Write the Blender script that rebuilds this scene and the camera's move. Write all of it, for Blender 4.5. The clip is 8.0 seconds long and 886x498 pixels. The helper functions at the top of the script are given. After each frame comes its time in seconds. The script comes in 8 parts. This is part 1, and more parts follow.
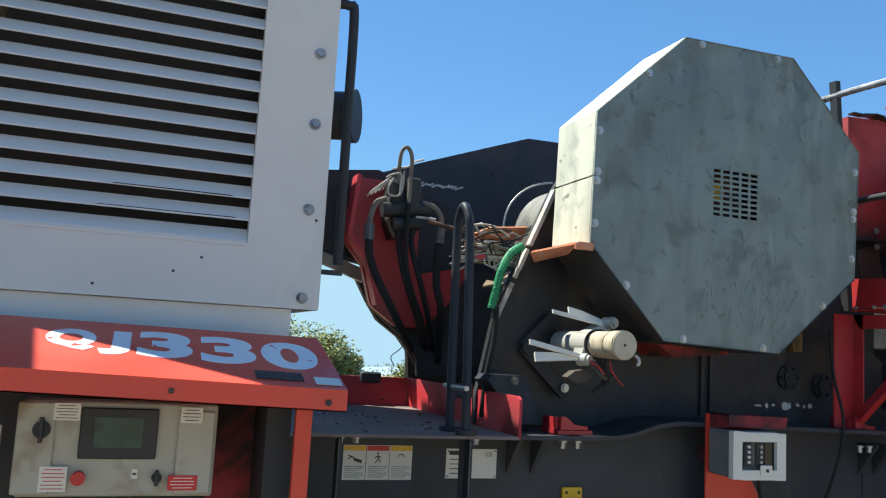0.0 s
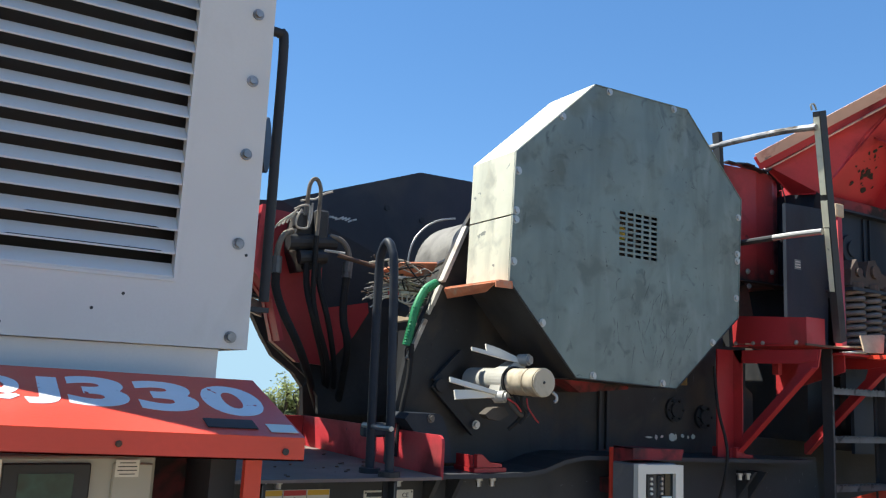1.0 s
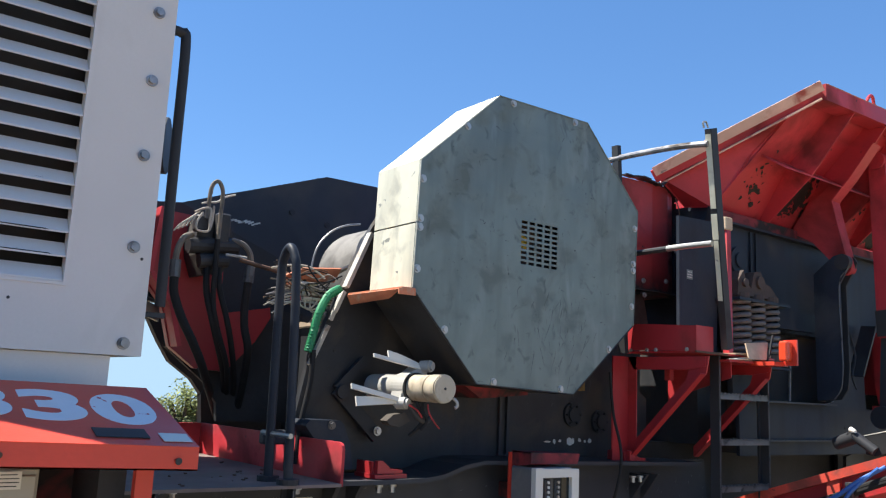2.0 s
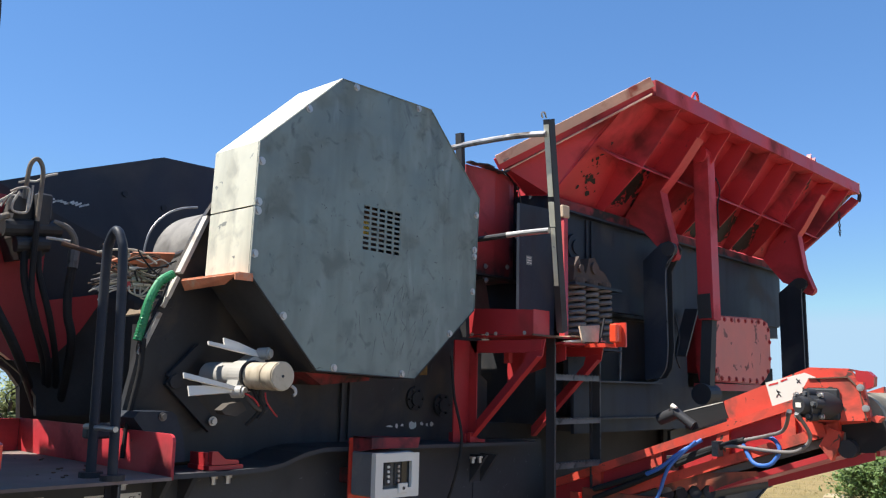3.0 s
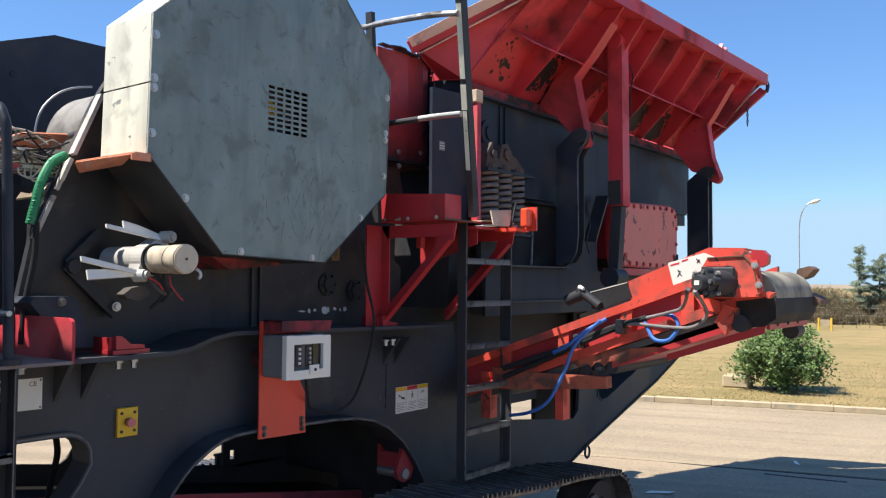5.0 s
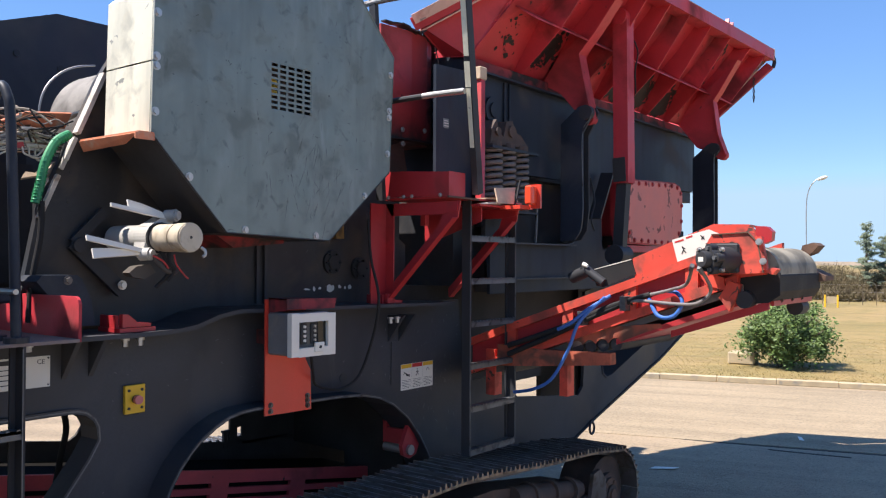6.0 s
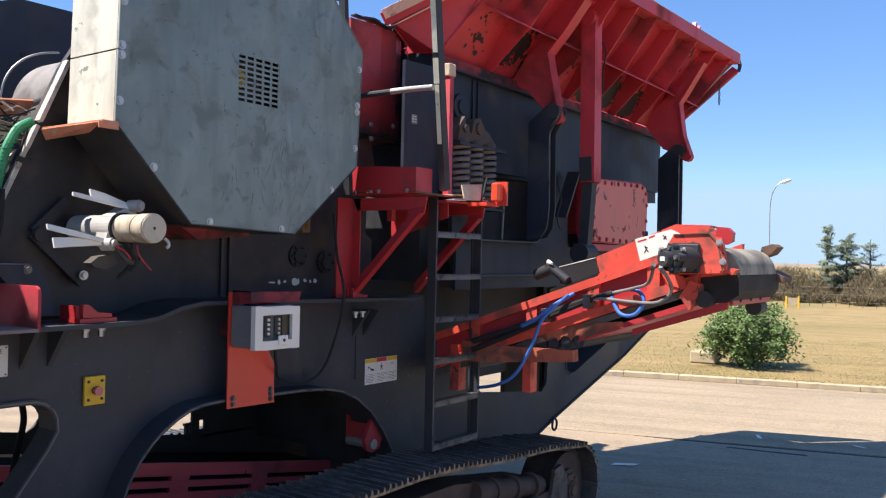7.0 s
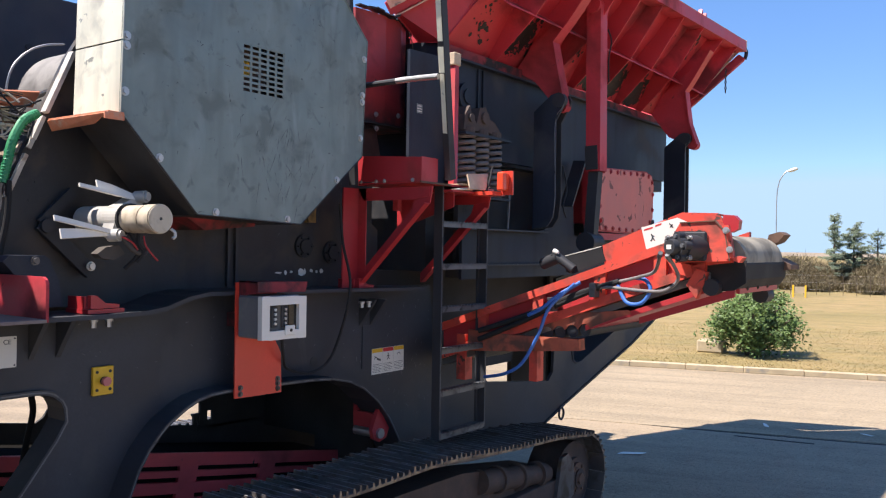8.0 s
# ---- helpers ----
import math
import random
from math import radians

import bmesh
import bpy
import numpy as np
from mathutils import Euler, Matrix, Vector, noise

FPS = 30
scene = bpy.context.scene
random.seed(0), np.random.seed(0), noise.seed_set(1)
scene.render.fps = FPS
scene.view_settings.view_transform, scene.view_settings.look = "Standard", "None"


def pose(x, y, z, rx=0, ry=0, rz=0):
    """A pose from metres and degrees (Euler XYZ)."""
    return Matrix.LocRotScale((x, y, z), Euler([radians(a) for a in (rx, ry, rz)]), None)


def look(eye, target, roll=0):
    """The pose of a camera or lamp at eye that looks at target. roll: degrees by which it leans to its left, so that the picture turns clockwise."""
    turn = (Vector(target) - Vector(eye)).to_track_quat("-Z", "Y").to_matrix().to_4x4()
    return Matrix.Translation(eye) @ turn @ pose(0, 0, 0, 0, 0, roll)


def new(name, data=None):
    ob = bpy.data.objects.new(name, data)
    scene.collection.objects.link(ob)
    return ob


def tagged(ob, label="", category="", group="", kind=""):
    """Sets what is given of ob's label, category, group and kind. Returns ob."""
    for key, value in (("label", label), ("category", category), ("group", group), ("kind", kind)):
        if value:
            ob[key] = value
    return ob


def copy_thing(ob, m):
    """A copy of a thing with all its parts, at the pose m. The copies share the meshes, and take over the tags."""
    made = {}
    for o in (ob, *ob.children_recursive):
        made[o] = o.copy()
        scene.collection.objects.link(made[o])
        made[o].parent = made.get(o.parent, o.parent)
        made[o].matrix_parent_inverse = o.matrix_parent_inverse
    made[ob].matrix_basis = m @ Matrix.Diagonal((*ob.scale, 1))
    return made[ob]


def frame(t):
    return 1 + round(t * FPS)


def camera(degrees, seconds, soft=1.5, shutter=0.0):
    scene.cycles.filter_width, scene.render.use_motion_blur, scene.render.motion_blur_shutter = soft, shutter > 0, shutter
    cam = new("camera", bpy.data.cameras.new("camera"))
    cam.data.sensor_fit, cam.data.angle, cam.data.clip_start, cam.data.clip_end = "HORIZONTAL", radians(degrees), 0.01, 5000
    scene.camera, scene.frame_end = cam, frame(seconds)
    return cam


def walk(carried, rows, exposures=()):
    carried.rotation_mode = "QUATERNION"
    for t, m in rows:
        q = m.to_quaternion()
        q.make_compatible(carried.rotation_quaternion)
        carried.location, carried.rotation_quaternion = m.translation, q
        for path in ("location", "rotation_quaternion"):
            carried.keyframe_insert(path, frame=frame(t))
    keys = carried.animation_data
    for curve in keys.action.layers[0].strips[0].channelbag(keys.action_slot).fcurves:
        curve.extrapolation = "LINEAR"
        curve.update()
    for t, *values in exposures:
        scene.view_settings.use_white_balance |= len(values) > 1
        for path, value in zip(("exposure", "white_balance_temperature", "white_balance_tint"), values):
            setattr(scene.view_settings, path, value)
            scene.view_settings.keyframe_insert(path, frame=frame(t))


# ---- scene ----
cam = camera(55.95, 8.0, soft=1.2)

# seconds, eye x y z, heading (to the left of +y), tilt, lean
ROWS = [
    (0, 0.182, -0.105, 2.234, -19.88, 6.77, 3.23),
    (0.5, -0.031, 0.058, 2.250, -27.19, 8.80, 2.75),
    (1, -0.146, 0.096, 2.262, -30.73, 9.23, 2.75),
    (1.2, -0.149, 0.088, 2.267, -31.80, 9.29, 3.03),
    (2.3, -0.123, 0.067, 2.273, -40.06, 9.85, 2.02),
    (2.5, -0.104, 0.067, 2.277, -42.40, 9.72, 1.66),
    (3, -0.076, 0.040, 2.275, -47.25, 9.19, 1.27),
    (3.5, -0.053, 0.028, 2.267, -50.24, 8.19, 1.40),
    (4, -0.018, 0.021, 2.247, -51.81, 6.35, 1.20),
    (4.5, -0.003, 0.011, 2.221, -52.50, 4.01, 0.71),
    (4.7, -0.002, 0.014, 2.213, -52.66, 3.17, 0.62),
    (5.8, 0.003, 0.003, 2.200, -52.29, 0.82, 0.19),
    (6, 0.000, -0.000, 2.200, -52.29, 0.69, 0.25),
    (6.5, -0.008, -0.010, 2.201, -52.94, 0.49, 0.66),
    (7, -0.007, -0.028, 2.198, -54.44, 0.44, 1.19),
    (7.5, -0.003, -0.028, 2.193, -55.05, 0.24, 1.05),
    (8, -0.007, -0.027, 2.189, -54.05, -0.19, 0.88),
]


def aim(x, y, z, yaw, pitch, lean):
    yaw, pitch = radians(yaw), radians(pitch)
    way = Vector((-math.sin(yaw) * math.cos(pitch), math.cos(yaw) * math.cos(pitch), math.sin(pitch)))
    return look((x, y, z), Vector((x, y, z)) + way, lean)


walk(cam, [(t, aim(*row)) for t, *row in ROWS], exposures=[(0, 0.97, 6500, 0), (1.0, 0.95, 6500, 4), (2.5, 1.02, 6500, 10), (3.2, 0.83, 6500, 10), (4.0, 0.71, 6500, 10), (4.5, 0.85, 6500, 10), (6.0, 1.03, 6500, 16), (8, 1.06, 6500, 17)])

# world and sun: light travels towards +x, -y and down
SUN = Vector((0.45, -0.375, -1.0)).normalized()
sky_up = math.asin(-SUN.z)
world = bpy.data.worlds.new("world")
scene.world = world
world.use_nodes = True
wn = world.node_tree.nodes
sky = wn.new("ShaderNodeTexSky")
sky.sky_type, sky.sun_disc = "NISHITA", False
sky.sun_elevation = sky_up
sky.sun_rotation = math.atan2(-SUN.x, -SUN.y)
sky.altitude, sky.air_density, sky.dust_density, sky.ozone_density = 2200, 1.0, 0.0, 3.0
wn["Background"].inputs["Strength"].default_value = 0.17
tone = wn.new("ShaderNodeHueSaturation")
tone.inputs["Saturation"].default_value = 1.42
soften = wn.new("ShaderNodeGamma")
soften.inputs["Gamma"].default_value = 0.62
world.node_tree.links.new(sky.outputs["Color"], soften.inputs["Color"])
world.node_tree.links.new(soften.outputs["Color"], tone.inputs["Color"])
tint = wn.new("ShaderNodeMix")
tint.data_type, tint.blend_type = "RGBA", "MULTIPLY"
tint.inputs["Factor"].default_value = 1.0
tint.inputs["B"].default_value = (0.855, 0.94, 1.095, 1.0)
world.node_tree.links.new(tone.outputs["Color"], tint.inputs["A"])
haze = wn.new("ShaderNodeMix")
haze.data_type, haze.blend_type = "RGBA", "DARKEN"
haze.inputs["Factor"].default_value = 1.0
haze.inputs["B"].default_value = (1.55, 2.28, 2.95, 1.0)
world.node_tree.links.new(tint.outputs["Result"], haze.inputs["A"])
world.node_tree.links.new(haze.outputs["Result"], wn["Background"].inputs["Color"])
sun_data = bpy.data.lights.new("sun", "SUN")
sun_data.energy, sun_data.angle, sun_data.color = 5.0, radians(0.53), (1.0, 0.95, 0.87)
sun = new("sun", sun_data)
sun.matrix_world = look((0, 0, 30), Vector((0, 0, 30)) + SUN)


# ---- materials ----
def material(name, colour, rough=0.5, metal=0.0, spread=0.25, scale=3.0, grain=60.0, bump=0.15, dirt=None, dirt_at=0.6, dirt_scale=2.0, chips=None, chip_at=0.68, chip_scale=9.0, chip_bend=0.6, streak=False, spec=0.5, random_value=0.0):
    """Paint or metal with broad variation, fine grain, and optional dirt, chips and vertical streaks."""
    m = bpy.data.materials.new(name)
    m.use_nodes = True
    nt = m.node_tree
    n, l = nt.nodes, nt.links
    bsdf = n["Principled BSDF"]
    bsdf.inputs["Roughness"].default_value = rough
    bsdf.inputs["Metallic"].default_value = metal
    bsdf.inputs["Specular IOR Level"].default_value = spec
    geo = n.new("ShaderNodeNewGeometry")

    def noise_tex(sc, detail=4.0, stretch=None, distort=0.0):
        t = n.new("ShaderNodeTexNoise")
        t.inputs["Scale"].default_value, t.inputs["Detail"].default_value, t.inputs["Distortion"].default_value = sc, detail, distort
        if stretch:
            mp = n.new("ShaderNodeMapping")
            mp.inputs["Scale"].default_value = stretch
            l.new(geo.outputs["Position"], mp.inputs["Vector"])
            l.new(mp.outputs["Vector"], t.inputs["Vector"])
        else:
            l.new(geo.outputs["Position"], t.inputs["Vector"])
        return t

    def ramp(src, a, b, lo=0.0, hi=1.0):
        r = n.new("ShaderNodeMapRange")
        r.inputs["From Min"].default_value, r.inputs["From Max"].default_value = a, b
        r.inputs["To Min"].default_value, r.inputs["To Max"].default_value = lo, hi
        l.new(src, r.inputs["Value"])
        return r.outputs["Result"]

    def blend(fac, a, b):
        x = n.new("ShaderNodeMix")
        x.data_type = "RGBA"
        l.new(fac, x.inputs["Factor"])
        for sock, v in ((x.inputs["A"], a), (x.inputs["B"], b)):
            if isinstance(v, tuple):
                sock.default_value = (*v, 1.0)
            else:
                l.new(v, sock)
        return x.outputs["Result"]

    c = Vector(colour)
    broad, fine = noise_tex(scale, 5.0), noise_tex(grain, 3.0)
    col = blend(ramp(broad.outputs["Fac"], 0.3, 0.7), tuple(c * (1 - spread)), tuple(c * (1 + spread)))
    col = blend(ramp(fine.outputs["Fac"], 0.35, 0.65, 0.0, 0.35), col, tuple(c * (1 - 0.6 * spread)))
    if random_value:
        info, hv = n.new("ShaderNodeObjectInfo"), n.new("ShaderNodeHueSaturation")
        l.new(ramp(info.outputs["Random"], 0, 1, 1 - random_value, 1 + random_value), hv.inputs["Value"])
        l.new(col, hv.inputs["Color"])
        col = hv.outputs["Color"]
    if streak:
        st = noise_tex(6.0, 4.0, (1.6, 1.6, 0.22))
        col = blend(ramp(st.outputs["Fac"], 0.48, 0.75, 0.0, 0.55), col, tuple(c * 0.5))
    rough_src = ramp(broad.outputs["Fac"], 0.3, 0.7, max(0.05, rough - 0.1), min(1.0, rough + 0.12))
    if dirt:
        d = noise_tex(dirt_scale, 8.0, distort=0.4)
        k = ramp(d.outputs["Fac"], dirt_at - 0.06, dirt_at + 0.1)
        col = blend(k, col, dirt)
        rough_src = blend(k, rough_src, (0.9, 0.9, 0.9))
    if chips:
        d = noise_tex(chip_scale, 9.0, distort=chip_bend)
        col = blend(ramp(d.outputs["Fac"], chip_at, chip_at + 0.025), col, chips)
    l.new(col, bsdf.inputs["Base Color"])
    l.new(rough_src, bsdf.inputs["Roughness"])
    b = n.new("ShaderNodeBump")
    b.inputs["Strength"].default_value, b.inputs["Distance"].default_value = bump, 0.004
    l.new(fine.outputs["Fac"], b.inputs["Height"])
    l.new(b.outputs["Normal"], bsdf.inputs["Normal"])
    return m


M_WHITE = material("white_paint", (0.63, 0.605, 0.58), 0.38, spread=0.06, scale=1.5, grain=90, bump=0.04, chips=(0.03, 0.03, 0.03), chip_at=0.80, chip_scale=14)
M_CRIMSON = material("dull_crimson_paint", (0.66, 0.085, 0.09), 0.6, spread=0.2, scale=3.0, grain=50, bump=0.15, dirt=(0.28, 0.05, 0.05), dirt_at=0.6, chips=(0.06, 0.03, 0.03), chip_at=0.68)
M_KNOB = material("faded_red_knob", (0.55, 0.16, 0.15), 0.5, spread=0.15, grain=60)
M_RED = material("red_paint", (0.403, 0.0286, 0.0338), 0.42, spread=0.14, scale=2.0, grain=70, bump=0.08, dirt=(0.20, 0.03, 0.025), dirt_at=0.64, chips=(0.05, 0.03, 0.025), chip_at=0.74)
M_HOPPER = material("hopper_red_paint", (0.5443, 0.03871, 0.0508), 0.5, spread=0.2, scale=2.0, grain=50, bump=0.15, dirt=(0.19, 0.022, 0.024), dirt_at=0.58, chips=(0.03, 0.022, 0.022), chip_at=0.70, chip_scale=9.0, chip_bend=0.7)
M_ORANGE = material("orange_red_paint", (0.67, 0.062, 0.036), 0.4, spread=0.12, scale=2.5, grain=70, bump=0.08, chips=(0.05, 0.03, 0.025), chip_at=0.73)
M_CONV = material("worn_orange_paint", (0.62, 0.07, 0.042), 0.5, spread=0.2, scale=3.5, grain=50, bump=0.12, dirt=(0.24, 0.055, 0.038), dirt_at=0.56, dirt_scale=6.0, chips=(0.07, 0.04, 0.03), chip_at=0.645, chip_scale=15)
M_PINK = material("faded_pink_red_paint", (0.62, 0.18, 0.14), 0.6, spread=0.12, scale=4.0, grain=60, bump=0.1, chips=(0.18, 0.05, 0.04), chip_at=0.64, chip_scale=7)
M_DARK = material("dark_grey_paint", (0.04736, 0.04992, 0.05632), 0.5, spread=0.32, scale=1.6, grain=80, bump=0.06, dirt=(0.088, 0.083, 0.078), dirt_at=0.60, dirt_scale=1.7, chips=(0.15, 0.15, 0.145), chip_at=0.765, chip_scale=30, spec=0.3)
M_BLACK = material("black_paint", (0.0372, 0.0384, 0.042), 0.55, spec=0.25, spread=0.2, grain=80, bump=0.08, dirt=(0.04, 0.037, 0.035), dirt_at=0.68)
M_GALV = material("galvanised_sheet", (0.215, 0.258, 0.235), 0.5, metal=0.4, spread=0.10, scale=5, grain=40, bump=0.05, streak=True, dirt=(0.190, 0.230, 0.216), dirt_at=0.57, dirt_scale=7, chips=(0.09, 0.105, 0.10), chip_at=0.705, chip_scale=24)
# Pale copy of the galvanised sheet, with sunlight put into its colour.
M_GALVLIT = material("sunlit_weathered_zinc", (0.76, 0.745, 0.60), 0.5, metal=0.2, spread=0.14, scale=3.0, grain=25, bump=0.08, streak=True, dirt=(0.46, 0.46, 0.39), dirt_at=0.60, dirt_scale=7.0, chips=(0.27, 0.28, 0.25), chip_at=0.67, chip_scale=12)
M_STEEL = material("bare_steel", (0.45, 0.44, 0.42), 0.4, metal=0.8, spread=0.2, grain=80)
M_BOLT = material("zinc_bolt", (0.50, 0.49, 0.47), 0.4, metal=0.7, spread=0.15, grain=90)
M_RUBBER = material("black_rubber", (0.023, 0.023, 0.024), 0.7, spread=0.25, grain=120, bump=0.2, dirt=(0.045, 0.042, 0.04), dirt_at=0.64, dirt_scale=6, spec=0.2)
M_BELT = material("dusty_belt_rubber", (0.11, 0.105, 0.095), 0.75, spread=0.3, grain=90, bump=0.15, dirt=(0.24, 0.225, 0.19), dirt_at=0.62, dirt_scale=7)
M_DUSTBELT = material("dust_covered_belt", (0.17, 0.155, 0.125), 0.92, spread=0.3, grain=90, bump=0.15, dirt=(0.34, 0.305, 0.235), dirt_at=0.47, dirt_scale=5, spec=0.15)
M_TRACK = material("worn_track_steel", (0.136, 0.1248, 0.1216), 0.42, metal=0.6, spread=0.35, scale=5, grain=60, bump=0.3, dirt=(0.11, 0.085, 0.06), dirt_at=0.58, dirt_scale=8)
M_RUST = material("rusty_steel", (0.13, 0.075, 0.05), 0.8, metal=0.2, spread=0.4, scale=8, grain=70, bump=0.4)
M_CREAM = material("pale_filter_paint", (0.388, 0.376, 0.344), 0.45, spread=0.1, scale=5, grain=60, bump=0.06, dirt=(0.36, 0.35, 0.31), dirt_at=0.62, dirt_scale=9)
M_PANEL = material("beige_panel_paint", (0.42, 0.40, 0.33), 0.45, spread=0.10, scale=3, grain=90, bump=0.03, dirt=(0.25, 0.19, 0.12), dirt_at=0.62, dirt_scale=6)
M_BOXSIDE = material("grey_box_side", (0.17, 0.17, 0.17), 0.55, spread=0.15, scale=5, grain=60, bump=0.05, dirt=(0.24, 0.23, 0.21), dirt_at=0.62, dirt_scale=7)
M_DECK = material("dusty_deck_plate", (0.21, 0.165, 0.15), 0.75, spread=0.35, scale=3, grain=50, bump=0.3, dirt=(0.20, 0.165, 0.14), dirt_at=0.58, dirt_scale=4, spec=0.12)
M_GREEN = material("green_spiral_guard", (0.02, 0.22, 0.09), 0.45, spread=0.2, grain=80)
M_BLUE = material("blue_hose", (0.035, 0.13, 0.42), 0.4, spread=0.15, grain=80)
M_HOSE = material("dusty_hose_sleeve", (0.50, 0.44, 0.36), 0.8, spread=0.3, scale=12, grain=120, bump=0.4)
M_YELLOW = material("yellow_plate", (0.72, 0.42, 0.02), 0.45, spread=0.08, grain=80)
M_LABEL = material("label_white", (0.72, 0.69, 0.61), 0.45, spread=0.06, grain=90, bump=0.02)
M_INK = material("label_ink", (0.03, 0.03, 0.03), 0.6, spread=0.1, grain=90)
M_INKR = material("label_red", (0.55, 0.03, 0.03), 0.5, spread=0.1, grain=90)
M_LETTER = material("pale_blue_lettering", (0.78, 0.77, 0.78), 0.45, spread=0.06, scale=8, grain=90, chips=(0.52, 0.045, 0.035), chip_at=0.68, chip_scale=22)
M_TIMBER = material("pale_plywood", (0.50, 0.38, 0.26), 0.8, spread=0.25, scale=14, grain=90, bump=0.3)
M_SCREEN = material("screen_glass", (0.01, 0.012, 0.012), 0.08, spread=0.2, grain=50, bump=0.0)
M_CONCRETE = material("pale_concrete", (0.42, 0.335, 0.21), 0.9, spread=0.18, scale=4, grain=40, bump=0.5, dirt=(0.25, 0.23, 0.19), dirt_at=0.62, dirt_scale=5)
M_SCUFF = material("scuff_mark", (0.07, 0.08, 0.078), 0.6, spread=0.2, grain=60)
M_SHOEDUST = material("dusty_track_edge", (0.26, 0.19, 0.12), 0.9, spread=0.35, scale=9, grain=50, bump=0.3, dirt=(0.10, 0.075, 0.055), dirt_at=0.52, dirt_scale=14)
M_TIP = material("worn_bright_edge", (0.34, 0.33, 0.33), 0.4, metal=0.7, spread=0.4, scale=12, grain=60, bump=0.2, dirt=(0.09, 0.075, 0.06), dirt_at=0.55, dirt_scale=9)
M_DUSTHOSE = material("grey_dusty_hose", (0.17, 0.155, 0.15), 0.7, spread=0.3, scale=12, grain=90, bump=0.3)
M_TAN = material("tan_filter_bowl", (0.50, 0.43, 0.32), 0.4, spread=0.12, scale=8, grain=50, bump=0.05, dirt=(0.30, 0.25, 0.18), dirt_at=0.6, dirt_scale=10)
M_SCORCH = material("scorched_red_paint", (0.46, 0.045, 0.045), 0.45, spread=0.2, scale=3, grain=60, bump=0.15, dirt=(0.22, 0.03, 0.03), dirt_at=0.62, dirt_scale=3.2, chips=(0.03, 0.02, 0.02), chip_at=0.70)
M_TREAD = material("worn_tread_steel", (0.13, 0.135, 0.14), 0.45, metal=0.4, spread=0.3, scale=9, grain=70, bump=0.2, dirt=(0.05, 0.05, 0.05), dirt_at=0.6, dirt_scale=12)
# Paler red with the sun on the rim edges put into it.
M_SUNLITRED = material("sunlit_red_paint", (0.74, 0.46, 0.34), 0.6, spread=0.15, scale=5, grain=50, bump=0.15, dirt=(0.40, 0.10, 0.07), dirt_at=0.6, dirt_scale=6, chips=(0.30, 0.22, 0.18), chip_at=0.66)
M_WORN = material("bare_worn_steel", (0.018, 0.0144, 0.0144), 0.6, spread=0.3, scale=9, grain=60, bump=0.2)
M_COIL = material("grey_spring_steel", (0.145, 0.125, 0.115), 0.6, metal=0.2, spread=0.35, scale=20, grain=60, bump=0.3)
M_DKRUST = material("dark_rusty_casting", (0.075, 0.05, 0.04), 0.8, spread=0.45, scale=9, grain=50, bump=0.4)
M_VOID = material("dark_interior_steel", (0.065, 0.06, 0.057), 0.7, spread=0.3, grain=50, bump=0.1, spec=0.15)
M_MATTRUBBER = material("matt_black_rubber", (0.014, 0.013, 0.012), 0.95, spread=0.3, grain=60, bump=0.1, spec=0.04)
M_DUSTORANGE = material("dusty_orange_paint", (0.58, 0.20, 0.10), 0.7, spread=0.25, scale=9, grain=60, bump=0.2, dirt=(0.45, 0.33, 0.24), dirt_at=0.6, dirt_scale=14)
M_PALE = material("pale_dusty_sheet", (0.50, 0.465, 0.41), 0.75, spread=0.35, scale=9, grain=60, bump=0.2, dirt=(0.30, 0.24, 0.19), dirt_at=0.58, dirt_scale=12)
# Dark red for grime on the hopper flange and for painted shade elsewhere.
M_GRIMESHADE = material("grimy_shaded_red_paint", (0.25, 0.022, 0.028), 0.7, spread=0.3, scale=4, grain=50, bump=0.2, dirt=(0.025, 0.02, 0.02), dirt_at=0.47, dirt_scale=5)
M_NAVY = material("blue_black_paint", (0.0247, 0.0312, 0.0442), 0.5, spread=0.35, scale=1.8, grain=70, bump=0.08, streak=True, dirt=(0.066, 0.066, 0.068), dirt_at=0.59, dirt_scale=2.2, chips=(0.13, 0.13, 0.13), chip_at=0.765, chip_scale=26, spec=0.22)
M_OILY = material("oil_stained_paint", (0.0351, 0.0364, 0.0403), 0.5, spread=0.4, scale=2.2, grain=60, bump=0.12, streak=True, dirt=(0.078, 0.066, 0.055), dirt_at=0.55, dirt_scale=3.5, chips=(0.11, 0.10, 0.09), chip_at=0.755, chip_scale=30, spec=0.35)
M_TANHOSE = material("tan_dusty_hose", (0.187, 0.1595, 0.1265), 0.7, spread=0.3, scale=10, grain=90, bump=0.3, dirt=(0.12, 0.10, 0.09), dirt_at=0.58, dirt_scale=12)
M_DRUM = material("grey_cast_cover", (0.21, 0.198, 0.178), 0.65, spread=0.3, scale=4, grain=50, bump=0.2, streak=True, dirt=(0.12, 0.11, 0.10), dirt_at=0.58, dirt_scale=5)
M_OCHRE = material("dirty_ochre_plate", (0.26, 0.15, 0.035), 0.7, spread=0.35, scale=9, grain=60, bump=0.2, dirt=(0.05, 0.035, 0.02), dirt_at=0.52, dirt_scale=9)
M_RUSTRED = material("rusty_orange_guard", (0.396, 0.0935, 0.0495), 0.7, spread=0.3, scale=5, grain=60, bump=0.25, dirt=(0.13, 0.06, 0.04), dirt_at=0.52, dirt_scale=7)
M_LENS = material("orange_lens", (0.72, 0.075, 0.03), 0.2, spread=0.1, grain=60)


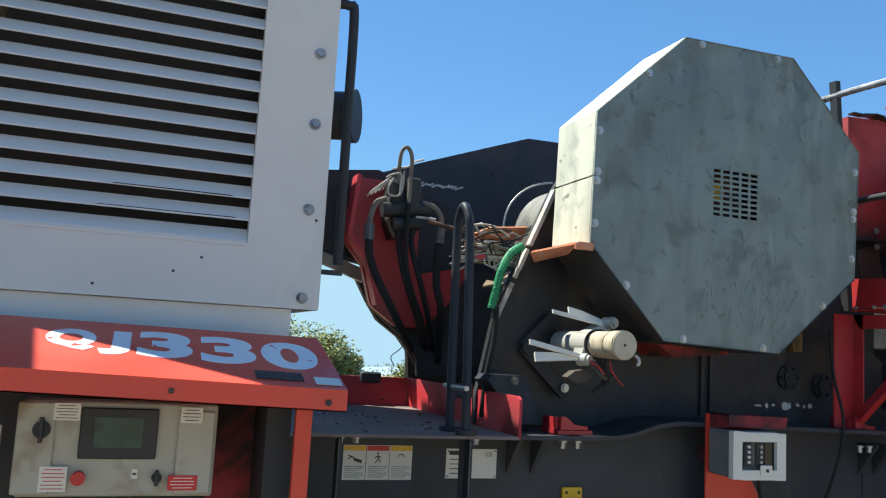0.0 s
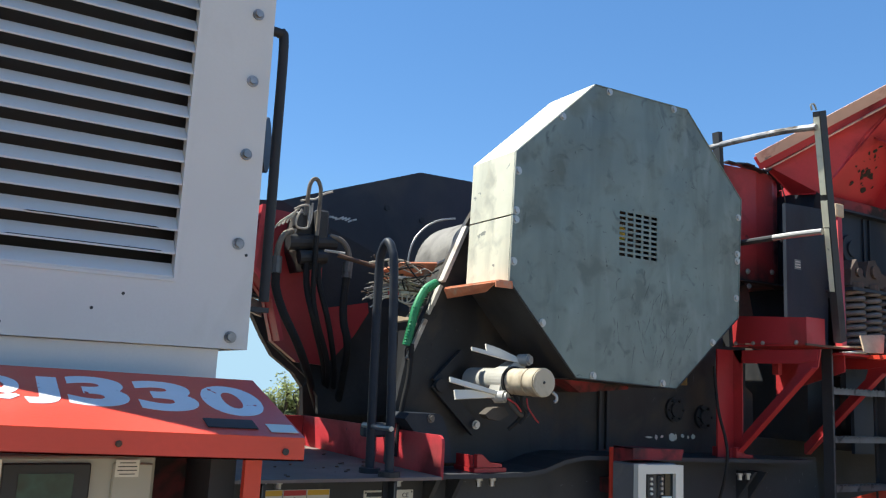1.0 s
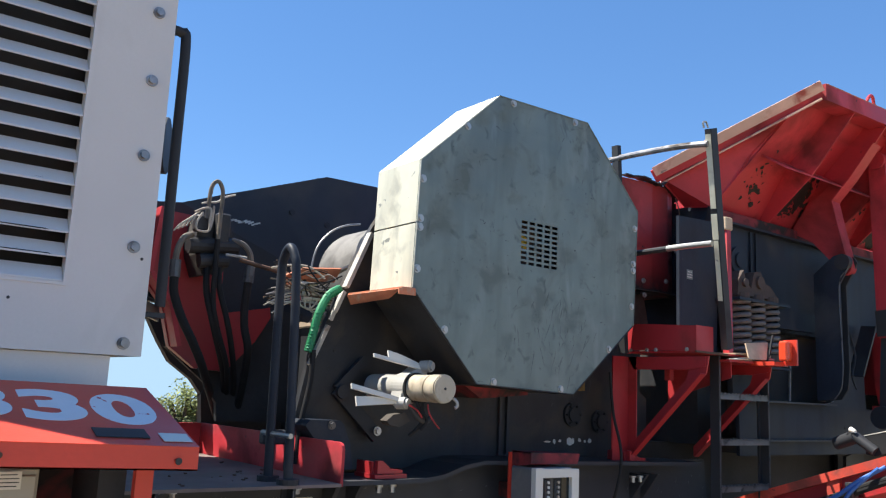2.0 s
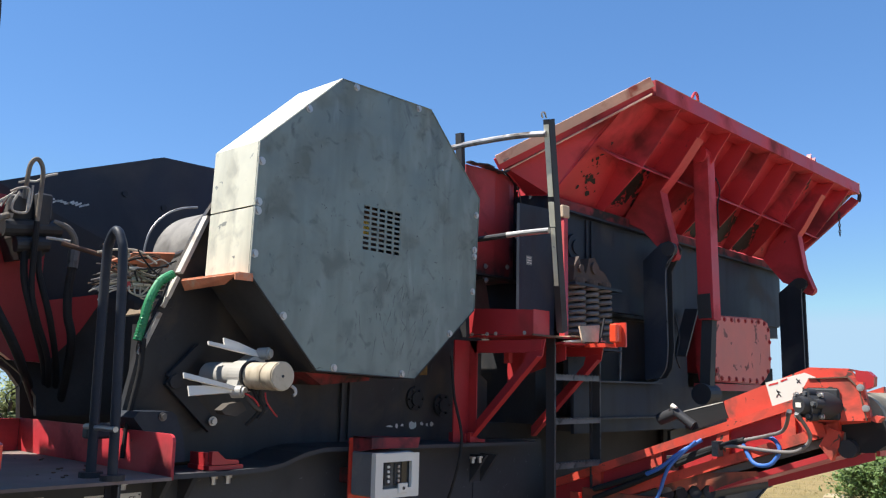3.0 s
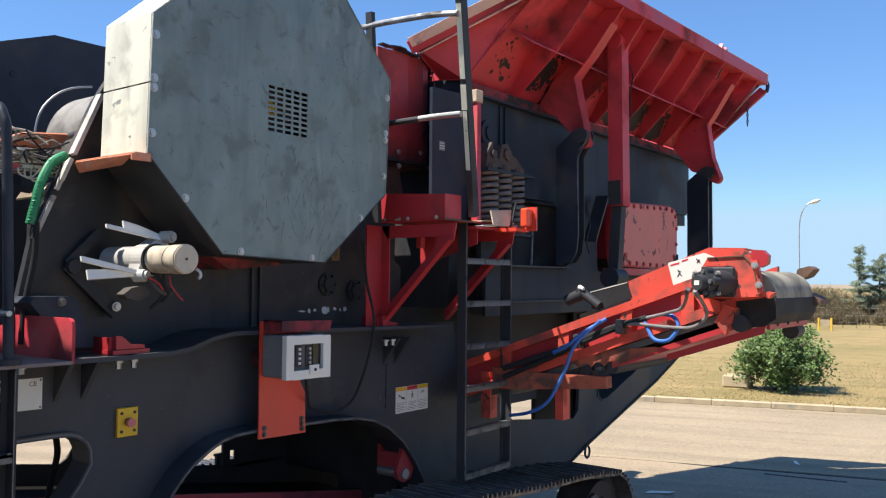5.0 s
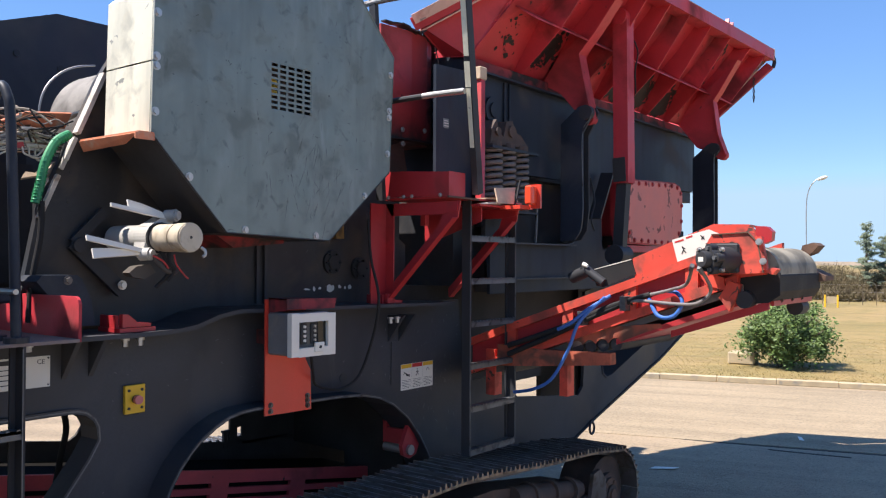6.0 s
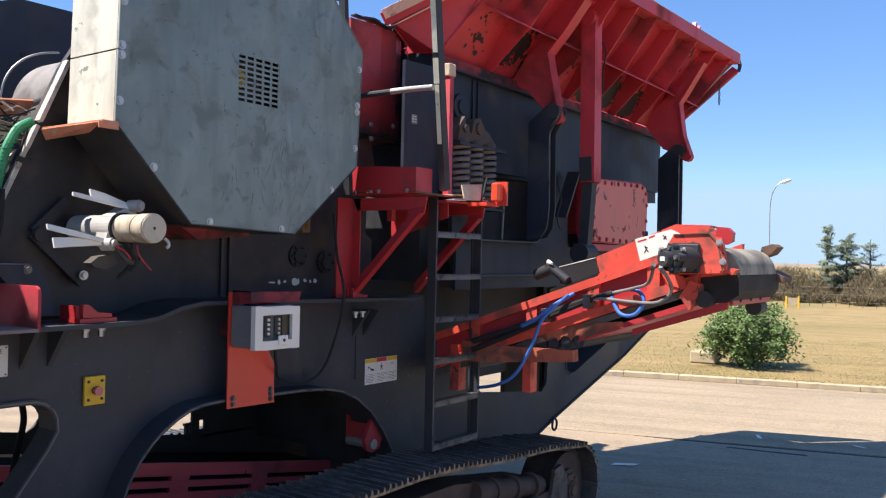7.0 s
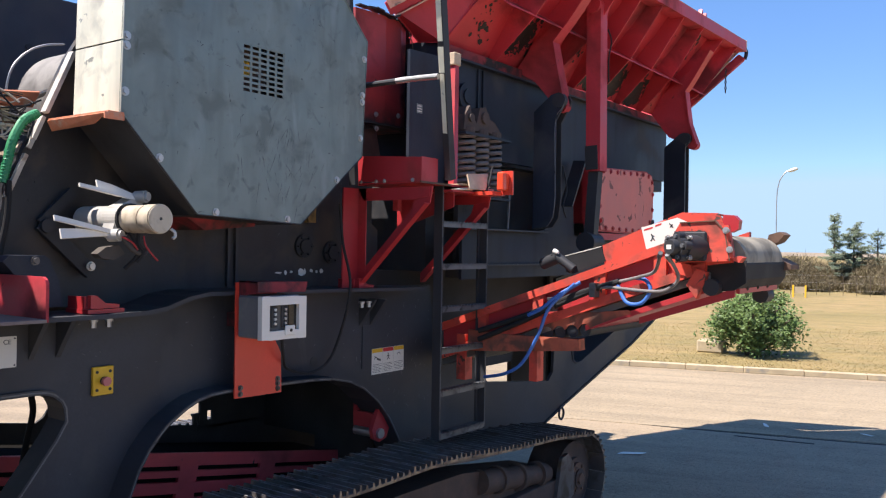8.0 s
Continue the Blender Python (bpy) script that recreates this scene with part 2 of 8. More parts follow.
def layer(m, build):
    """Puts one more stain layer on a material: build(nodes, links, position) returns a factor and a colour."""
    n, l = m.node_tree.nodes, m.node_tree.links
    base = n["Principled BSDF"].inputs["Base Color"]
    src = base.links[0].from_socket
    geo = n.new("ShaderNodeNewGeometry")
    fac, colour = build(n, l, geo.outputs["Position"])
    x = n.new("ShaderNodeMix")
    x.data_type = "RGBA"
    l.new(fac, x.inputs["Factor"])
    l.new(src, x.inputs["A"])
    x.inputs["B"].default_value = (*colour, 1)
    l.new(x.outputs["Result"], base)


def ramp_of(n, l, src, a, b, lo=0.0, hi=1.0):
    r = n.new("ShaderNodeMapRange")
    for key, v in (("From Min", a), ("From Max", b), ("To Min", lo), ("To Max", hi)):
        r.inputs[key].default_value = v
    l.new(src, r.inputs["Value"])
    return r.outputs["Result"]


def noise_of(n, l, pos, scale, detail=6.0, distort=0.0, stretch=(1, 1, 1)):
    mp = n.new("ShaderNodeMapping")
    mp.inputs["Scale"].default_value = stretch
    l.new(pos, mp.inputs["Vector"])
    t = n.new("ShaderNodeTexNoise")
    t.inputs["Scale"].default_value, t.inputs["Detail"].default_value, t.inputs["Distortion"].default_value = scale, detail, distort
    l.new(mp.outputs["Vector"], t.inputs["Vector"])
    return t.outputs["Fac"]


def smudge(scale, lo, hi, top, colour, distort=0.5, stretch=(1, 1, 1)):
    return lambda n, l, pos: (ramp_of(n, l, noise_of(n, l, pos, scale, 7.0, distort, stretch), lo, hi, 0.0, top), colour)


def soot(n, l, pos):
    """Burnt paint: along the back edge and the foot of the housing, broken up by noise."""
    xyz = n.new("ShaderNodeSeparateXYZ")
    l.new(pos, xyz.inputs[0])
    a = ramp_of(n, l, xyz.outputs["X"], 4.70, 4.98)
    b = ramp_of(n, l, xyz.outputs["Z"], 3.26, 3.08)
    mx = n.new("ShaderNodeMath")
    mx.operation = "MAXIMUM"
    l.new(a, mx.inputs[0])
    l.new(b, mx.inputs[1])
    mu = n.new("ShaderNodeMath")
    mu.operation = "MULTIPLY"
    l.new(mx.outputs[0], mu.inputs[0])
    l.new(ramp_of(n, l, noise_of(n, l, pos, 5.0, 6.0, 0.6), 0.25, 0.52), mu.inputs[1])
    return mu.outputs[0], (0.035, 0.022, 0.022)


layer(M_GALV, smudge(2.2, 0.47, 0.70, 0.55, (0.135, 0.165, 0.158), 0.8))
layer(M_GALV, smudge(9.0, 0.60, 0.72, 0.65, (0.085, 0.100, 0.098), 1.2))
layer(M_GALV, smudge(5.0, 0.60, 0.72, 0.5, (0.30, 0.345, 0.325), 0.6, (1.4, 1, 0.35)))
layer(M_SCORCH, soot)
layer(M_DARK, smudge(0.9, 0.48, 0.70, 0.6, (0.026, 0.028, 0.036), 0.6))
layer(M_DARK, smudge(4.0, 0.60, 0.74, 0.55, (0.072, 0.070, 0.068), 0.8, (1, 1, 0.4)))
layer(M_WHITE, smudge(3.0, 0.60, 0.76, 0.35, (0.42, 0.40, 0.37), 0.5, (1, 1, 0.5)))


# ---- mesh helpers ----
def mesh_of(name, bm, mat):
    me = bpy.data.meshes.new(name)
    bmesh.ops.recalc_face_normals(bm, faces=bm.faces)
    bm.to_mesh(me)
    bm.free()
    me.materials.append(mat)
    return me


def smooth(me, angle=35):
    for p in me.polygons:
        p.use_smooth = True
    me.set_sharp_from_angle(angle=radians(angle))


def part(name, bm, mat, parent=None, label="", soft=False):
    me = mesh_of(name, bm, mat)
    if soft:
        smooth(me)
    ob = new(name, me)
    if parent is not None:
        ob.parent = parent
    return tagged(ob, label)


def thing(name, label, category, group="", kind=""):
    return tagged(new(name), label, category, group, kind)


def box(bm, x0, x1, y0, y1, z0, z1, m=None, bevel=0.0):
    before = set(bm.verts)
    r = bmesh.ops.create_cube(bm, size=1.0)
    vs = r["verts"]
    bmesh.ops.transform(bm, verts=vs, matrix=Matrix.Translation(((x0 + x1) / 2, (y0 + y1) / 2, (z0 + z1) / 2)) @ Matrix.Diagonal((abs(x1 - x0), abs(y1 - y0), abs(z1 - z0), 1)))
    if bevel:
        es = {e for v in vs for e in v.link_edges}
        bmesh.ops.bevel(bm, geom=list(es), offset=bevel, segments=1, affect="EDGES")
        vs = [v for v in bm.verts if v not in before]
    if m is not None:
        bmesh.ops.transform(bm, verts=vs, matrix=m)
    return bm


def prism(bm, poly, axis, a, b, m=None):
    """A flat outline drawn out along an axis from a to b. x: (y, z) points, y: (x, z), z: (x, y)."""
    def at(p, v):
        return {"x": (v, p[0], p[1]), "y": (p[0], v, p[1]), "z": (p[0], p[1], v)}[axis]
    lo = [bm.verts.new(at(p, a)) for p in poly]
    hi = [bm.verts.new(at(p, b)) for p in poly]
    bm.faces.new(lo)
    bm.faces.new(hi[::-1])
    k = len(poly)
    for i in range(k):
        bm.faces.new((lo[i], lo[(i + 1) % k], hi[(i + 1) % k], hi[i]))
    if m is not None:
        bmesh.ops.transform(bm, verts=lo + hi, matrix=m)
    return bm


def rod(bm, p0, p1, r, seg=12, r2=None):
    p0, p1 = Vector(p0), Vector(p1)
    d = p1 - p0
    m = Matrix.Translation((p0 + p1) / 2) @ d.to_track_quat("Z", "Y").to_matrix().to_4x4()
    bmesh.ops.create_cone(bm, cap_ends=True, cap_tris=False, segments=seg, radius1=r, radius2=r if r2 is None else r2, depth=d.length, matrix=m)
    return bm


def tube(bm, pts, r, seg=10, close=True):
    """A round tube along a smooth line through the points."""
    pts = [Vector(p) for p in pts]
    line = []
    for i in range(len(pts) - 1):
        a, b, c, d = pts[max(i - 1, 0)], pts[i], pts[i + 1], pts[min(i + 2, len(pts) - 1)]
        for k in range(6):
            t = k / 6
            line.append(0.5 * ((2 * b) + (c - a) * t + (2 * a - 5 * b + 4 * c - d) * t * t + (3 * b - a - 3 * c + d) * t * t * t))
    line.append(pts[-1])
    rings, side = [], None
    for i, p in enumerate(line):
        d = (line[min(i + 1, len(line) - 1)] - line[max(i - 1, 0)]).normalized()
        if side is None:
            side = d.orthogonal().normalized()
        side = (side - d * side.dot(d)).normalized()
        up = d.cross(side)
        rings.append([bm.verts.new(p + (side * math.cos(2 * math.pi * k / seg) + up * math.sin(2 * math.pi * k / seg)) * r) for k in range(seg)])
    for a, b in zip(rings, rings[1:]):
        for k in range(seg):
            bm.faces.new((a[k], a[(k + 1) % seg], b[(k + 1) % seg], b[k]))
    if close:
        bm.faces.new(rings[0])
        bm.faces.new(rings[-1][::-1])
    return bm


def beam(bm, p0, p1, w, h, up=(0, 0, 1)):
    """A rectangular bar from p0 to p1: w across, h along up."""
    p0, p1, up = Vector(p0), Vector(p1), Vector(up)
    d = (p1 - p0)
    f = d.normalized()
    s = f.cross(up).normalized()
    u = s.cross(f)
    vs = []
    for p in (p0, p1):
        vs.append([bm.verts.new(p + s * a * w / 2 + u * b * h / 2) for a, b in ((-1, -1), (1, -1), (1, 1), (-1, 1))])
    bm.faces.new(vs[0][::-1])
    bm.faces.new(vs[1])
    for k in range(4):
        bm.faces.new((vs[0][k], vs[0][(k + 1) % 4], vs[1][(k + 1) % 4], vs[1][k]))
    return bm


def plate(bm, pts, depth):
    """A flat plate: an outline in space, thickened along its normal by depth."""
    pts = [Vector(p) for p in pts]
    nrm = Vector((0, 0, 0))
    for i, p in enumerate(pts):
        q = pts[(i + 1) % len(pts)]
        nrm += p.cross(q)
    off = nrm.normalized() * depth
    lo = [bm.verts.new(p) for p in pts]
    hi = [bm.verts.new(p + off) for p in pts]
    bm.faces.new(lo[::-1])
    bm.faces.new(hi)
    k = len(pts)
    for i in range(k):
        bm.faces.new((lo[i], lo[(i + 1) % k], hi[(i + 1) % k], hi[i]))
    return bm


def B():
    return bmesh.new()


def bolts(parent, spots, way, r=0.014, h=0.012, name="bolt", mat=None):
    """Hexagon bolt heads at the spots, standing out along way; one mesh shared by all."""
    bm = B()
    rod(bm, (0, 0, 0), (0, 0, h * 0.3), r * 1.5, 14)
    rod(bm, (0, 0, h * 0.25), (0, 0, h), r, 6)
    me = mesh_of(name, bm, mat or M_BOLT)
    q = Vector(way).to_track_quat("Z", "Y").to_matrix().to_4x4()
    for p in spots:
        ob = new(name, me)
        ob.parent = parent
        ob.matrix_basis = Matrix.Translation(p) @ q

# ---- ground, road, verge ----
KA, KD = Vector((14.806, 5.778, 0)), Vector((15.945 - 14.806, 2.177 - 5.778, 0)).normalized()
KN = Vector((-KD.y, KD.x, 0))
if KN.x < 0:
    KN = -KN
def along(s, d, z=0.0):
    """A place s metres along the kerb and d metres beyond it."""
    p = KA + KD * s + KN * d
    return Vector((p.x, p.y, z))
def ground_material(name, c1, c2, c3, s1, s2, s3, bump, rough=0.9, lanes=0.0, speck=0.0):
    m = bpy.data.materials.new(name)
    m.use_nodes = True
    n, l = m.node_tree.nodes, m.node_tree.links
    bsdf = n["Principled BSDF"]
    geo = n.new("ShaderNodeNewGeometry")
    tex = []
    for s in (s1, s2, s3):
        t = n.new("ShaderNodeTexNoise")
        t.inputs["Scale"].default_value, t.inputs["Detail"].default_value = s, 6.0
        l.new(geo.outputs["Position"], t.inputs["Vector"])
        tex.append(t)
    col = None
    for t, a, b, lo, hi in ((tex[0], c1, c2, 0.35, 0.65), (tex[1], None, c3, 0.5, 0.72), (tex[2], None, tuple(0.5 * v for v in c1), 0.52, 0.75)):
        r = n.new("ShaderNodeMapRange")
        r.inputs["From Min"].default_value, r.inputs["From Max"].default_value = lo, hi
        if a is None:
            r.inputs["To Max"].default_value = 0.6
        l.new(t.outputs["Fac"], r.inputs["Value"])
        x = n.new("ShaderNodeMix")
        x.data_type = "RGBA"
        l.new(r.outputs["Result"], x.inputs["Factor"])
        if a is not None:
            x.inputs["A"].default_value = (*a, 1)
        else:
            l.new(col, x.inputs["A"])
        x.inputs["B"].default_value = (*b, 1)
        col = x.outputs["Result"]
    def overlay(vector, scale, lo, hi, top, tint, detail=5.0):
        t = n.new("ShaderNodeTexNoise")
        t.inputs["Scale"].default_value, t.inputs["Detail"].default_value = scale, detail
        l.new(vector, t.inputs["Vector"])
        r = n.new("ShaderNodeMapRange")
        r.inputs["From Min"].default_value, r.inputs["From Max"].default_value, r.inputs["To Max"].default_value = lo, hi, top
        l.new(t.outputs["Fac"], r.inputs["Value"])
        x = n.new("ShaderNodeMix")
        x.data_type = "RGBA"
        l.new(r.outputs["Result"], x.inputs["Factor"])
        l.new(col, x.inputs["A"])
        x.inputs["B"].default_value = (*tint, 1)
        return x.outputs["Result"]
    if speck:
        col = overlay(geo.outputs["Position"], 28, 0.52, 0.66, speck, tuple(0.45 * v for v in c1), 3.0)
        col = overlay(geo.outputs["Position"], 17, 0.55, 0.68, speck, tuple(min(0.8, 1.45 * v) for v in c1), 3.0)
    if lanes:
        mp = n.new("ShaderNodeMapping")
        mp.vector_type = "TEXTURE"
        mp.inputs["Rotation"].default_value = (0, 0, math.atan2(KD.y, KD.x))
        mp.inputs["Scale"].default_value = (7.0, 0.45, 1.0)
        l.new(geo.outputs["Position"], mp.inputs["Vector"])
        col = overlay(mp.outputs["Vector"], 1.0, 0.45, 0.7, lanes, tuple(0.55 * v for v in c1), 6.0)
        col = overlay(mp.outputs["Vector"], 2.3, 0.55, 0.75, lanes, tuple(min(0.8, 1.3 * v) for v in c1), 6.0)
    l.new(col, bsdf.inputs["Base Color"])
    bsdf.inputs["Roughness"].default_value = rough
    b = n.new("ShaderNodeBump")
    b.inputs["Strength"].default_value, b.inputs["Distance"].default_value = bump, 0.02
    l.new(tex[2].outputs["Fac"], b.inputs["Height"])
    l.new(b.outputs["Normal"], bsdf.inputs["Normal"])
    return m
M_YARD = ground_material("yard_concrete", (0.285, 0.218, 0.138), (0.335, 0.258, 0.163), (0.19, 0.145, 0.092), 0.35, 2.5, 45, 0.5, rough=0.75, speck=0.5, lanes=0.5)
M_ROAD = ground_material("worn_asphalt", (0.287, 0.226, 0.145), (0.337, 0.262, 0.166), (0.368, 0.290, 0.184), 0.5, 4, 60, 0.6, speck=0.5, lanes=0.5)
M_GRASS = ground_material("dry_grass", (0.225, 0.170, 0.058), (0.305, 0.212, 0.086), (0.145, 0.132, 0.042), 0.25, 1.3, 14, 1.0, speck=0.22, lanes=0.5)
M_BLADE = material("grass_blade", (0.40, 0.32, 0.13), 0.8, spread=0.45, scale=0.8, grain=9, bump=0.0)
M_LEAF = material("bush_leaf", (0.10, 0.162, 0.036), 0.6, spread=0.5, scale=6, grain=25, bump=0.0)
M_LEAF2 = material("dry_shrub_leaf", (0.155, 0.128, 0.062), 0.9, spread=0.4, scale=0.5, grain=4, bump=0.0)
M_NEEDLE = material("conifer_needle", (0.19, 0.235, 0.15), 0.8, spread=0.35, scale=1.5, grain=8, bump=0.0)
M_LEAF3 = material("olive_leaf", (0.235, 0.26, 0.085), 0.7, spread=0.4, scale=0.8, grain=6, bump=0.0)
M_BARK = material("bark", (0.09, 0.065, 0.045), 0.9, spread=0.3, scale=8, grain=40, bump=0.4)
def ground_z(x, y):
    """The yard is level; behind the machine the land falls away."""
    if y <= 9:
        return 0.0
    return -0.036 * (y - 9) * min(1.0, max(0.0, (1.2 - x / y) / 0.6))
bm = B()
gx = [-2500, -700, -200, -60, -20, -8, -3, 0, 2, 4, 6, 8, 10, 13, 16, 20, 30, 50, 90, 200, 500, 1200, 2500]
gy = [-2500, -600, -100, -20, 0, 5, 9, 11, 13, 15, 17, 20, 24, 30, 40, 60, 100, 200, 400, 800, 1500, 2500]
sheet = [[bm.verts.new((x, y, ground_z(x, y))) for x in gx] for y in gy]
for a, b in zip(sheet, sheet[1:]):
    for k in range(len(gx) - 1):
        bm.faces.new((a[k], a[k + 1], b[k + 1], b[k]))
tagged(part("ground", bm, M_YARD), "pale worn concrete yard with dark joints", "ground", kind="structure")
bm = B()
prism(bm, [tuple(along(s, d).xy) for s, d in ((-11.5, -5.2), (400, -5.2), (400, -0.02), (-11.5, -0.02))], "z", 0.0, 0.006)
tagged(part("road", bm, M_ROAD), "worn grey asphalt road beside the yard", "road", kind="structure")
bm = B()
prism(bm, [tuple(along(s, d).xy) for s, d in ((-11.5, 0.16), (400, 0.16), (400, 400), (-11.5, 400))], "z", 0.0, 0.10)
tagged(part("verge", bm, M_GRASS), "dry yellow grass field beyond the kerb", "grass", kind="structure")
kerb = tagged(new("kerb"), "pale concrete kerb stones along the road", "kerb", kind="structure")
bm = B()
box(bm, -0.499, 0.499, -0.01, 0.15, 0, 0.105, bevel=0.012)
kerb_mesh = mesh_of("kerb_stone", bm, M_CONCRETE)
random.seed(2)
for k in range(-11, 30):
    ob = new("kerb_stone", kerb_mesh)
    ob.parent = kerb
    p = along(k * 1.0, 0)
    ob.matrix_basis = Matrix.Translation((p.x, p.y, random.uniform(-0.006, 0.006))) @ Matrix.Rotation(math.atan2(KD.y, KD.x) + random.uniform(-0.008, 0.008), 4, "Z")
M_JOINT = material("joint_tar", (0.03, 0.028, 0.025), 0.9, spread=0.3, grain=40, bump=0.2)
random.seed(5)
for pts in ([(9.25, 7.5), (9.848, 4.45), (10.012, 3.59), (10.284, 2.69), (10.666, 1.435), (11.5, -1.5)], [(10.02, 2.95), (10.10, 2.5), (10.19, 2.1)]):
    bm = B()
    for (xa, ya), (xb, yb) in zip(pts, pts[1:]):
        beam(bm, (xa, ya, 0.001), (xb, yb, 0.001), 0.05, 0.004)
    tagged(part("pavement_joint", bm, M_JOINT), "dark tar-filled joint in the concrete", "joint", kind="structure")
scrap = thing("paper_scrap", "small white scrap, the nearest standing for a sunlit spot", "litter", "litter")
bm = B()
plate(bm, [(0, 0, 0), (0.25, 0.03, 0.01), (0.3, 0.10, 0.012), (0.05, 0.09, 0.004)], 0.004)
part("scrap", bm, M_LABEL, scrap)
# This first one stands in for a sunlit spot on the ground.
scrap.matrix_basis = pose(8.30, 3.66, 0.003, 0, 0, -70)
copy_thing(scrap, pose(10.76, 2.74, 0.003, 0, 0, 20) @ Matrix.Diagonal((0.6, 0.6, 1, 1)))
copy_thing(scrap, pose(11.07, 1.61, 0.003, 0, 0, 80) @ Matrix.Diagonal((0.5, 0.5, 1, 1)))

# grass tufts, thick near the kerb
def add_faces(name, verts, faces, mat):
    me = bpy.data.meshes.new(name)
    me.from_pydata(verts, [], faces)
    me.materials.append(mat)
    return new(name, me)
random.seed(21)
verts, faces = [], []
for k in range(48000):
    d = 0.18 + 9 * random.random() ** 1.8
    p = along(random.uniform(-11, 16), d, 0.10)
    h, w, a = random.uniform(0.008, 0.026) * (1 + 0.012 * d), random.uniform(0.004, 0.010) * (1 + 0.05 * d), random.uniform(0, 6.283)
    lean = Vector((random.gauss(-0.8, 0.7), random.gauss(0.7, 0.7), 0.8)) * h
    s = Vector((math.cos(a), math.sin(a), 0)) * w
    i = len(verts)
    verts += [p - s, p + s, p + lean]
    faces.append((i, i + 1, i + 2))
tagged(add_faces("grass", verts, faces, M_BLADE), "sparse dry grass blades on the verge", "grass", kind="stuff")

def leaves(verts, faces, centre, radius, n, size, squash=1.0, fill=0.5):
    for _ in range(n):
        v = Vector((random.gauss(0, 1), random.gauss(0, 1), random.gauss(0, 1))).normalized() * radius * (1 - fill * random.random() ** 1.6)
        p = centre + Vector((v.x, v.y, v.z * squash))
        a = Vector((random.gauss(0, 1), random.gauss(0, 1), random.gauss(0, 0.6))).normalized()
        b = a.orthogonal().normalized()
        b = (b + a.cross(b) * random.uniform(-1, 1)).normalized()
        s = size * random.uniform(0.6, 1.35)
        i = len(verts)
        verts += [p - a * s, p + b * s * 0.45, p + a * s, p - b * s * 0.45]
        faces.append((i, i + 1, i + 2, i + 3))

def bush(name, label, at, height, width, mat, n, size, seed, category="bush", stems=9, wood=M_BARK, group="", skirt=0, loose=1.0):
    """A shrub: thin stems that fork from the ground, each end carrying a loose cluster of leaves."""
    random.seed(seed)
    th = thing(name, label, category, group)
    bm = B()
    verts, faces = [], []
    base = Vector(at)
    ends = []
    for k in range(stems):
        a = random.uniform(0, 6.283)
        r = width / 2 * random.uniform(0.15, 0.95)
        top = base + Vector((math.cos(a) * r, math.sin(a) * r, height * random.uniform(0.45, 0.9) * (1 - 0.35 * (2 * r / width) ** 2)))
        mid = base.lerp(top, 0.5) + Vector((random.gauss(0, 0.05), random.gauss(0, 0.05), 0.03)) * height
        tube(bm, [base + Vector((random.gauss(0, 0.04), random.gauss(0, 0.04), -0.03)) * height, mid, top], 0.012 * height, 5)
        ends += [top, mid.lerp(top, 0.5), mid + Vector((random.gauss(0, 0.14), random.gauss(0, 0.14), 0.0)) * width]
    for k in range(skirt):
        a = random.uniform(0, 6.283)
        r = width * random.uniform(0.05, 0.36)
        ends.append(base + Vector((math.cos(a) * r, math.sin(a) * r, height * random.uniform(0.1, 0.35))))
    part("stem", bm, wood, th)
    per = max(1, n // len(ends))
    for e in ends:
        leaves(verts, faces, e, width * loose * random.uniform(0.11, 0.24), per, size, 0.85, 0.9)
    ob = add_faces("foliage", verts, faces, mat)
    ob.parent = th
    return th
bush("roadside_bush", "leafy green bush beside the kerb", (17.25, 4.75, 0.10), 1.60, 1.95, M_LEAF, 20000, 0.036, 31, stems=30, skirt=16, loose=0.78)
stone = thing("concrete_block", "squat weathered concrete block in the grass", "block")
bm = B()
box(bm, -0.26, 0.26, -0.2, 0.2, 0, 0.25, bevel=0.03)
part("block", bm, M_CONCRETE, stone)
stone.matrix_basis = pose(17.15, 5.55, 0.10, 0, 0, -84)

# far shrubs, conifer, fence and lamp along the field's edge
def far(t_head, dist, z=0.1):
    """A place at a heading (degrees to the right of +y) and a distance."""
    a = radians(t_head)
    return Vector((math.sin(a) * dist, math.cos(a) * dist, z))
M_TWIG = material("dry_twig", (0.165, 0.128, 0.070), 0.9, spread=0.35, scale=0.35, grain=3, bump=0.0)
def twiggy_shrub(at, height, width, n, seed):
    """A dry shrub: a dense brush of thin upright twigs with a few small leaves between them."""
    random.seed(seed)
    th = thing("field_shrub", "dry brown twiggy shrub at the field edge", "shrub", "field shrubs")
    base = Vector(at)
    for name, mat, share in (("brushwood", M_TWIG, 0.5), ("foliage", M_LEAF2, 0.7)):
        verts, faces = [], []
        for _ in range(int(n * share)):
            a, r = random.uniform(0, 6.283), width / 2 * random.random() ** 0.6
            full = height * (1 - 0.45 * (2 * r / width) ** 2) * random.uniform(0.75, 1.08)
            low = random.random() ** 0.8 * full * 0.8
            p = base + Vector((math.cos(a) * r, math.sin(a) * r, low))
            size = random.uniform(0.22, 0.6) if name == "brushwood" else random.uniform(0.05, 0.12)
            tip = p + Vector((random.gauss(0, 0.6), random.gauss(0, 0.6), 1)).normalized() * min(size, full - low + 0.1)
            side = Vector((random.gauss(0, 1), random.gauss(0, 1), 0)).normalized() * (random.uniform(0.009, 0.018) if name == "brushwood" else random.uniform(0.02, 0.045))
            i = len(verts)
            verts += [p - side, p + side, tip]
            faces.append((i, i + 1, i + 2))
        ob = tagged(add_faces(name, verts, faces, mat), kind="stuff")
        ob.parent = th
random.seed(77)
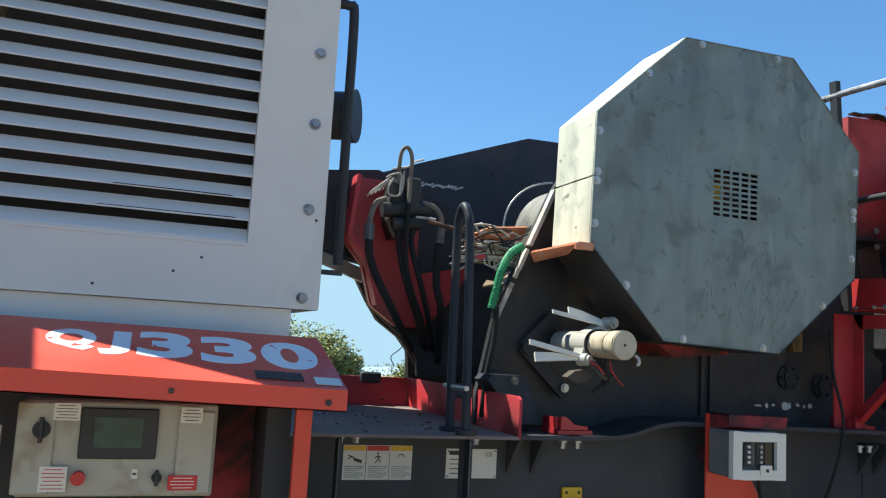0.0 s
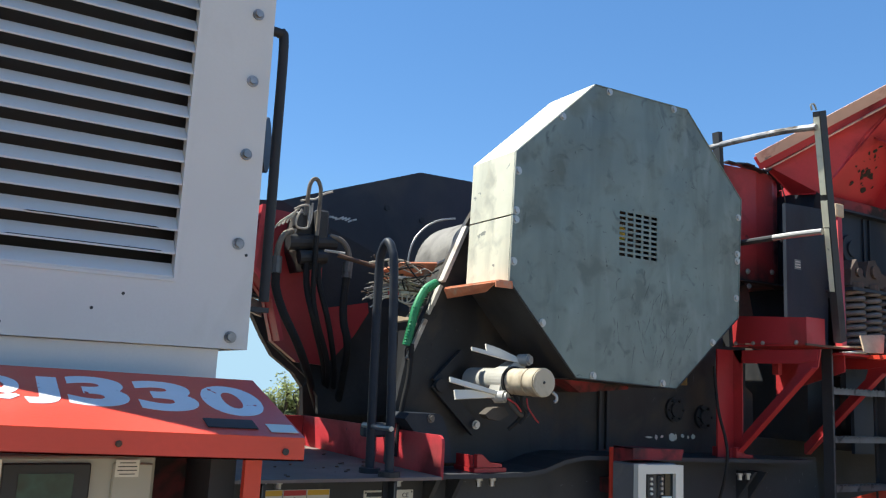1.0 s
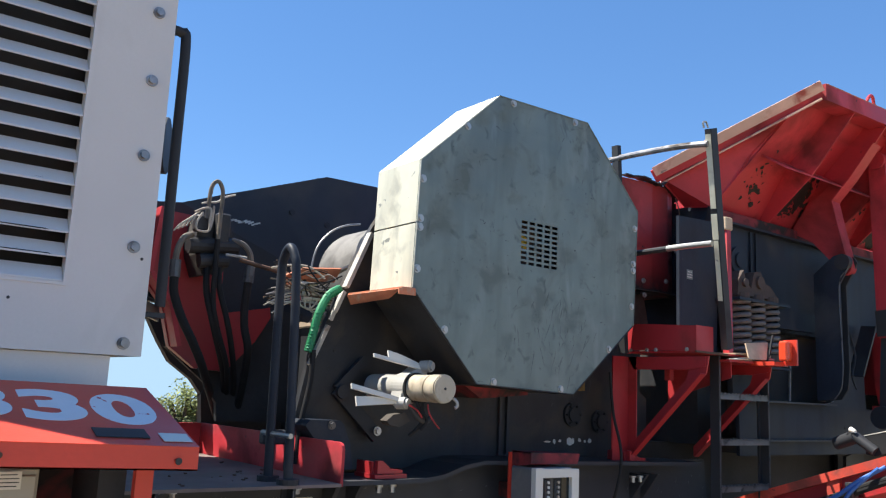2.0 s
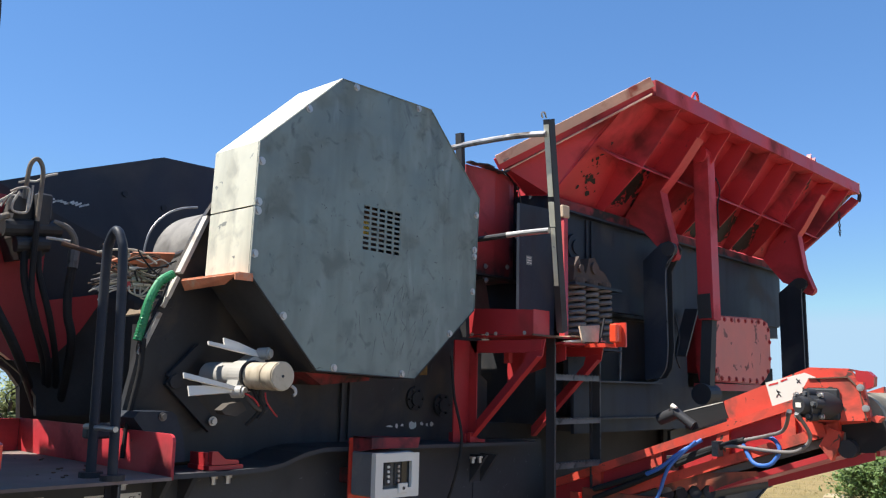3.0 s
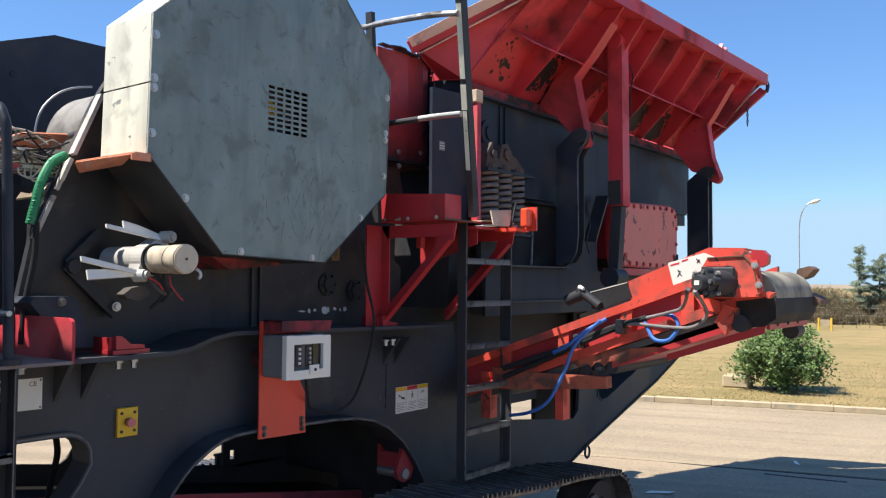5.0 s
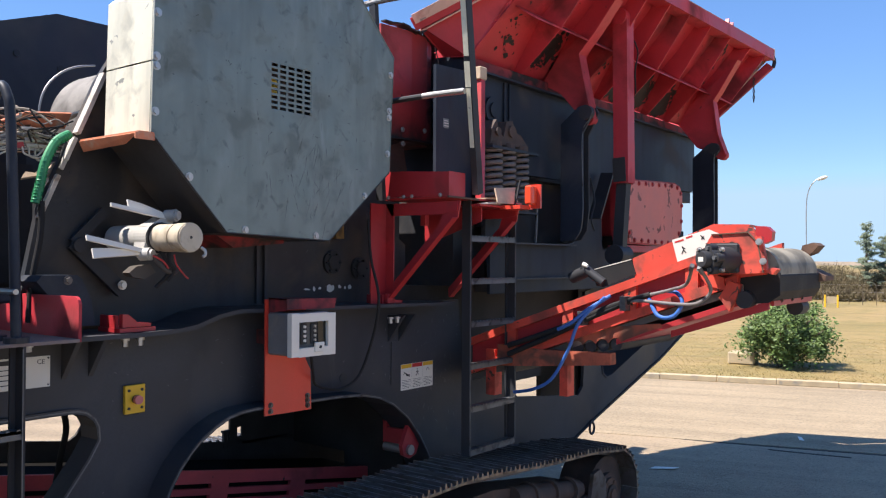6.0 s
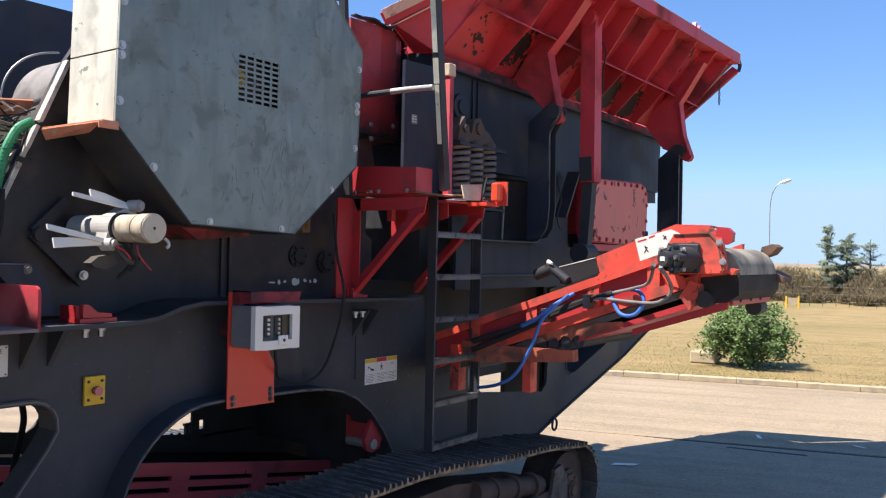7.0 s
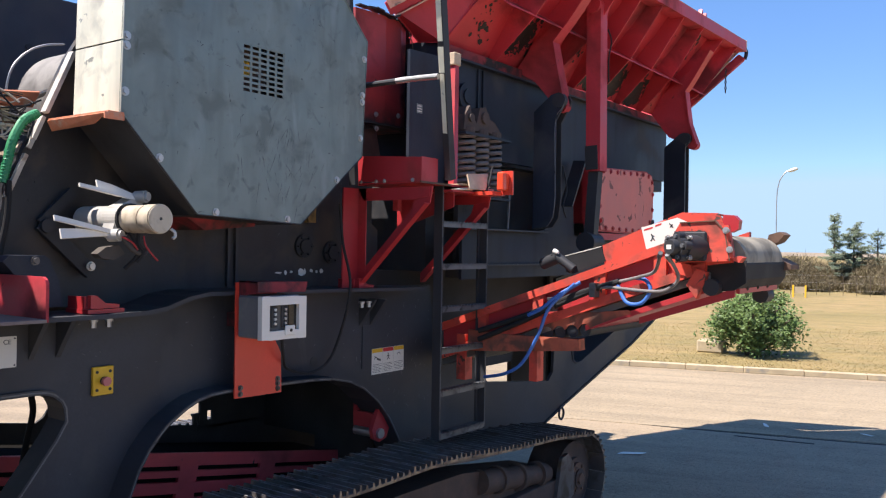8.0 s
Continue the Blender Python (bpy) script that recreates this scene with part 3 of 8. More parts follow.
spots = [(71.5 + 0.55 * i + random.uniform(-0.25, 0.25), 50 + 7 * random.random(), random.uniform(1.35, 2.35)) for i in range(42)]
spots += [(71.5 + 1.1 * i + random.uniform(-0.4, 0.4), 46.5 + 3 * random.random(), random.uniform(0.5, 1.0)) for i in range(21)]
for k, (h, d, hh) in enumerate(spots):
    twiggy_shrub(far(h, d), hh * (1 + 0.02 * (h - 78)), max(1.2, hh * 1.15), int(2100 * hh), 300 + k)
def conifer(name, label, at, height, seed, tiers=12, spread=0.30, arms=6, needles=85):
    random.seed(seed)
    th = thing(name, label, "tree")
    bm = B()
    base = Vector(at)
    rod(bm, base - Vector((0, 0, 0.1)), base + Vector((0.05 * height * 0.2, 0, height)), 0.025 * height, 8, 0.004 * height)
    verts, faces = [], []
    for t in range(tiers):
        z = height * (0.16 + 0.82 * t / tiers)
        reach = height * spread * (1 - t / tiers) ** 0.8 + 0.1
        for q in range(arms):
            a = random.uniform(0, 6.283)
            r = reach * random.uniform(0.35, 1.25)
            tip = base + Vector((math.cos(a) * r, math.sin(a) * r, z + 0.22 * r + random.gauss(0, 0.22)))
            rod(bm, base + Vector((0, 0, z)), tip, 0.006 * height, 5, 0.001 * height)
            for f in (0.35, 0.6, 0.8, 1.0):
                leaves(verts, faces, (base + Vector((0, 0, z))).lerp(tip, f), 0.075 * height * (1.1 - 0.5 * f), needles, 0.0105 * height, 0.42, 0.9)
    part("trunk", bm, M_BARK, th)
    ob = add_faces("crown", verts, faces, M_NEEDLE)
    ob.parent = th
conifer("cedar_tree", "slender blue-green cedar behind the shrubs", far(79.2, 54), 4.2, 51, 11, 0.20, 5, 42)
conifer("cedar_tree", "broad blue-green cedar behind the shrubs", far(80.3, 55), 3.75, 52, 9, 0.37, 9, 60)
conifer("cedar_tree", "thin blue-green cedar behind the shrubs", far(81.6, 56), 3.6, 53, 8, 0.36, 6, 26)
fence = thing("field_fence", "thin wire fence on posts at the field edge", "fence")
hs = [70.0 + 0.75 * i for i in range(24)]
for h in hs:
    bm = B()
    p = far(h, 44.5)
    rod(bm, p, p + Vector((0, 0, 0.95)), 0.012, 6)
    part("post", bm, M_BARK, fence)
for z in (0.35, 0.7, 1.05):
    bm = B()
    for a, b in zip(hs, hs[1:]):
        rod(bm, far(a, 44.5, z), far(b, 44.5, z), 0.0025, 4)
    part("wire", bm, M_STEEL, fence)
barrier = thing("yellow_barrier", "yellow and white marker posts at the field edge", "barrier")
for h in (76.9, 77.62):
    bm = B()
    p = far(h, 41.5)
    box(bm, p.x - 0.035, p.x + 0.035, p.y - 0.035, p.y + 0.035, 0.09, 0.66)
    part("post", bm, M_YELLOW, barrier)
bm = B()
beam(bm, far(76.95, 41.5, 0.44), far(77.57, 41.5, 0.44), 0.03, 0.30)
part("board", bm, M_CONCRETE, barrier)
street_lamp = thing("street_lamp", "tall grey street lamp with a curved arm", "street lamp")
LP = Vector((60.598, 14.422, 0.1))
side_way = Vector((LP.y, -LP.x, 0)).normalized()
foot = LP - side_way * 0.85
bm = B()
tube(bm, [foot, foot + Vector((0, 0, 3.0)), foot + Vector((0, 0, 5.8)), foot + Vector((0, 0, 6.9)) + side_way * 0.15, foot + Vector((0, 0, 7.45)) + side_way * 0.45, LP + Vector((0, 0, 7.70)) - side_way * 0.1], 0.036, 8)
part("pole", bm, M_STEEL, street_lamp)
bm = B()
bmesh.ops.create_uvsphere(bm, u_segments=16, v_segments=10, radius=1.0, matrix=Matrix.Translation(LP + Vector((0, 0, 7.72)) + side_way * 0.16) @ Matrix.Rotation(math.atan2(side_way.y, side_way.x), 4, "Z") @ Matrix.Rotation(-0.3, 4, "Y") @ Matrix.Diagonal((0.36, 0.17, 0.13, 1)))
part("head", bm, M_LABEL, street_lamp, soft=True)

# greenery and hills seen behind the machine
for i, (h, d, hh, ww) in enumerate(((9.0, 15.2, 2.75, 1.6), (10.4, 15.6, 2.8, 1.4), (11.6, 15.8, 2.75, 1.3), (12.8, 15.6, 2.65, 1.2), (13.9, 15.8, 2.5, 1.1), (14.8, 15.9, 2.25, 1.0), (15.9, 16.0, 1.95, 0.9), (10.0, 14.6, 1.7, 1.6), (12.0, 14.7, 1.7, 1.6), (14.0, 14.8, 1.6, 1.4), (17.0, 21.0, 1.9, 1.6), (18.6, 17.0, 2.2, 0.9), (20.3, 17, 2.5, 1.1), (22.0, 17.5, 2.3, 1.4))):
    bush("yard_bush", "tall olive green bush behind the machine", far(h, d, ground_z(far(h, d).x, far(h, d).y)), hh + 0.25, ww, M_LEAF3, 26000, 0.034, 700 + i, stems=30, group="yard bushes", skirt=20, loose=1.2)
# The blue haze of distance is put into the hill colour.
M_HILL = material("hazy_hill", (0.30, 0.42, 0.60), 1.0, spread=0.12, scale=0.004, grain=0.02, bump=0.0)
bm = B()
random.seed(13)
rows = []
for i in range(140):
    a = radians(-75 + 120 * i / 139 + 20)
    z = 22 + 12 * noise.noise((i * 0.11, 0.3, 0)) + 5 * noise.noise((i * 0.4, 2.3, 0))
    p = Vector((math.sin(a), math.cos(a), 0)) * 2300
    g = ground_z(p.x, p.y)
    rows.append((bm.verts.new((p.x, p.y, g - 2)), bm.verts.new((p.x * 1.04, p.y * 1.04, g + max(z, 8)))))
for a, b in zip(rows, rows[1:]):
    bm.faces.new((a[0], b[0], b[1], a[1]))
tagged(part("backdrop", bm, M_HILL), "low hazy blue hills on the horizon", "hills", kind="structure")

# ---- engine canopy ----
canopy = thing("engine_canopy", "white painted engine canopy with a louvred side panel", "engine cover")
CX0, CX1, CY, CZ0, CZ1 = -0.70, 0.87, 3.235, 2.357, 4.05
LX0, LX1, LZ0, LZ1 = -0.62, 0.573, 2.602, 3.96
bm = B()
ring = [[bm.verts.new((x, y, z)) for x, z in q] for y in (CY, CY + 0.03) for q in (((CX0, CZ0), (CX1, CZ0), (CX1, CZ1), (CX0 + 0.375, CZ1)), ((LX0, LZ0), (LX1, LZ0), (LX1, LZ1), (LX0 + 0.295, LZ1)))]
for k in range(4):
    j = (k + 1) % 4
    for a, b in ((0, 1), (3, 2), (2, 0), (1, 3)):
        bm.faces.new((ring[a][k], ring[a][j], ring[b][j], ring[b][k]))
part("side_panel", bm, M_WHITE, canopy)
bm = B()
prism(bm, [(CX0, CZ0), (CX0 + 0.03, CZ0), (CX0 + 0.405, CZ1), (CX0 + 0.375, CZ1)], "y", CY + 0.03, 5.60)
box(bm, CX1 - 0.03, CX1, CY + 0.03, 5.60, CZ0, CZ1)
prism(bm, [(CX0, CZ0), (CX1, CZ0), (CX1, CZ1), (CX0 + 0.375, CZ1)], "y", 5.57, 5.60)
box(bm, CX0 + 0.38, CX1 + 0.02, CY - 0.02, 5.62, CZ1, CZ1 + 0.04)
part("body", bm, M_WHITE, canopy)
bm = B()
prism(bm, [(CX0 + 0.06, CZ0 + 0.02), (CX1 - 0.04, CZ0 + 0.02), (CX1 - 0.04, CZ1 - 0.02), (CX0 + 0.45, CZ1 - 0.02)], "y", CY + 0.16, CY + 0.2)
part("radiator_screen", bm, M_BLACK, canopy, "dark screen behind the louvres")
bm = B()
box(bm, LX1 - 0.004, LX1 + 0.012, CY - 0.004, CY + 0.05, LZ0 - 0.012, LZ1)
box(bm, LX0, LX1 - 0.004, CY - 0.004, CY + 0.05, LZ0 - 0.012, LZ0)
part("louvre_frame", bm, M_WHITE, canopy)
bm = B()
prism(bm, [(0, 0), (0.006, 0.0), (0.05, 0.052), (0.05, 0.058), (0.044, 0.058), (0.0, 0.006)], "x", -1, 0)
bmesh.ops.translate(bm, verts=bm.verts, vec=(0, CY, 0))
slat = mesh_of("slat", bm, M_WHITE)
for i in range(15):
    s = new("slat", slat)
    s.parent = canopy
    z = 2.603 + 0.0877 * i
    s.matrix_basis = Matrix.Translation((LX1 - 0.005, 0.001, z)) @ Matrix.Diagonal((LX1 - LX0 - 0.012 - 0.217 * (z + 0.06 - LZ0), 1, 1, 1))
bm = B()
box(bm, CX0, 0.765, CY + 0.02, CY + 0.05, 2.10, CZ0 - 0.004)
box(bm, 0.735, 0.765, CY + 0.05, 4.4, 2.10, CZ0 - 0.004)
part("lower_panel", bm, M_WHITE, canopy)
bolts(canopy, [(0.80, CY, z) for z in (2.401, 2.761, 3.117, 3.418, 3.70)], (0, -1, 0), 0.0155, 0.02, mat=M_TIP)
for x, z in ((0.40, 2.53), (0.02, 2.40), (0.835, 2.72), (0.30, 2.47)):
    bm = B()
    rod(bm, (x, CY + 0.001, z), (x, CY - 0.002, z), 0.006, 8)
    part("plug_hole", bm, M_INK, canopy)
for x0, x1, i, h in ((0.22, 0.42, 3, 0.012), (0.32, 0.47, 4, 0.010), (0.05, 0.50, 2, 0.004), (0.0, 0.52, 1, 0.006), (0.36, 0.42, 1, 0.010)):
    z = 2.603 + 0.0877 * i + h
    bm = B()
    plate(bm, [(x0, CY + h - 0.004, z), (x1, CY + h - 0.004, z), (x1 - 0.01, CY + h - 0.001, z + 0.004), (x0 + 0.012, CY + h - 0.001, z + 0.0035)], 0.001)
    part("scrape", bm, M_INK, canopy, "dark scrape mark")

rail = thing("canopy_handrail", "black tubular handrail on the end of the white canopy", "handrail")
bm = B()
tube(bm, [(0.885, 3.37, 3.705), (0.94, 3.37, 3.705), (0.962, 3.37, 3.66), (0.964, 3.37, 3.2), (0.966, 3.37, 2.56)], 0.021, 12)
part("tube", bm, M_BLACK, rail, soft=True)
bm = B()
box(bm, 0.86, 0.985, 3.355, 3.385, 2.515, 2.535)
box(bm, 0.868, 0.888, 3.32, 3.42, 2.46, 2.56)
part("bracket", bm, M_DARK, rail)
bm = B()
box(bm, 0.868, 0.888, 3.32, 3.42, 3.66, 3.74)
part("bracket", bm, M_DARK, rail)

work_lamp = thing("work_lamp", "black round work lamp behind the white canopy", "lamp")
bm = B()
rod(bm, (0.98, 4.3, 3.45), (1.16, 4.22, 3.45), 0.13, 20)
rod(bm, (1.16, 4.22, 3.45), (1.20, 4.2, 3.45), 0.145, 20)
part("housing", bm, M_BLACK, work_lamp, soft=True)
bm = B()
box(bm, 0.86, 1.05, 4.27, 4.31, 3.22, 3.36)
beam(bm, (1.02, 4.29, 3.2), (1.05, 4.27, 3.45), 0.05, 0.03, (0, 1, 0))
part("bracket", bm, M_RUST, work_lamp)

# Unseen block added to cast the shadow over the hood's left part.
shade_block = thing("cooler_canopy", "unseen white block added to shade the control hood", "engine cover")
bm = B()
box(bm, -2.7, -1.315, CY, 5.60, CZ0, 4.90, bevel=0.01)
part("body", bm, M_WHITE, shade_block)
bm = B()
box(bm, -2.7, CX0, CY + 0.10, 4.5, 1.86, CZ0)
part("base", bm, M_DARK, shade_block)

# ---- control station ----
hood = thing("control_station_hood", "orange-red sheet steel hood with pale model lettering", "hood")
HX0, HX1 = -1.3, 0.83
def on_hood(x, s):
    """A place on the sloping top: s runs from 0 at the front edge to 1 at the back edge."""
    front, back = 2.081 + 0.031 * (HX1 - x), 2.241 + 0.016 * (HX1 - x)
    return Vector((x, 2.49 + 0.53 * s, front + (back - front) * s))
bm = B()
steps = [HX0 + (HX1 - HX0) * k / 16 for k in range(17)]
for xa, xb in zip(steps, steps[1:]):
    plate(bm, [on_hood(xa, 0), on_hood(xa, 1), on_hood(xb, 1), on_hood(xb, 0)], -0.004)
bmesh.ops.remove_doubles(bm, verts=bm.verts, dist=0.0008)
part("top", bm, M_ORANGE, hood)
bm = B()
drop = Vector((0, 0, -0.064))
plate(bm, [on_hood(HX0, 0), on_hood(HX1, 0), on_hood(HX1, 0) + drop, on_hood(HX0, 0) + drop], 0.004)
plate(bm, [on_hood(HX0, 0) + drop, on_hood(HX1, 0) + drop, on_hood(HX1, 0) + drop + Vector((0, 0.04, 0)), on_hood(HX0, 0) + drop + Vector((0, 0.04, 0))], 0.004)
part("front_lip", bm, M_ORANGE, hood)
bm = B()
prism(bm, [(2.492, 2.018), (2.492, 2.077), (3.01, 2.234), (3.01, 2.17)], "x", HX1 - 0.014, HX1 - 0.010)
part("end_plate", bm, M_ORANGE, hood)
bm = B()
rod(bm, (0.770, 2.487, 2.045), (0.770, 2.4835, 2.045), 0.010, 14)
part("bolt_hole", bm, M_INK, hood)
bolts(hood, [(0.30, 2.486, 2.066)], (0, -1, 0), 0.006, 0.005, mat=M_RUST)
bm = B()
slope = Matrix.Translation(on_hood(0.625, 0.155) + Vector((0, 0, 0.006))) @ Matrix.Rotation(0.027, 4, "Y") @ Matrix.Rotation(math.atan2(0.161, 0.53), 4, "X")
box(bm, -0.075, 0.075, -0.035, 0.035, 0, 0.003, slope)
part("slot_cover", bm, M_BLACK, hood, "black slot opening in the hood")
bm = B()
box(bm, 0.11, 0.195, -0.055, 0.01, 0, 0.002, slope)
part("sticker", bm, M_LABEL, hood, "pale worn sticker")
def lettering(word, size, m, mat, parent, name="lettering", width=0.0, bold=0.0):
    cu = bpy.data.curves.new(name, "FONT")
    cu.body, cu.size, cu.extrude, cu.offset = word, size, 0.0008, bold
    tmp = bpy.data.objects.new(name, cu)
    me = bpy.data.meshes.new_from_object(tmp)
    bpy.data.objects.remove(tmp)
    me.materials.clear()
    me.materials.append(mat)
    ob = new(name, me)
    ob.parent = parent
    xs = [v.co.x for v in me.vertices]
    k = width / (max(xs) - min(xs)) if width else 1.0
    ob.matrix_basis = m @ Matrix.Diagonal((k, 1, 1, 1)) @ Matrix.Translation((-min(xs), 0, 0))
    return ob
def hood_tilt(x, s):
    """The turn that lays a thing flat on the hood at this place."""
    rise = on_hood(x, 1).z - on_hood(x, 0).z
    return Matrix.Rotation(0.031 - 0.015 * s, 4, "Y") @ Matrix.Rotation(math.atan2(rise, 0.53), 4, "X")
for word, x, w, size, s in (("Q", -0.078, 0.148, 0.235, 0.47), ("J", 0.080, 0.095, 0.25, 0.47), ("3", 0.195, 0.172, 0.365, 0.375), ("3", 0.392, 0.180, 0.37, 0.355), ("0", 0.594, 0.190, 0.37, 0.335)):
    lettering(word, size, Matrix.Translation(on_hood(x, s) + Vector((0, 0, 0.005))) @ hood_tilt(x, s + 0.3), M_LETTER, hood, width=w, bold=0.015)

station = thing("control_station", "beige control panel with a dark screen, switches and stickers", "control panel")
PY = 2.78
bm = B()
box(bm, -0.118, 0.468, PY, PY + 0.12, 1.712, 2.005, bevel=0.006)
part("enclosure", bm, M_PANEL, station)
bm = B()
box(bm, -0.128, -0.02, PY - 0.012, PY + 0.002, 1.72, 2.0, bevel=0.004)
part("door", bm, M_PANEL, station)
bm = B()
box(bm, 0.345, 0.46, PY - 0.012, PY + 0.002, 1.72, 1.985, bevel=0.004)
part("door", bm, M_PANEL, station)
def ps(x, y):
    """A place on the panel face from thousandths of its width and height."""
    return -0.118 + 0.586 * x, 2.005 - 0.293 * y
bm = B()
x0, z1 = ps(0.29, 0.06)
x1, z0 = ps(0.685, 0.60)
box(bm, x0, x1, PY - 0.016, PY - 0.001, z0, z1, bevel=0.004)
bezel = part("screen_bezel", bm, M_INK, station)
bm = B()
box(bm, x0 + 0.042, x1 - 0.045, PY - 0.0185, PY - 0.0155, z0 + 0.036, z1 - 0.028)
screen_mat = material("dim_green_screen", (0.02, 0.06, 0.05), 0.12, spread=0.5, scale=20, grain=60, bump=0.0)
part("screen", bm, screen_mat, bezel, "dim green display")
bm = B()
rod(bm, (*[ps(0.305, 0.80)[0]], PY, ps(0, 0.80)[1]), (ps(0.305, 0)[0], PY - 0.03, ps(0, 0.80)[1]), 0.021, 20)
part("stop_button", bm, M_INKR, station, "red mushroom stop button", soft=True)
for fx, fz in ((0.105, 0.30), (0.70, 0.79)):
    bm = B()
    cx, cz = ps(fx, fz)
    r = 0.026 if fx < 0.5 else 0.016
    rod(bm, (cx, PY - 0.012, cz), (cx, PY - 0.022, cz), r, 20)
    box(bm, cx - 0.006, cx + 0.006, PY - 0.04, PY - 0.02, cz - r * 1.5, cz + r * 1.5, bevel=0.002)
    part("rotary_switch", bm, M_INK, station, "black rotary switch")
def bars_label(parent, x0, x1, z0, z1, y, mat, ink, rows, name="sticker", label="", head=None):
    """A sticker with plain bars for writing too small to read, facing -y."""
    bm = B()
    box(bm, x0, x1, y - 0.002, y, z0, z1)
    st = part(name, bm, mat, parent, label)
    if rows:
        bm = B()
        for i in range(rows):
            zz = z1 - (z1 - z0) * (i + 0.8) / (rows + 0.6)
            wd = (x1 - x0) * (0.82 if i % 3 else 0.66)
            box(bm, (x0 + x1 - wd) / 2, (x0 + x1 + wd) / 2, y - 0.0026, y - 0.0019, zz - (z1 - z0) * 0.11 / rows, zz + (z1 - z0) * 0.11 / rows)
        part("writing", bm, ink, st)
    if head:
        bm = B()
        box(bm, x0 + 0.002, x1 - 0.002, y - 0.0027, y - 0.0019, z1 - (z1 - z0) * 0.16, z1 - 0.002)
        part("heading", bm, head, st)
    return st
for a, b, c, d, mat, ink, rows in ((0.155, 0.285, 0.02, 0.20, M_LABEL, M_INK, 5), (0.80, 0.915, 0.03, 0.20, M_LABEL, M_INK, 4), (0.115, 0.25, 0.68, 0.94, M_LABEL, M_INKR, 6), (0.76, 0.915, 0.77, 0.93, M_INKR, M_LABEL, 4), (0.57, 0.60, 0.71, 0.81, M_LABEL, M_INK, 1)):
    (sx0, sz1), (sx1, sz0) = ps(a, c), ps(b, d)
    bars_label(station, sx0, sx1, sz0, sz1, PY - 0.0125 if a < 0.2 or a > 0.75 else PY, mat, ink, rows)

cubicle = thing("control_cubicle", "orange-red open-sided cubicle around the control panel", "cabinet")
bm = B()
box(bm, 0.70, 0.752, 2.63, 2.66, 0.95, 2.035)
part("front_post", bm, M_ORANGE, cubicle)
bm = B()
box(bm, HX0, 0.75, 3.05, 3.08, 0.95, 2.2)
part("back_panel", bm, M_BLACK, cubicle)
bm = B()
box(bm, 0.47, 0.62, 3.0, 3.03, 0.95, 2.03)
# Dark red here paints the shade inside the cubicle.
part("side_panel", bm, M_GRIMESHADE, cubicle)
bm = B()
box(bm, 0.62, 0.70, 2.72, 3.05, 0.95, 2.06)
part("pillar", bm, M_BLACK, cubicle)
bm = B()
box(bm, HX0, 0.752, 2.5, 3.08, 0.90, 0.95)
box(bm, HX0, HX0 + 0.03, 2.5, 3.08, 0.95, 2.02)
part("base", bm, M_RED, cubicle)
bm = B()
box(bm, HX0 + 0.1, 0.60, 2.95, 3.05, 0.0, 0.90)
part("pedestal", bm, M_BLACK, cubicle)
bm = B()
box(bm, -0.20, -0.165, 2.74, 2.76, 1.80, 1.93)
part("latch", bm, M_STEEL, cubicle, "bare steel latch")

# ---- flywheel guard ----
guard = thing("flywheel_guard", "octagonal galvanised flywheel guard with scuffs and bolts", "machine guard")
GY0, GY1 = 3.376, 3.757
OCT = [(2.181, 2.773), (2.196, 3.427), (2.703, 3.893), (3.40, 3.903), (3.862, 3.437), (3.825, 2.725), (3.322, 2.298), (2.612, 2.325)]
GX0, GX1, GZ0, GZ1 = 2.887, 3.178, 2.978, 3.232
bm = B()
rim = [bm.verts.new((x, GY0, z)) for x, z in OCT]
hole = [bm.verts.new((x, GY0, z)) for x, z in ((GX0, GZ0), (GX0, GZ1), (GX1, GZ1), (GX1, GZ0))]
order = [0, 0, 1, 1, 2, 2, 3, 3]
for i in range(8):
    j = (i + 1) % 8
    hi, hj = {0: 0, 1: 1, 2: 1, 3: 2, 4: 2, 5: 3, 6: 3, 7: 0}[i], {0: 0, 1: 1, 2: 1, 3: 2, 4: 2, 5: 3, 6: 3, 7: 0}[j]
    if hi == hj:
        bm.faces.new((rim[i], rim[j], hole[hi]))
    else:
        bm.faces.new((rim[i], rim[j], hole[hj], hole[hi]))
ret = bmesh.ops.extrude_face_region(bm, geom=bm.faces[:])
bmesh.ops.translate(bm, verts=[v for v in ret["geom"] if isinstance(v, bmesh.types.BMVert)], vec=(0, 0.006, 0))
part("face_plate", bm, M_GALV, guard)
bm = B()
cw, ch = (GX1 - GX0) / 5, (GZ1 - GZ0) / 9
for i in range(6):
    x = GX0 + i * cw
    box(bm, x - 0.0075, x + 0.0075, GY0 + 0.001, GY0 + 0.006, GZ0 - 0.002, GZ1 + 0.002)
for k in range(10):
    z = GZ0 + k * ch
    for i in range(5):
        box(bm, GX0 + i * cw + 0.0075, GX0 + (i + 1) * cw - 0.0075, GY0 + 0.001, GY0 + 0.006, z - 0.006, z + 0.006)
part("grille", bm, M_GALV, guard, "punched slot grille")
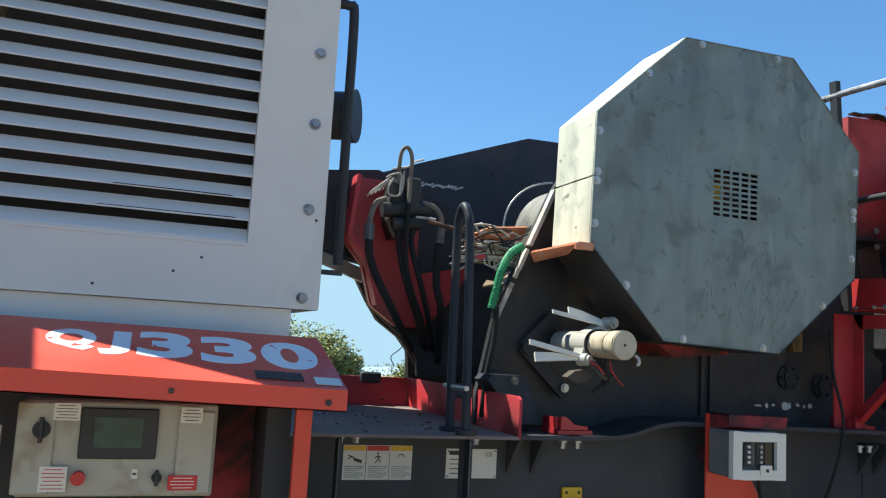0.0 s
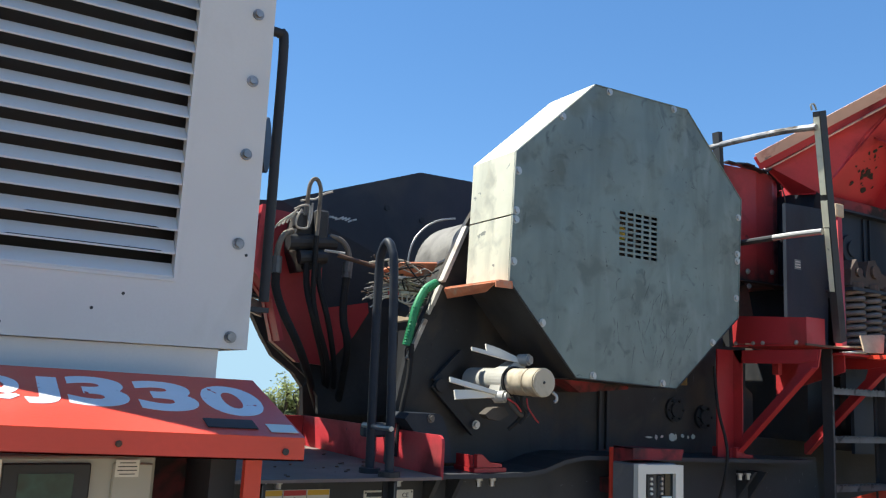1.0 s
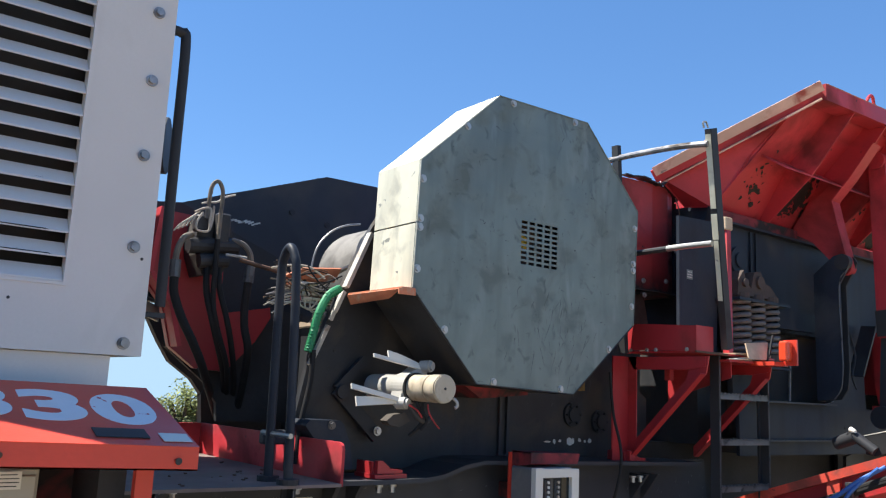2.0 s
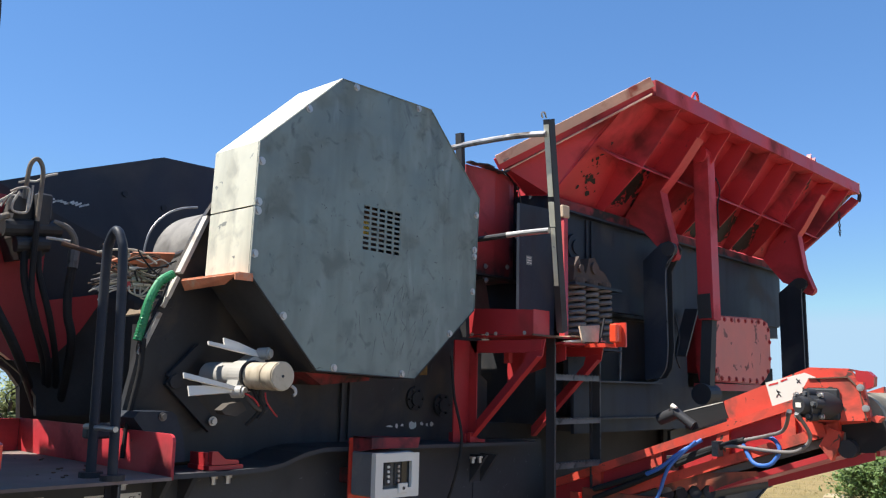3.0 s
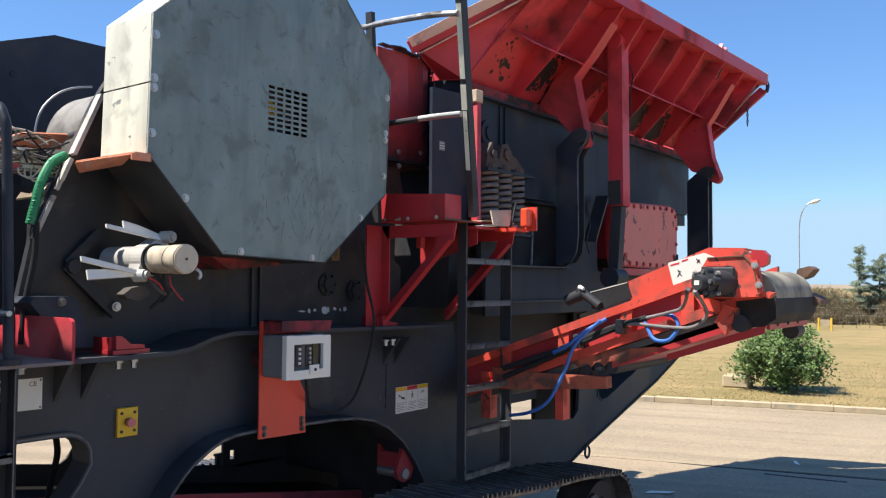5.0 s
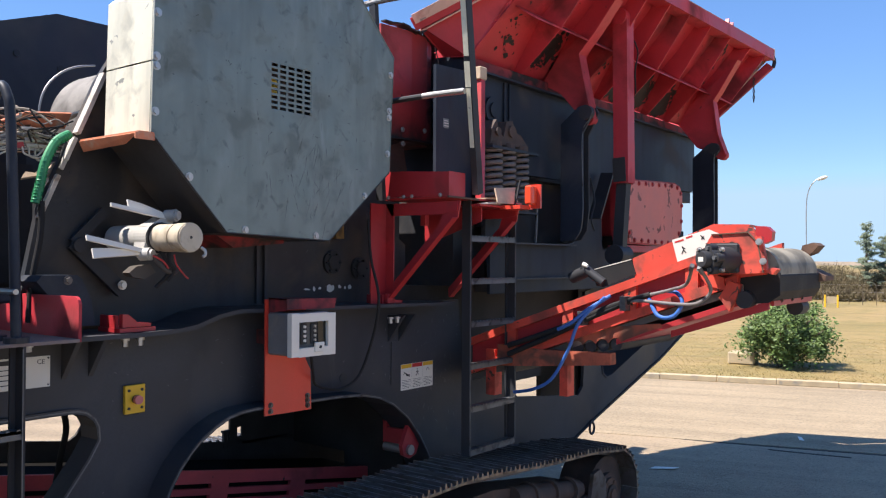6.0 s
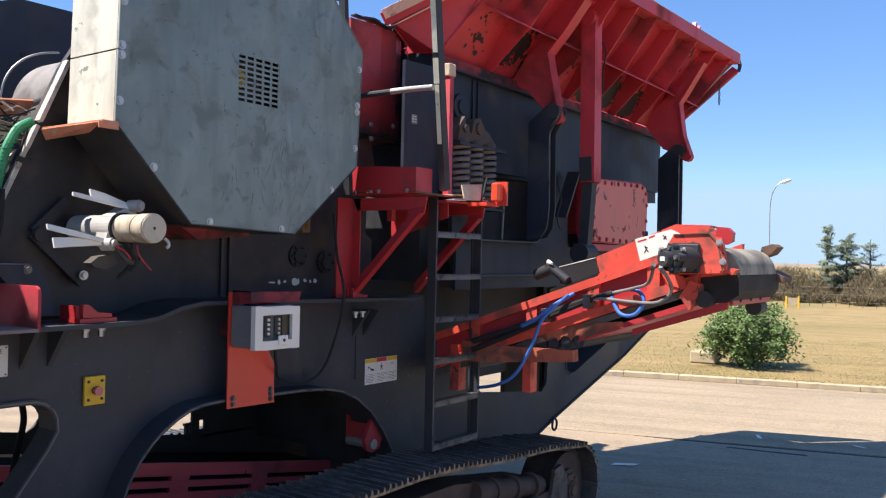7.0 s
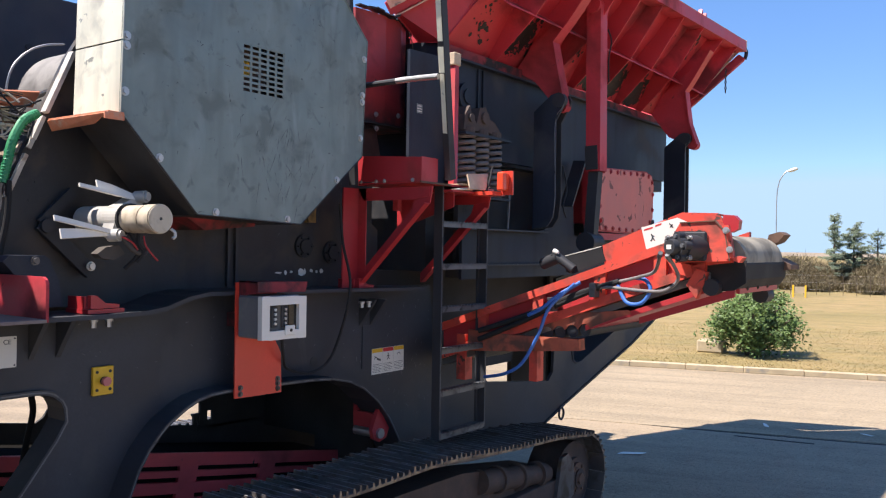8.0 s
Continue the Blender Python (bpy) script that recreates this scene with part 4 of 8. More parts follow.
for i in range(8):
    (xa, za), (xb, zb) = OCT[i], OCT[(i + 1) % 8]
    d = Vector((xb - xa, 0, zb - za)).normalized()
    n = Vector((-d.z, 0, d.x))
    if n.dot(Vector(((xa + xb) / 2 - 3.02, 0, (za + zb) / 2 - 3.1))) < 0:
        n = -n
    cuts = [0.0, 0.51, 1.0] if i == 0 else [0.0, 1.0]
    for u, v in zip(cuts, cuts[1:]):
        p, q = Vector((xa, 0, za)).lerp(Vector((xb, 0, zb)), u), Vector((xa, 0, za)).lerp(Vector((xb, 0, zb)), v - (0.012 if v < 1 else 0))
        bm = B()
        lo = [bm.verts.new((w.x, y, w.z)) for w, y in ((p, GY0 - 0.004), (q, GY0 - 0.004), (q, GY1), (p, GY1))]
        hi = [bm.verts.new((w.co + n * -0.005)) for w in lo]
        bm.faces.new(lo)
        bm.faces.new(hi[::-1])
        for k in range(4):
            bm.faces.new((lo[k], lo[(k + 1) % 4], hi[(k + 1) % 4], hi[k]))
        # Left panels coloured as sunlit, the three under panels dark as shaded.
        part("rim_panel", bm, M_GALVLIT if i in (0, 1) else M_GALV if i < 5 else M_OILY, guard)
bm = B()
inner = [(3.02 + (x - 3.02) * 0.93, 3.10 + (z - 3.10) * 0.93) for x, z in OCT]
prism(bm, inner, "y", GY1 - 0.02, GY1 + 0.03)
part("back_plate", bm, M_BLACK, guard)
random.seed(17)
bm = B()
for k in range(110):
    if k < 60:
        x, z, a = random.gauss(3.18, 0.16), random.gauss(2.62, 0.16), random.gauss(1.45, 0.3)
        ln, wd = random.uniform(0.02, 0.16), random.uniform(0.0006, 0.0022)
    else:
        x, z, a = random.uniform(2.35, 3.7), random.uniform(2.5, 3.75), random.uniform(0, 3.14)
        ln, wd = random.uniform(0.008, 0.05), random.uniform(0.0006, 0.003)
    p = Vector((x, GY0 - 0.0003, z))
    d = Vector((math.cos(a), 0, math.sin(a)))
    s = Vector((-d.z, 0, d.x)) * wd
    q = p + d * ln * 0.5 + s * random.uniform(-2, 2)
    vs = [bm.verts.new(v) for v in (p - d * ln * 0.5, q - d * ln * 0.2 - s, p + d * ln * 0.5, q - d * ln * 0.2 + s)]
    bm.faces.new(vs)
tagged(part("scuff", bm, M_SCUFF, guard, "dark scratches"), kind="stuff")
bolt_spots = []
for (xa, za), (xb, zb), fr in ((OCT[0], OCT[1], (0.14, 0.47, 0.54, 0.86)), (OCT[1], OCT[2], (0.55,)), (OCT[2], OCT[3], (0.14, 0.86)), (OCT[4], OCT[5], (0.15, 0.47, 0.53, 0.85)), (OCT[5], OCT[6], (0.4,)), (OCT[6], OCT[7], (0.14, 0.85)), (OCT[7], OCT[0], (0.55,))):
    for f in fr:
        x, z = xa + (xb - xa) * f, za + (zb - za) * f
        bolt_spots.append((x + (3.02 - x) * 0.028, GY0, z + (3.10 - z) * 0.028))
bolts(guard, bolt_spots, (0, -1, 0), 0.014, 0.012)
flywheel = thing("flywheel", "dusty red and yellow flywheel inside its guard", "flywheel")
bm = B()
rod(bm, (3.02, 3.56, 3.1), (3.02, 3.70, 3.1), 0.60, 40)
part("wheel", bm, M_BLACK, flywheel)
bm = B()
rod(bm, (3.0, 3.50, 3.12), (3.0, 3.56, 3.12), 0.16, 24)
part("hub", bm, M_DKRUST, flywheel)
bm = B()
rod(bm, (2.98, 3.46, 3.12), (2.98, 3.50, 3.12), 0.045, 16)
part("grease_cap", bm, M_YELLOW, flywheel)
bm = B()
rod(bm, (3.0, 3.70, 3.1), (3.0, 4.0, 3.1), 0.09, 16)
part("shaft", bm, M_YELLOW, flywheel)
bracket = thing("guard_bracket", "orange angle bracket under the flywheel guard", "bracket")
bm = B()
plate(bm, [(2.12, 3.37, 2.765), (2.20, 3.37, 2.765), (2.20, 3.87, 2.765), (2.12, 3.87, 2.765)], 0.008)
part("shelf", bm, M_DUSTORANGE, bracket)
bm = B()
plate(bm, [(2.12, 3.372, 2.765), (2.12, 3.87, 2.765), (2.14, 3.86, 2.715), (2.14, 3.50, 2.725)], 0.008)
box(bm, 2.102, 2.2, 3.366, 3.374, 2.735, 2.765)
part("web", bm, M_DUSTORANGE, bracket)

# ---- crusher body ----
crusher = thing("jaw_crusher_body", "dark grey steel jaw crusher body with a sloping side frame", "crusher")
bm = B()
prism(bm, [(2.33, 3.25), (2.235, 3.09), (1.945, 2.43), (1.86, 2.0), (1.86, 1.86), (4.62, 1.86), (4.62, 2.3), (4.15, 2.6), (3.95, 3.3), (2.6, 3.4)], "y", 3.92, 3.96)
part("side_frame", bm, M_OILY, crusher)
bm = B()
for u, v, w in ((0.0, 0.42, 0.046), (0.45, 0.60, 0.034), (0.60, 0.66, 0.018), (0.70, 0.98, 0.026)):
    p, q = Vector((2.255, 3.90, 3.12)), Vector((1.93, 3.90, 2.37))
    beam(bm, p.lerp(q, u), p.lerp(q, v), w, 0.02, (1, 0, 0))
part("edge_flange", bm, M_PALE, crusher, "pale worn flange edge")
bm = B()
box(bm, 3.25, 4.6, 3.96, 5.3, 1.86, 3.2)
box(bm, 2.2, 3.25, 3.96, 4.40, 1.86, 2.70)
part("body", bm, M_BLACK, crusher)
for x, z in ((3.87, 2.175), (4.13, 2.135)):
    bm = B()
    rod(bm, (x, 3.92, z), (x, 3.90, z), 0.075, 24)
    rod(bm, (x, 3.90, z), (x, 3.885, z), 0.045, 20)
    for k in range(6):
        a = k * math.pi / 3
        rod(bm, (x + 0.06 * math.cos(a), 3.90, z + 0.06 * math.sin(a)), (x + 0.06 * math.cos(a), 3.885, z + 0.06 * math.sin(a)), 0.008, 6)
    part("bearing_cap", bm, M_BLACK, crusher, soft=True)
for x in (3.25, 3.31):
    bm = B()
    beam(bm, (x, 3.91, 1.93), (x, 3.91, 2.30), 0.02, 0.02, (0, 1, 0))
    part("pipe", bm, M_DARK, crusher)
random.seed(4)
for x, w, h in ((3.66, 0.03, 0.008), (3.72, 0.012, 0.02), (3.77, 0.016, 0.010), (3.86, 0.036, 0.034), (3.89, 0.012, 0.024), (3.95, 0.016, 0.014), (4.0, 0.012, 0.012), (4.045, 0.02, 0.018)):
    bm = B()
    z = 2.008 + random.uniform(-0.006, 0.006)
    k = random.randint(6, 9)
    prism(bm, [(x + w * random.uniform(0.6, 1.1) * math.cos(6.2832 * j / k), z + h * random.uniform(0.6, 1.1) * math.sin(6.2832 * j / k)) for j in range(k)], "y", 3.916, 3.919)
    part("paint_mark", bm, M_LABEL, crusher, "white paint mark")
for x, z in ((2.02, 2.50), (2.09, 2.47), (2.06, 2.38), (2.2, 2.9), (2.1, 2.62), (2.24, 2.55)):
    bm = B()
    rod(bm, (x, 3.921, z), (x, 3.917, z), 0.009, 10)
    part("hole", bm, M_INK, crusher)
bm = B()
prism(bm, [(1.84, 2.09), (1.865, 2.118), (2.03, 2.118), (2.055, 2.10), (2.10, 2.0), (2.12, 1.88), (1.97, 1.88), (1.92, 2.0)], "y", 3.72, 3.90)
part("gusset", bm, M_NAVY, crusher)
bolts(crusher, [(1.984, 3.72, 2.094)], (0, -1, 0), 0.014, 0.02, mat=M_TRACK)
bm = B()
beam(bm, (2.10, 3.89, 2.27), (2.35, 3.87, 2.03), 0.07, 0.03, (0, 1, 0))
beam(bm, (2.10, 3.89, 2.27), (2.26, 3.89, 2.43), 0.05, 0.03, (0, 1, 0))
rod(bm, (2.12, 3.88, 2.258), (2.12, 3.85, 2.258), 0.035, 16)
part("tension_arm", bm, M_BLACK, crusher)
bolts(crusher, [(2.331, 3.84, 2.062)], (0, -1, 0), 0.016, 0.02)
bm = B()
prism(bm, [(2.70, 2.34), (3.20, 2.335), (3.20, 2.285), (2.85, 2.255)], "y", 3.62, 3.90)
# The tray is red; the shade under the guard is in this colour.
part("tray", bm, M_GRIMESHADE, crusher)
bm = B()
box(bm, 3.86, 3.93, 3.86, 3.91, 2.33, 2.60)
part("plate", bm, M_OCHRE, crusher)

upper = thing("moving_jaw_housing", "red jaw housing with a bent scorched rim and bolts", "crusher part")
bm = B()
prof = [(4.36, 4.35), (4.36, 3.93), (4.66, 3.90), (4.86, 3.92), (4.99, 3.98), (5.08, 4.08), (5.12, 4.2), (5.12, 4.35)]
prism(bm, prof, "z", 3.06, 3.86)
part("shell", bm, M_SCORCH, upper)
bm = B()
edge = [Vector((x, y - 0.02, 0)) for x, y in prof[1:-1]]
line = []
for a, b in zip(edge, edge[1:]):
    line += [a.lerp(b, k / 4) for k in range(4)]
torn = [0.010, 0.006, 0.014, 0.004, -0.004, -0.012, 0.020, 0.036, -0.006, -0.022, -0.012, -0.02, -0.03, -0.01, -0.035, -0.05, -0.055, -0.06, -0.06, -0.06]
for k, (a, b) in enumerate(zip(line, line[1:])):
    beam(bm, a + Vector((0, 0, 3.865 + torn[k])), b + Vector((0, 0, 3.865 + torn[k + 1])), 0.05 + 0.02 * (k % 3), 0.010)
    if k > 3:
        beam(bm, a + Vector((0, 0.03, 3.83 + torn[k])), b + Vector((0, 0.03, 3.83 + torn[k + 1])), 0.006, 0.07)
for a, b in zip(edge, edge[1:]):
    beam(bm, a + Vector((0, 0, 3.06)), b + Vector((0, 0, 3.06)), 0.07, 0.012)
beam(bm, (5.10, 4.05, 3.04), (5.10, 4.05, 3.80), 0.10, 0.012, (1, -0.6, 0))
part("rim_flange", bm, M_BLACK, upper, "bent and torn burnt rim flange")
bm = B()
tube(bm, [(4.93, 3.90, 3.80), (4.975, 3.90, 3.70), (4.985, 3.91, 3.55), (4.965, 3.90, 3.30), (4.945, 3.90, 3.06)], 0.0045, 6)
part("flange_edge", bm, M_TIP, upper, "bare bright flange edge")
bolts(upper, [(4.56, 3.9, 3.13), (4.80, 3.89, 3.15), (4.52, 3.86, 3.02), (5.03, 3.98, 3.42)], (0, -1, 0), 0.013, 0.014)
bm = B()
prism(bm, [(4.45, 3.0), (4.62, 3.05), (4.70, 2.74), (4.5, 2.74)], "y", 3.95, 4.3)
part("lug", bm, M_DKRUST, upper)

back = thing("magnet_conveyor_hood", "dark grey steel hood rising to a low peak", "hood")
bm = B()
prism(bm, [(0.9, 3.15), (2.073, 3.585), (2.893, 3.875), (3.35, 3.88), (4.4, 3.62), (4.4, 2.2), (2.45, 2.2), (1.7, 2.78), (0.9, 2.9)], "y", 5.60, 5.66)
prism(bm, [(2.85, 3.87), (4.4, 3.60), (4.4, 3.56), (2.85, 3.83)], "y", 5.66, 6.3)
part("side", bm, M_DARK, back)
for x, z in ((2.62, 3.55), (2.92, 3.50)):
    bm = B()
    rod(bm, (x, 5.60, z), (x, 5.59, z), 0.022, 10)
    part("hole", bm, M_INK, back)
bm = B()
random.seed(9)
for k in range(14):
    x = 2.0 + 0.36 * k / 14
    beam(bm, (x, 5.598, 3.40 + 0.02 * random.random()), (x + 0.04, 5.598, 3.415 + 0.02 * random.random()), 0.004, 0.012)
part("scratch", bm, M_LABEL, back)

drum = thing("far_flywheel", "pale dusty curved cover of the far flywheel", "machine guard")
DC = (2.79, 2.995)
bm = B()
rod(bm, (DC[0], 4.47, DC[1]), (DC[0], 4.86, DC[1]), 0.322, 56)
part("cover", bm, M_DRUM, drum, soft=True)
bm = B()
rod(bm, (DC[0], 4.44, DC[1]), (DC[0], 4.47, DC[1]), 0.312, 56, 0.322)
part("rim", bm, M_DRUM, drum, soft=True)
bm = B()
tube(bm, [(2.229, 4.5, 2.94), (2.231, 4.5, 3.004), (2.25, 4.5, 3.09), (2.291, 4.5, 3.164), (2.36, 4.5, 3.23), (2.445, 4.5, 3.274), (2.55, 4.5, 3.30)], 0.006, 6)
part("wire", bm, M_STEEL, drum, soft=True)
mount = thing("crusher_base_beam", "dark steel cross beam joining crusher and hood", "beam")
bm = B()
box(bm, 2.5, 4.4, 5.25, 5.62, 1.86, 2.4)
box(bm, 2.45, 2.9, 4.6, 5.25, 1.9, 2.6)
part("beam", bm, M_BLACK, mount)

# ---- discharge frame with its hydraulic valve ----
frame_red = thing("discharge_conveyor_frame", "dark red discharge conveyor side frame in shade", "conveyor")
bm = B()
prism(bm, [(1.334, 3.217), (1.269, 2.845), (1.40, 2.69), (1.466, 2.462), (1.62, 2.35), (1.80, 2.34), (1.87, 2.41), (1.97, 2.52), (2.06, 2.67), (2.05, 2.73), (1.906, 2.70), (1.76, 2.67), (1.74, 2.72), (1.74, 3.2)], "y", 4.65, 4.70)
part("side_plate", bm, M_RED, frame_red)
bm = B()
prism(bm, [(1.466, 2.462), (1.705, 2.277), (1.79, 2.16), (1.80, 2.06), (2.3, 2.06), (2.3, 2.72), (1.98, 2.72), (1.60, 2.40)], "y", 4.705, 4.74)
part("lower_plate", bm, M_VOID, frame_red)
bm = B()
for a, b in (((1.30, 2.845), (1.42, 2.69)), ((1.42, 2.69), (1.485, 2.462)), ((1.325, 3.21), (1.29, 2.845))):
    beam(bm, (a[0], 4.60, a[1]), (b[0], 4.60, b[1]), 0.12, 0.025, (1, 0, 1))
part("flange", bm, M_HOPPER, frame_red)
bm = B()
prism(bm, [(0.2, 3.14), (1.5, 3.30), (2.3, 3.0), (2.3, 2.4), (1.5, 2.62), (1.45, 2.71), (1.2, 2.79), (0.2, 3.08)], "y", 4.78, 4.84)
part("body", bm, M_BLACK, frame_red)
bm = B()
prism(bm, [(1.50, 2.66), (1.588, 2.506), (1.665, 2.393), (1.813, 2.291), (1.883, 2.204), (1.90, 2.03), (1.90, 1.86), (2.9, 1.86), (2.9, 2.75), (1.6, 2.75)], "y", 5.18, 5.24)
part("lower_body", bm, M_VOID, frame_red)
bm = B()
prism(bm, [(0.2, 3.09), (1.205, 2.775), (1.461, 2.693), (1.467, 2.607), (1.211, 2.699), (0.2, 3.01)], "y", 4.86, 4.90)
# Cream instead of dark rubber: the light on the belt is in its colour.
part("belt", bm, M_CREAM, frame_red, "return belt coloured pale as sunlit")
bm = B()
tube(bm, [(1.62, 4.6, 2.35), (1.66, 4.58, 2.24), (1.60, 4.6, 2.17), (1.62, 4.6, 2.12)], 0.003, 5)
part("loose_wire", bm, M_INK, frame_red)

valve = thing("hydraulic_valve", "dirty hydraulic valve block with hoses and couplings", "valve")
bm = B()
prism(bm, [(1.487, 3.06), (1.52, 3.19), (1.66, 3.20), (1.685, 3.11), (1.707, 2.99), (1.656, 2.88), (1.538, 2.85), (1.497, 2.96)], "y", 4.45, 4.64)
box(bm, 1.46, 1.53, 4.39, 4.46, 3.08, 3.17, bevel=0.01)
box(bm, 1.58, 1.66, 4.40, 4.46, 3.02, 3.20, bevel=0.01)
rod(bm, (1.44, 4.44, 3.00), (1.72, 4.44, 3.03), 0.045, 14)
rod(bm, (1.50, 4.42, 2.92), (1.66, 4.42, 2.94), 0.04, 14)
part("block", bm, M_OILY, valve)
# Pale tubes draw the sunlit edges of the control linkage.
for pts, r in (([(1.433, 4.36, 3.170), (1.476, 4.355, 3.195), (1.519, 4.36, 3.200), (1.520, 4.36, 3.135), (1.516, 4.36, 3.078), (1.455, 4.36, 3.076), (1.45, 4.36, 3.12), (1.478, 4.36, 3.175)], 0.0065), ([(1.536, 4.36, 3.22), (1.534, 4.36, 3.14), (1.524, 4.36, 3.085)], 0.006), ([(1.47, 4.37, 3.225), (1.52, 4.37, 3.240), (1.557, 4.37, 3.248), (1.60, 4.37, 3.282), (1.655, 4.37, 3.305)], 0.006)):
    bm = B()
    tube(bm, pts, r, 7)
    part("linkage", bm, M_PALE, valve, "control linkage coloured pale for sunlit edges", soft=True)
# Fan of thin pale tubes standing in for lit lines.
for k in range(5):
    bm = B()
    tube(bm, [(1.335 + 0.022 * k, 4.38, 3.055 + 0.012 * k), (1.37 + 0.018 * k, 4.37, 3.10 + 0.014 * k), (1.42 + 0.012 * k, 4.38, 3.135 + 0.012 * k)], 0.0045, 6)
    part("lever", bm, M_PALE, valve, soft=True)
def hose(parent, pts, r, mat=M_RUBBER, name="hose", fit=0.0):
    bm = B()
    tube(bm, pts, r, 10)
    h = part(name, bm, mat, parent, soft=True)
    if fit:
        for end in (0,):
            bm = B()
            p, q = Vector(pts[end]), Vector(pts[1 if end == 0 else -2])
            rod(bm, p, p + (q - p).normalized() * fit, r * 1.3, 10)
            part("ferrule", bm, M_TREAD, h)
    return h
hose(valve, [(1.512, 4.38, 3.15), (1.506, 4.36, 3.249), (1.511, 4.355, 3.318), (1.528, 4.35, 3.352), (1.553, 4.35, 3.350), (1.576, 4.355, 3.300), (1.577, 4.36, 3.18), (1.573, 4.36, 3.04)], 0.0115, M_TANHOSE, fit=0.05)
hose(valve, [(1.573, 4.36, 3.04), (1.574, 4.36, 2.878), (1.579, 4.36, 2.70), (1.62, 4.37, 2.56), (1.75, 4.5, 2.35), (1.93, 4.9, 2.12)], 0.015)
hose(valve, [(1.445, 4.40, 3.055), (1.387, 4.37, 3.02), (1.357, 4.36, 2.938), (1.355, 4.36, 2.823)], 0.017, M_TANHOSE, "elbow")
hose(valve, [(1.355, 4.36, 2.90), (1.357, 4.36, 2.80), (1.366, 4.36, 2.72), (1.413, 4.35, 2.60), (1.497, 4.36, 2.464), (1.62, 4.5, 2.33), (1.92, 5.0, 2.08)], 0.023, M_RUBBER, fit=0.09)
hose(valve, [(1.68, 4.42, 3.06), (1.743, 4.39, 3.035), (1.783, 4.38, 2.968), (1.779, 4.38, 2.844)], 0.016, M_TANHOSE, "elbow")
hose(valve, [(1.782, 4.38, 2.92), (1.778, 4.38, 2.82), (1.770, 4.38, 2.70), (1.774, 4.37, 2.58), (1.82, 4.40, 2.43), (1.94, 4.75, 2.12)], 0.022, M_RUBBER, fit=0.09)
hose(valve, [(1.55, 4.42, 2.90), (1.555, 4.40, 2.75), (1.61, 4.38, 2.55), (1.78, 4.6, 2.3), (1.95, 5.0, 2.1)], 0.018)
hose(valve, [(1.62, 4.42, 2.90), (1.625, 4.40, 2.78), (1.69, 4.38, 2.56), (1.84, 4.6, 2.3), (1.96, 4.9, 2.1)], 0.016)
hose(valve, [(1.61, 4.32, 2.958), (1.66, 4.30, 2.955), (1.715, 4.28, 2.948)], 0.008, M_PALE, "pipe")
hose(valve, [(1.66, 4.25, 2.93), (1.76, 4.21, 2.905), (1.89, 4.16, 2.875), (2.0, 4.12, 2.85)], 0.013, M_RUST, "pipe")

bundle = thing("hose_bundle", "tangled grey cables and hoses tied to an orange bracket", "hoses")
random.seed(11)
def strap(pts, mat, name="bracket"):
    bm = B()
    plate(bm, pts, 0.012)
    part(name, bm, mat, bundle)
strap([(1.85, 4.10, 2.85), (1.96, 4.08, 2.905), (2.19, 4.08, 2.93), (2.175, 4.12, 2.855), (2.02, 4.14, 2.84)], M_DUSTORANGE)
strap([(1.81, 4.04, 2.745), (1.805, 4.04, 2.825), (1.89, 4.03, 2.84), (1.888, 4.03, 2.755)], M_DUSTORANGE)
strap([(1.85, 4.0, 2.735), (1.90, 3.98, 2.745), (1.905, 3.98, 2.72), (1.855, 4.0, 2.71)], M_RED)
strap([(2.19, 4.16, 2.915), (2.33, 4.16, 2.985), (2.34, 4.22, 2.97), (2.22, 4.22, 2.90)], M_PALE, "strip")
strap([(1.92, 4.04, 2.58), (1.95, 4.06, 2.615), (1.99, 4.05, 2.61), (2.03, 4.08, 2.643), (2.06, 4.07, 2.64), (2.10, 4.08, 2.675), (2.12, 4.06, 2.65), (2.04, 4.03, 2.60), (1.97, 4.02, 2.592)], M_TIMBER, "strip")
for k in range(15):
    z = 2.815 - 0.0065 * k + random.gauss(0, 0.008)
    y = 4.02 - 0.004 * (k % 5)
    e = random.uniform(0.0, 0.05)
    hose(bundle, [(1.72 + random.uniform(0, 0.05), y + 0.03, z - 0.05 + random.gauss(0, 0.02)), (1.83, y, z - 0.02), (1.92, y - 0.01, z), (2.01, y - 0.015, z - e * 0.5), (2.09, y - 0.01, z - e + 0.01), (2.16, y + 0.02, z + 0.01 + random.gauss(0, 0.012))], random.choice((0.004, 0.005, 0.006)), random.choice((M_HOSE, M_PALE, M_DUSTHOSE, M_RUBBER)), "cable")
for k in range(4):
    hose(bundle, [(2.16, 4.02, 2.82 + 0.01 * k), (2.19 + 0.01 * k, 4.0, 2.845), (2.205 + 0.01 * k, 4.02, 2.80 + 0.012 * k), (2.22, 4.08, 2.76)], 0.005, M_DUSTHOSE, "cable")
for k in range(3):
    hose(bundle, [(1.90 + 0.03 * k, 3.99, 2.73), (1.90 + 0.03 * k, 3.97, 2.69 - 0.012 * k), (1.96 + 0.03 * k, 3.97, 2.685), (2.03 + 0.03 * k, 4.0, 2.76)], 0.0045, M_HOSE, "cable")
for k in range(4):
    bm = B()
    rod(bm, (1.895 + 0.008 * k, 3.995, 2.808 - 0.026 * k), (1.945 + 0.008 * k, 3.99, 2.812 - 0.026 * k), 0.012, 10)
    rod(bm, (1.95 + 0.008 * k, 3.99, 2.812 - 0.026 * k), (1.99 + 0.008 * k, 3.99, 2.815 - 0.026 * k), 0.009, 10)
    part("coupling", bm, M_HOSE, bundle)
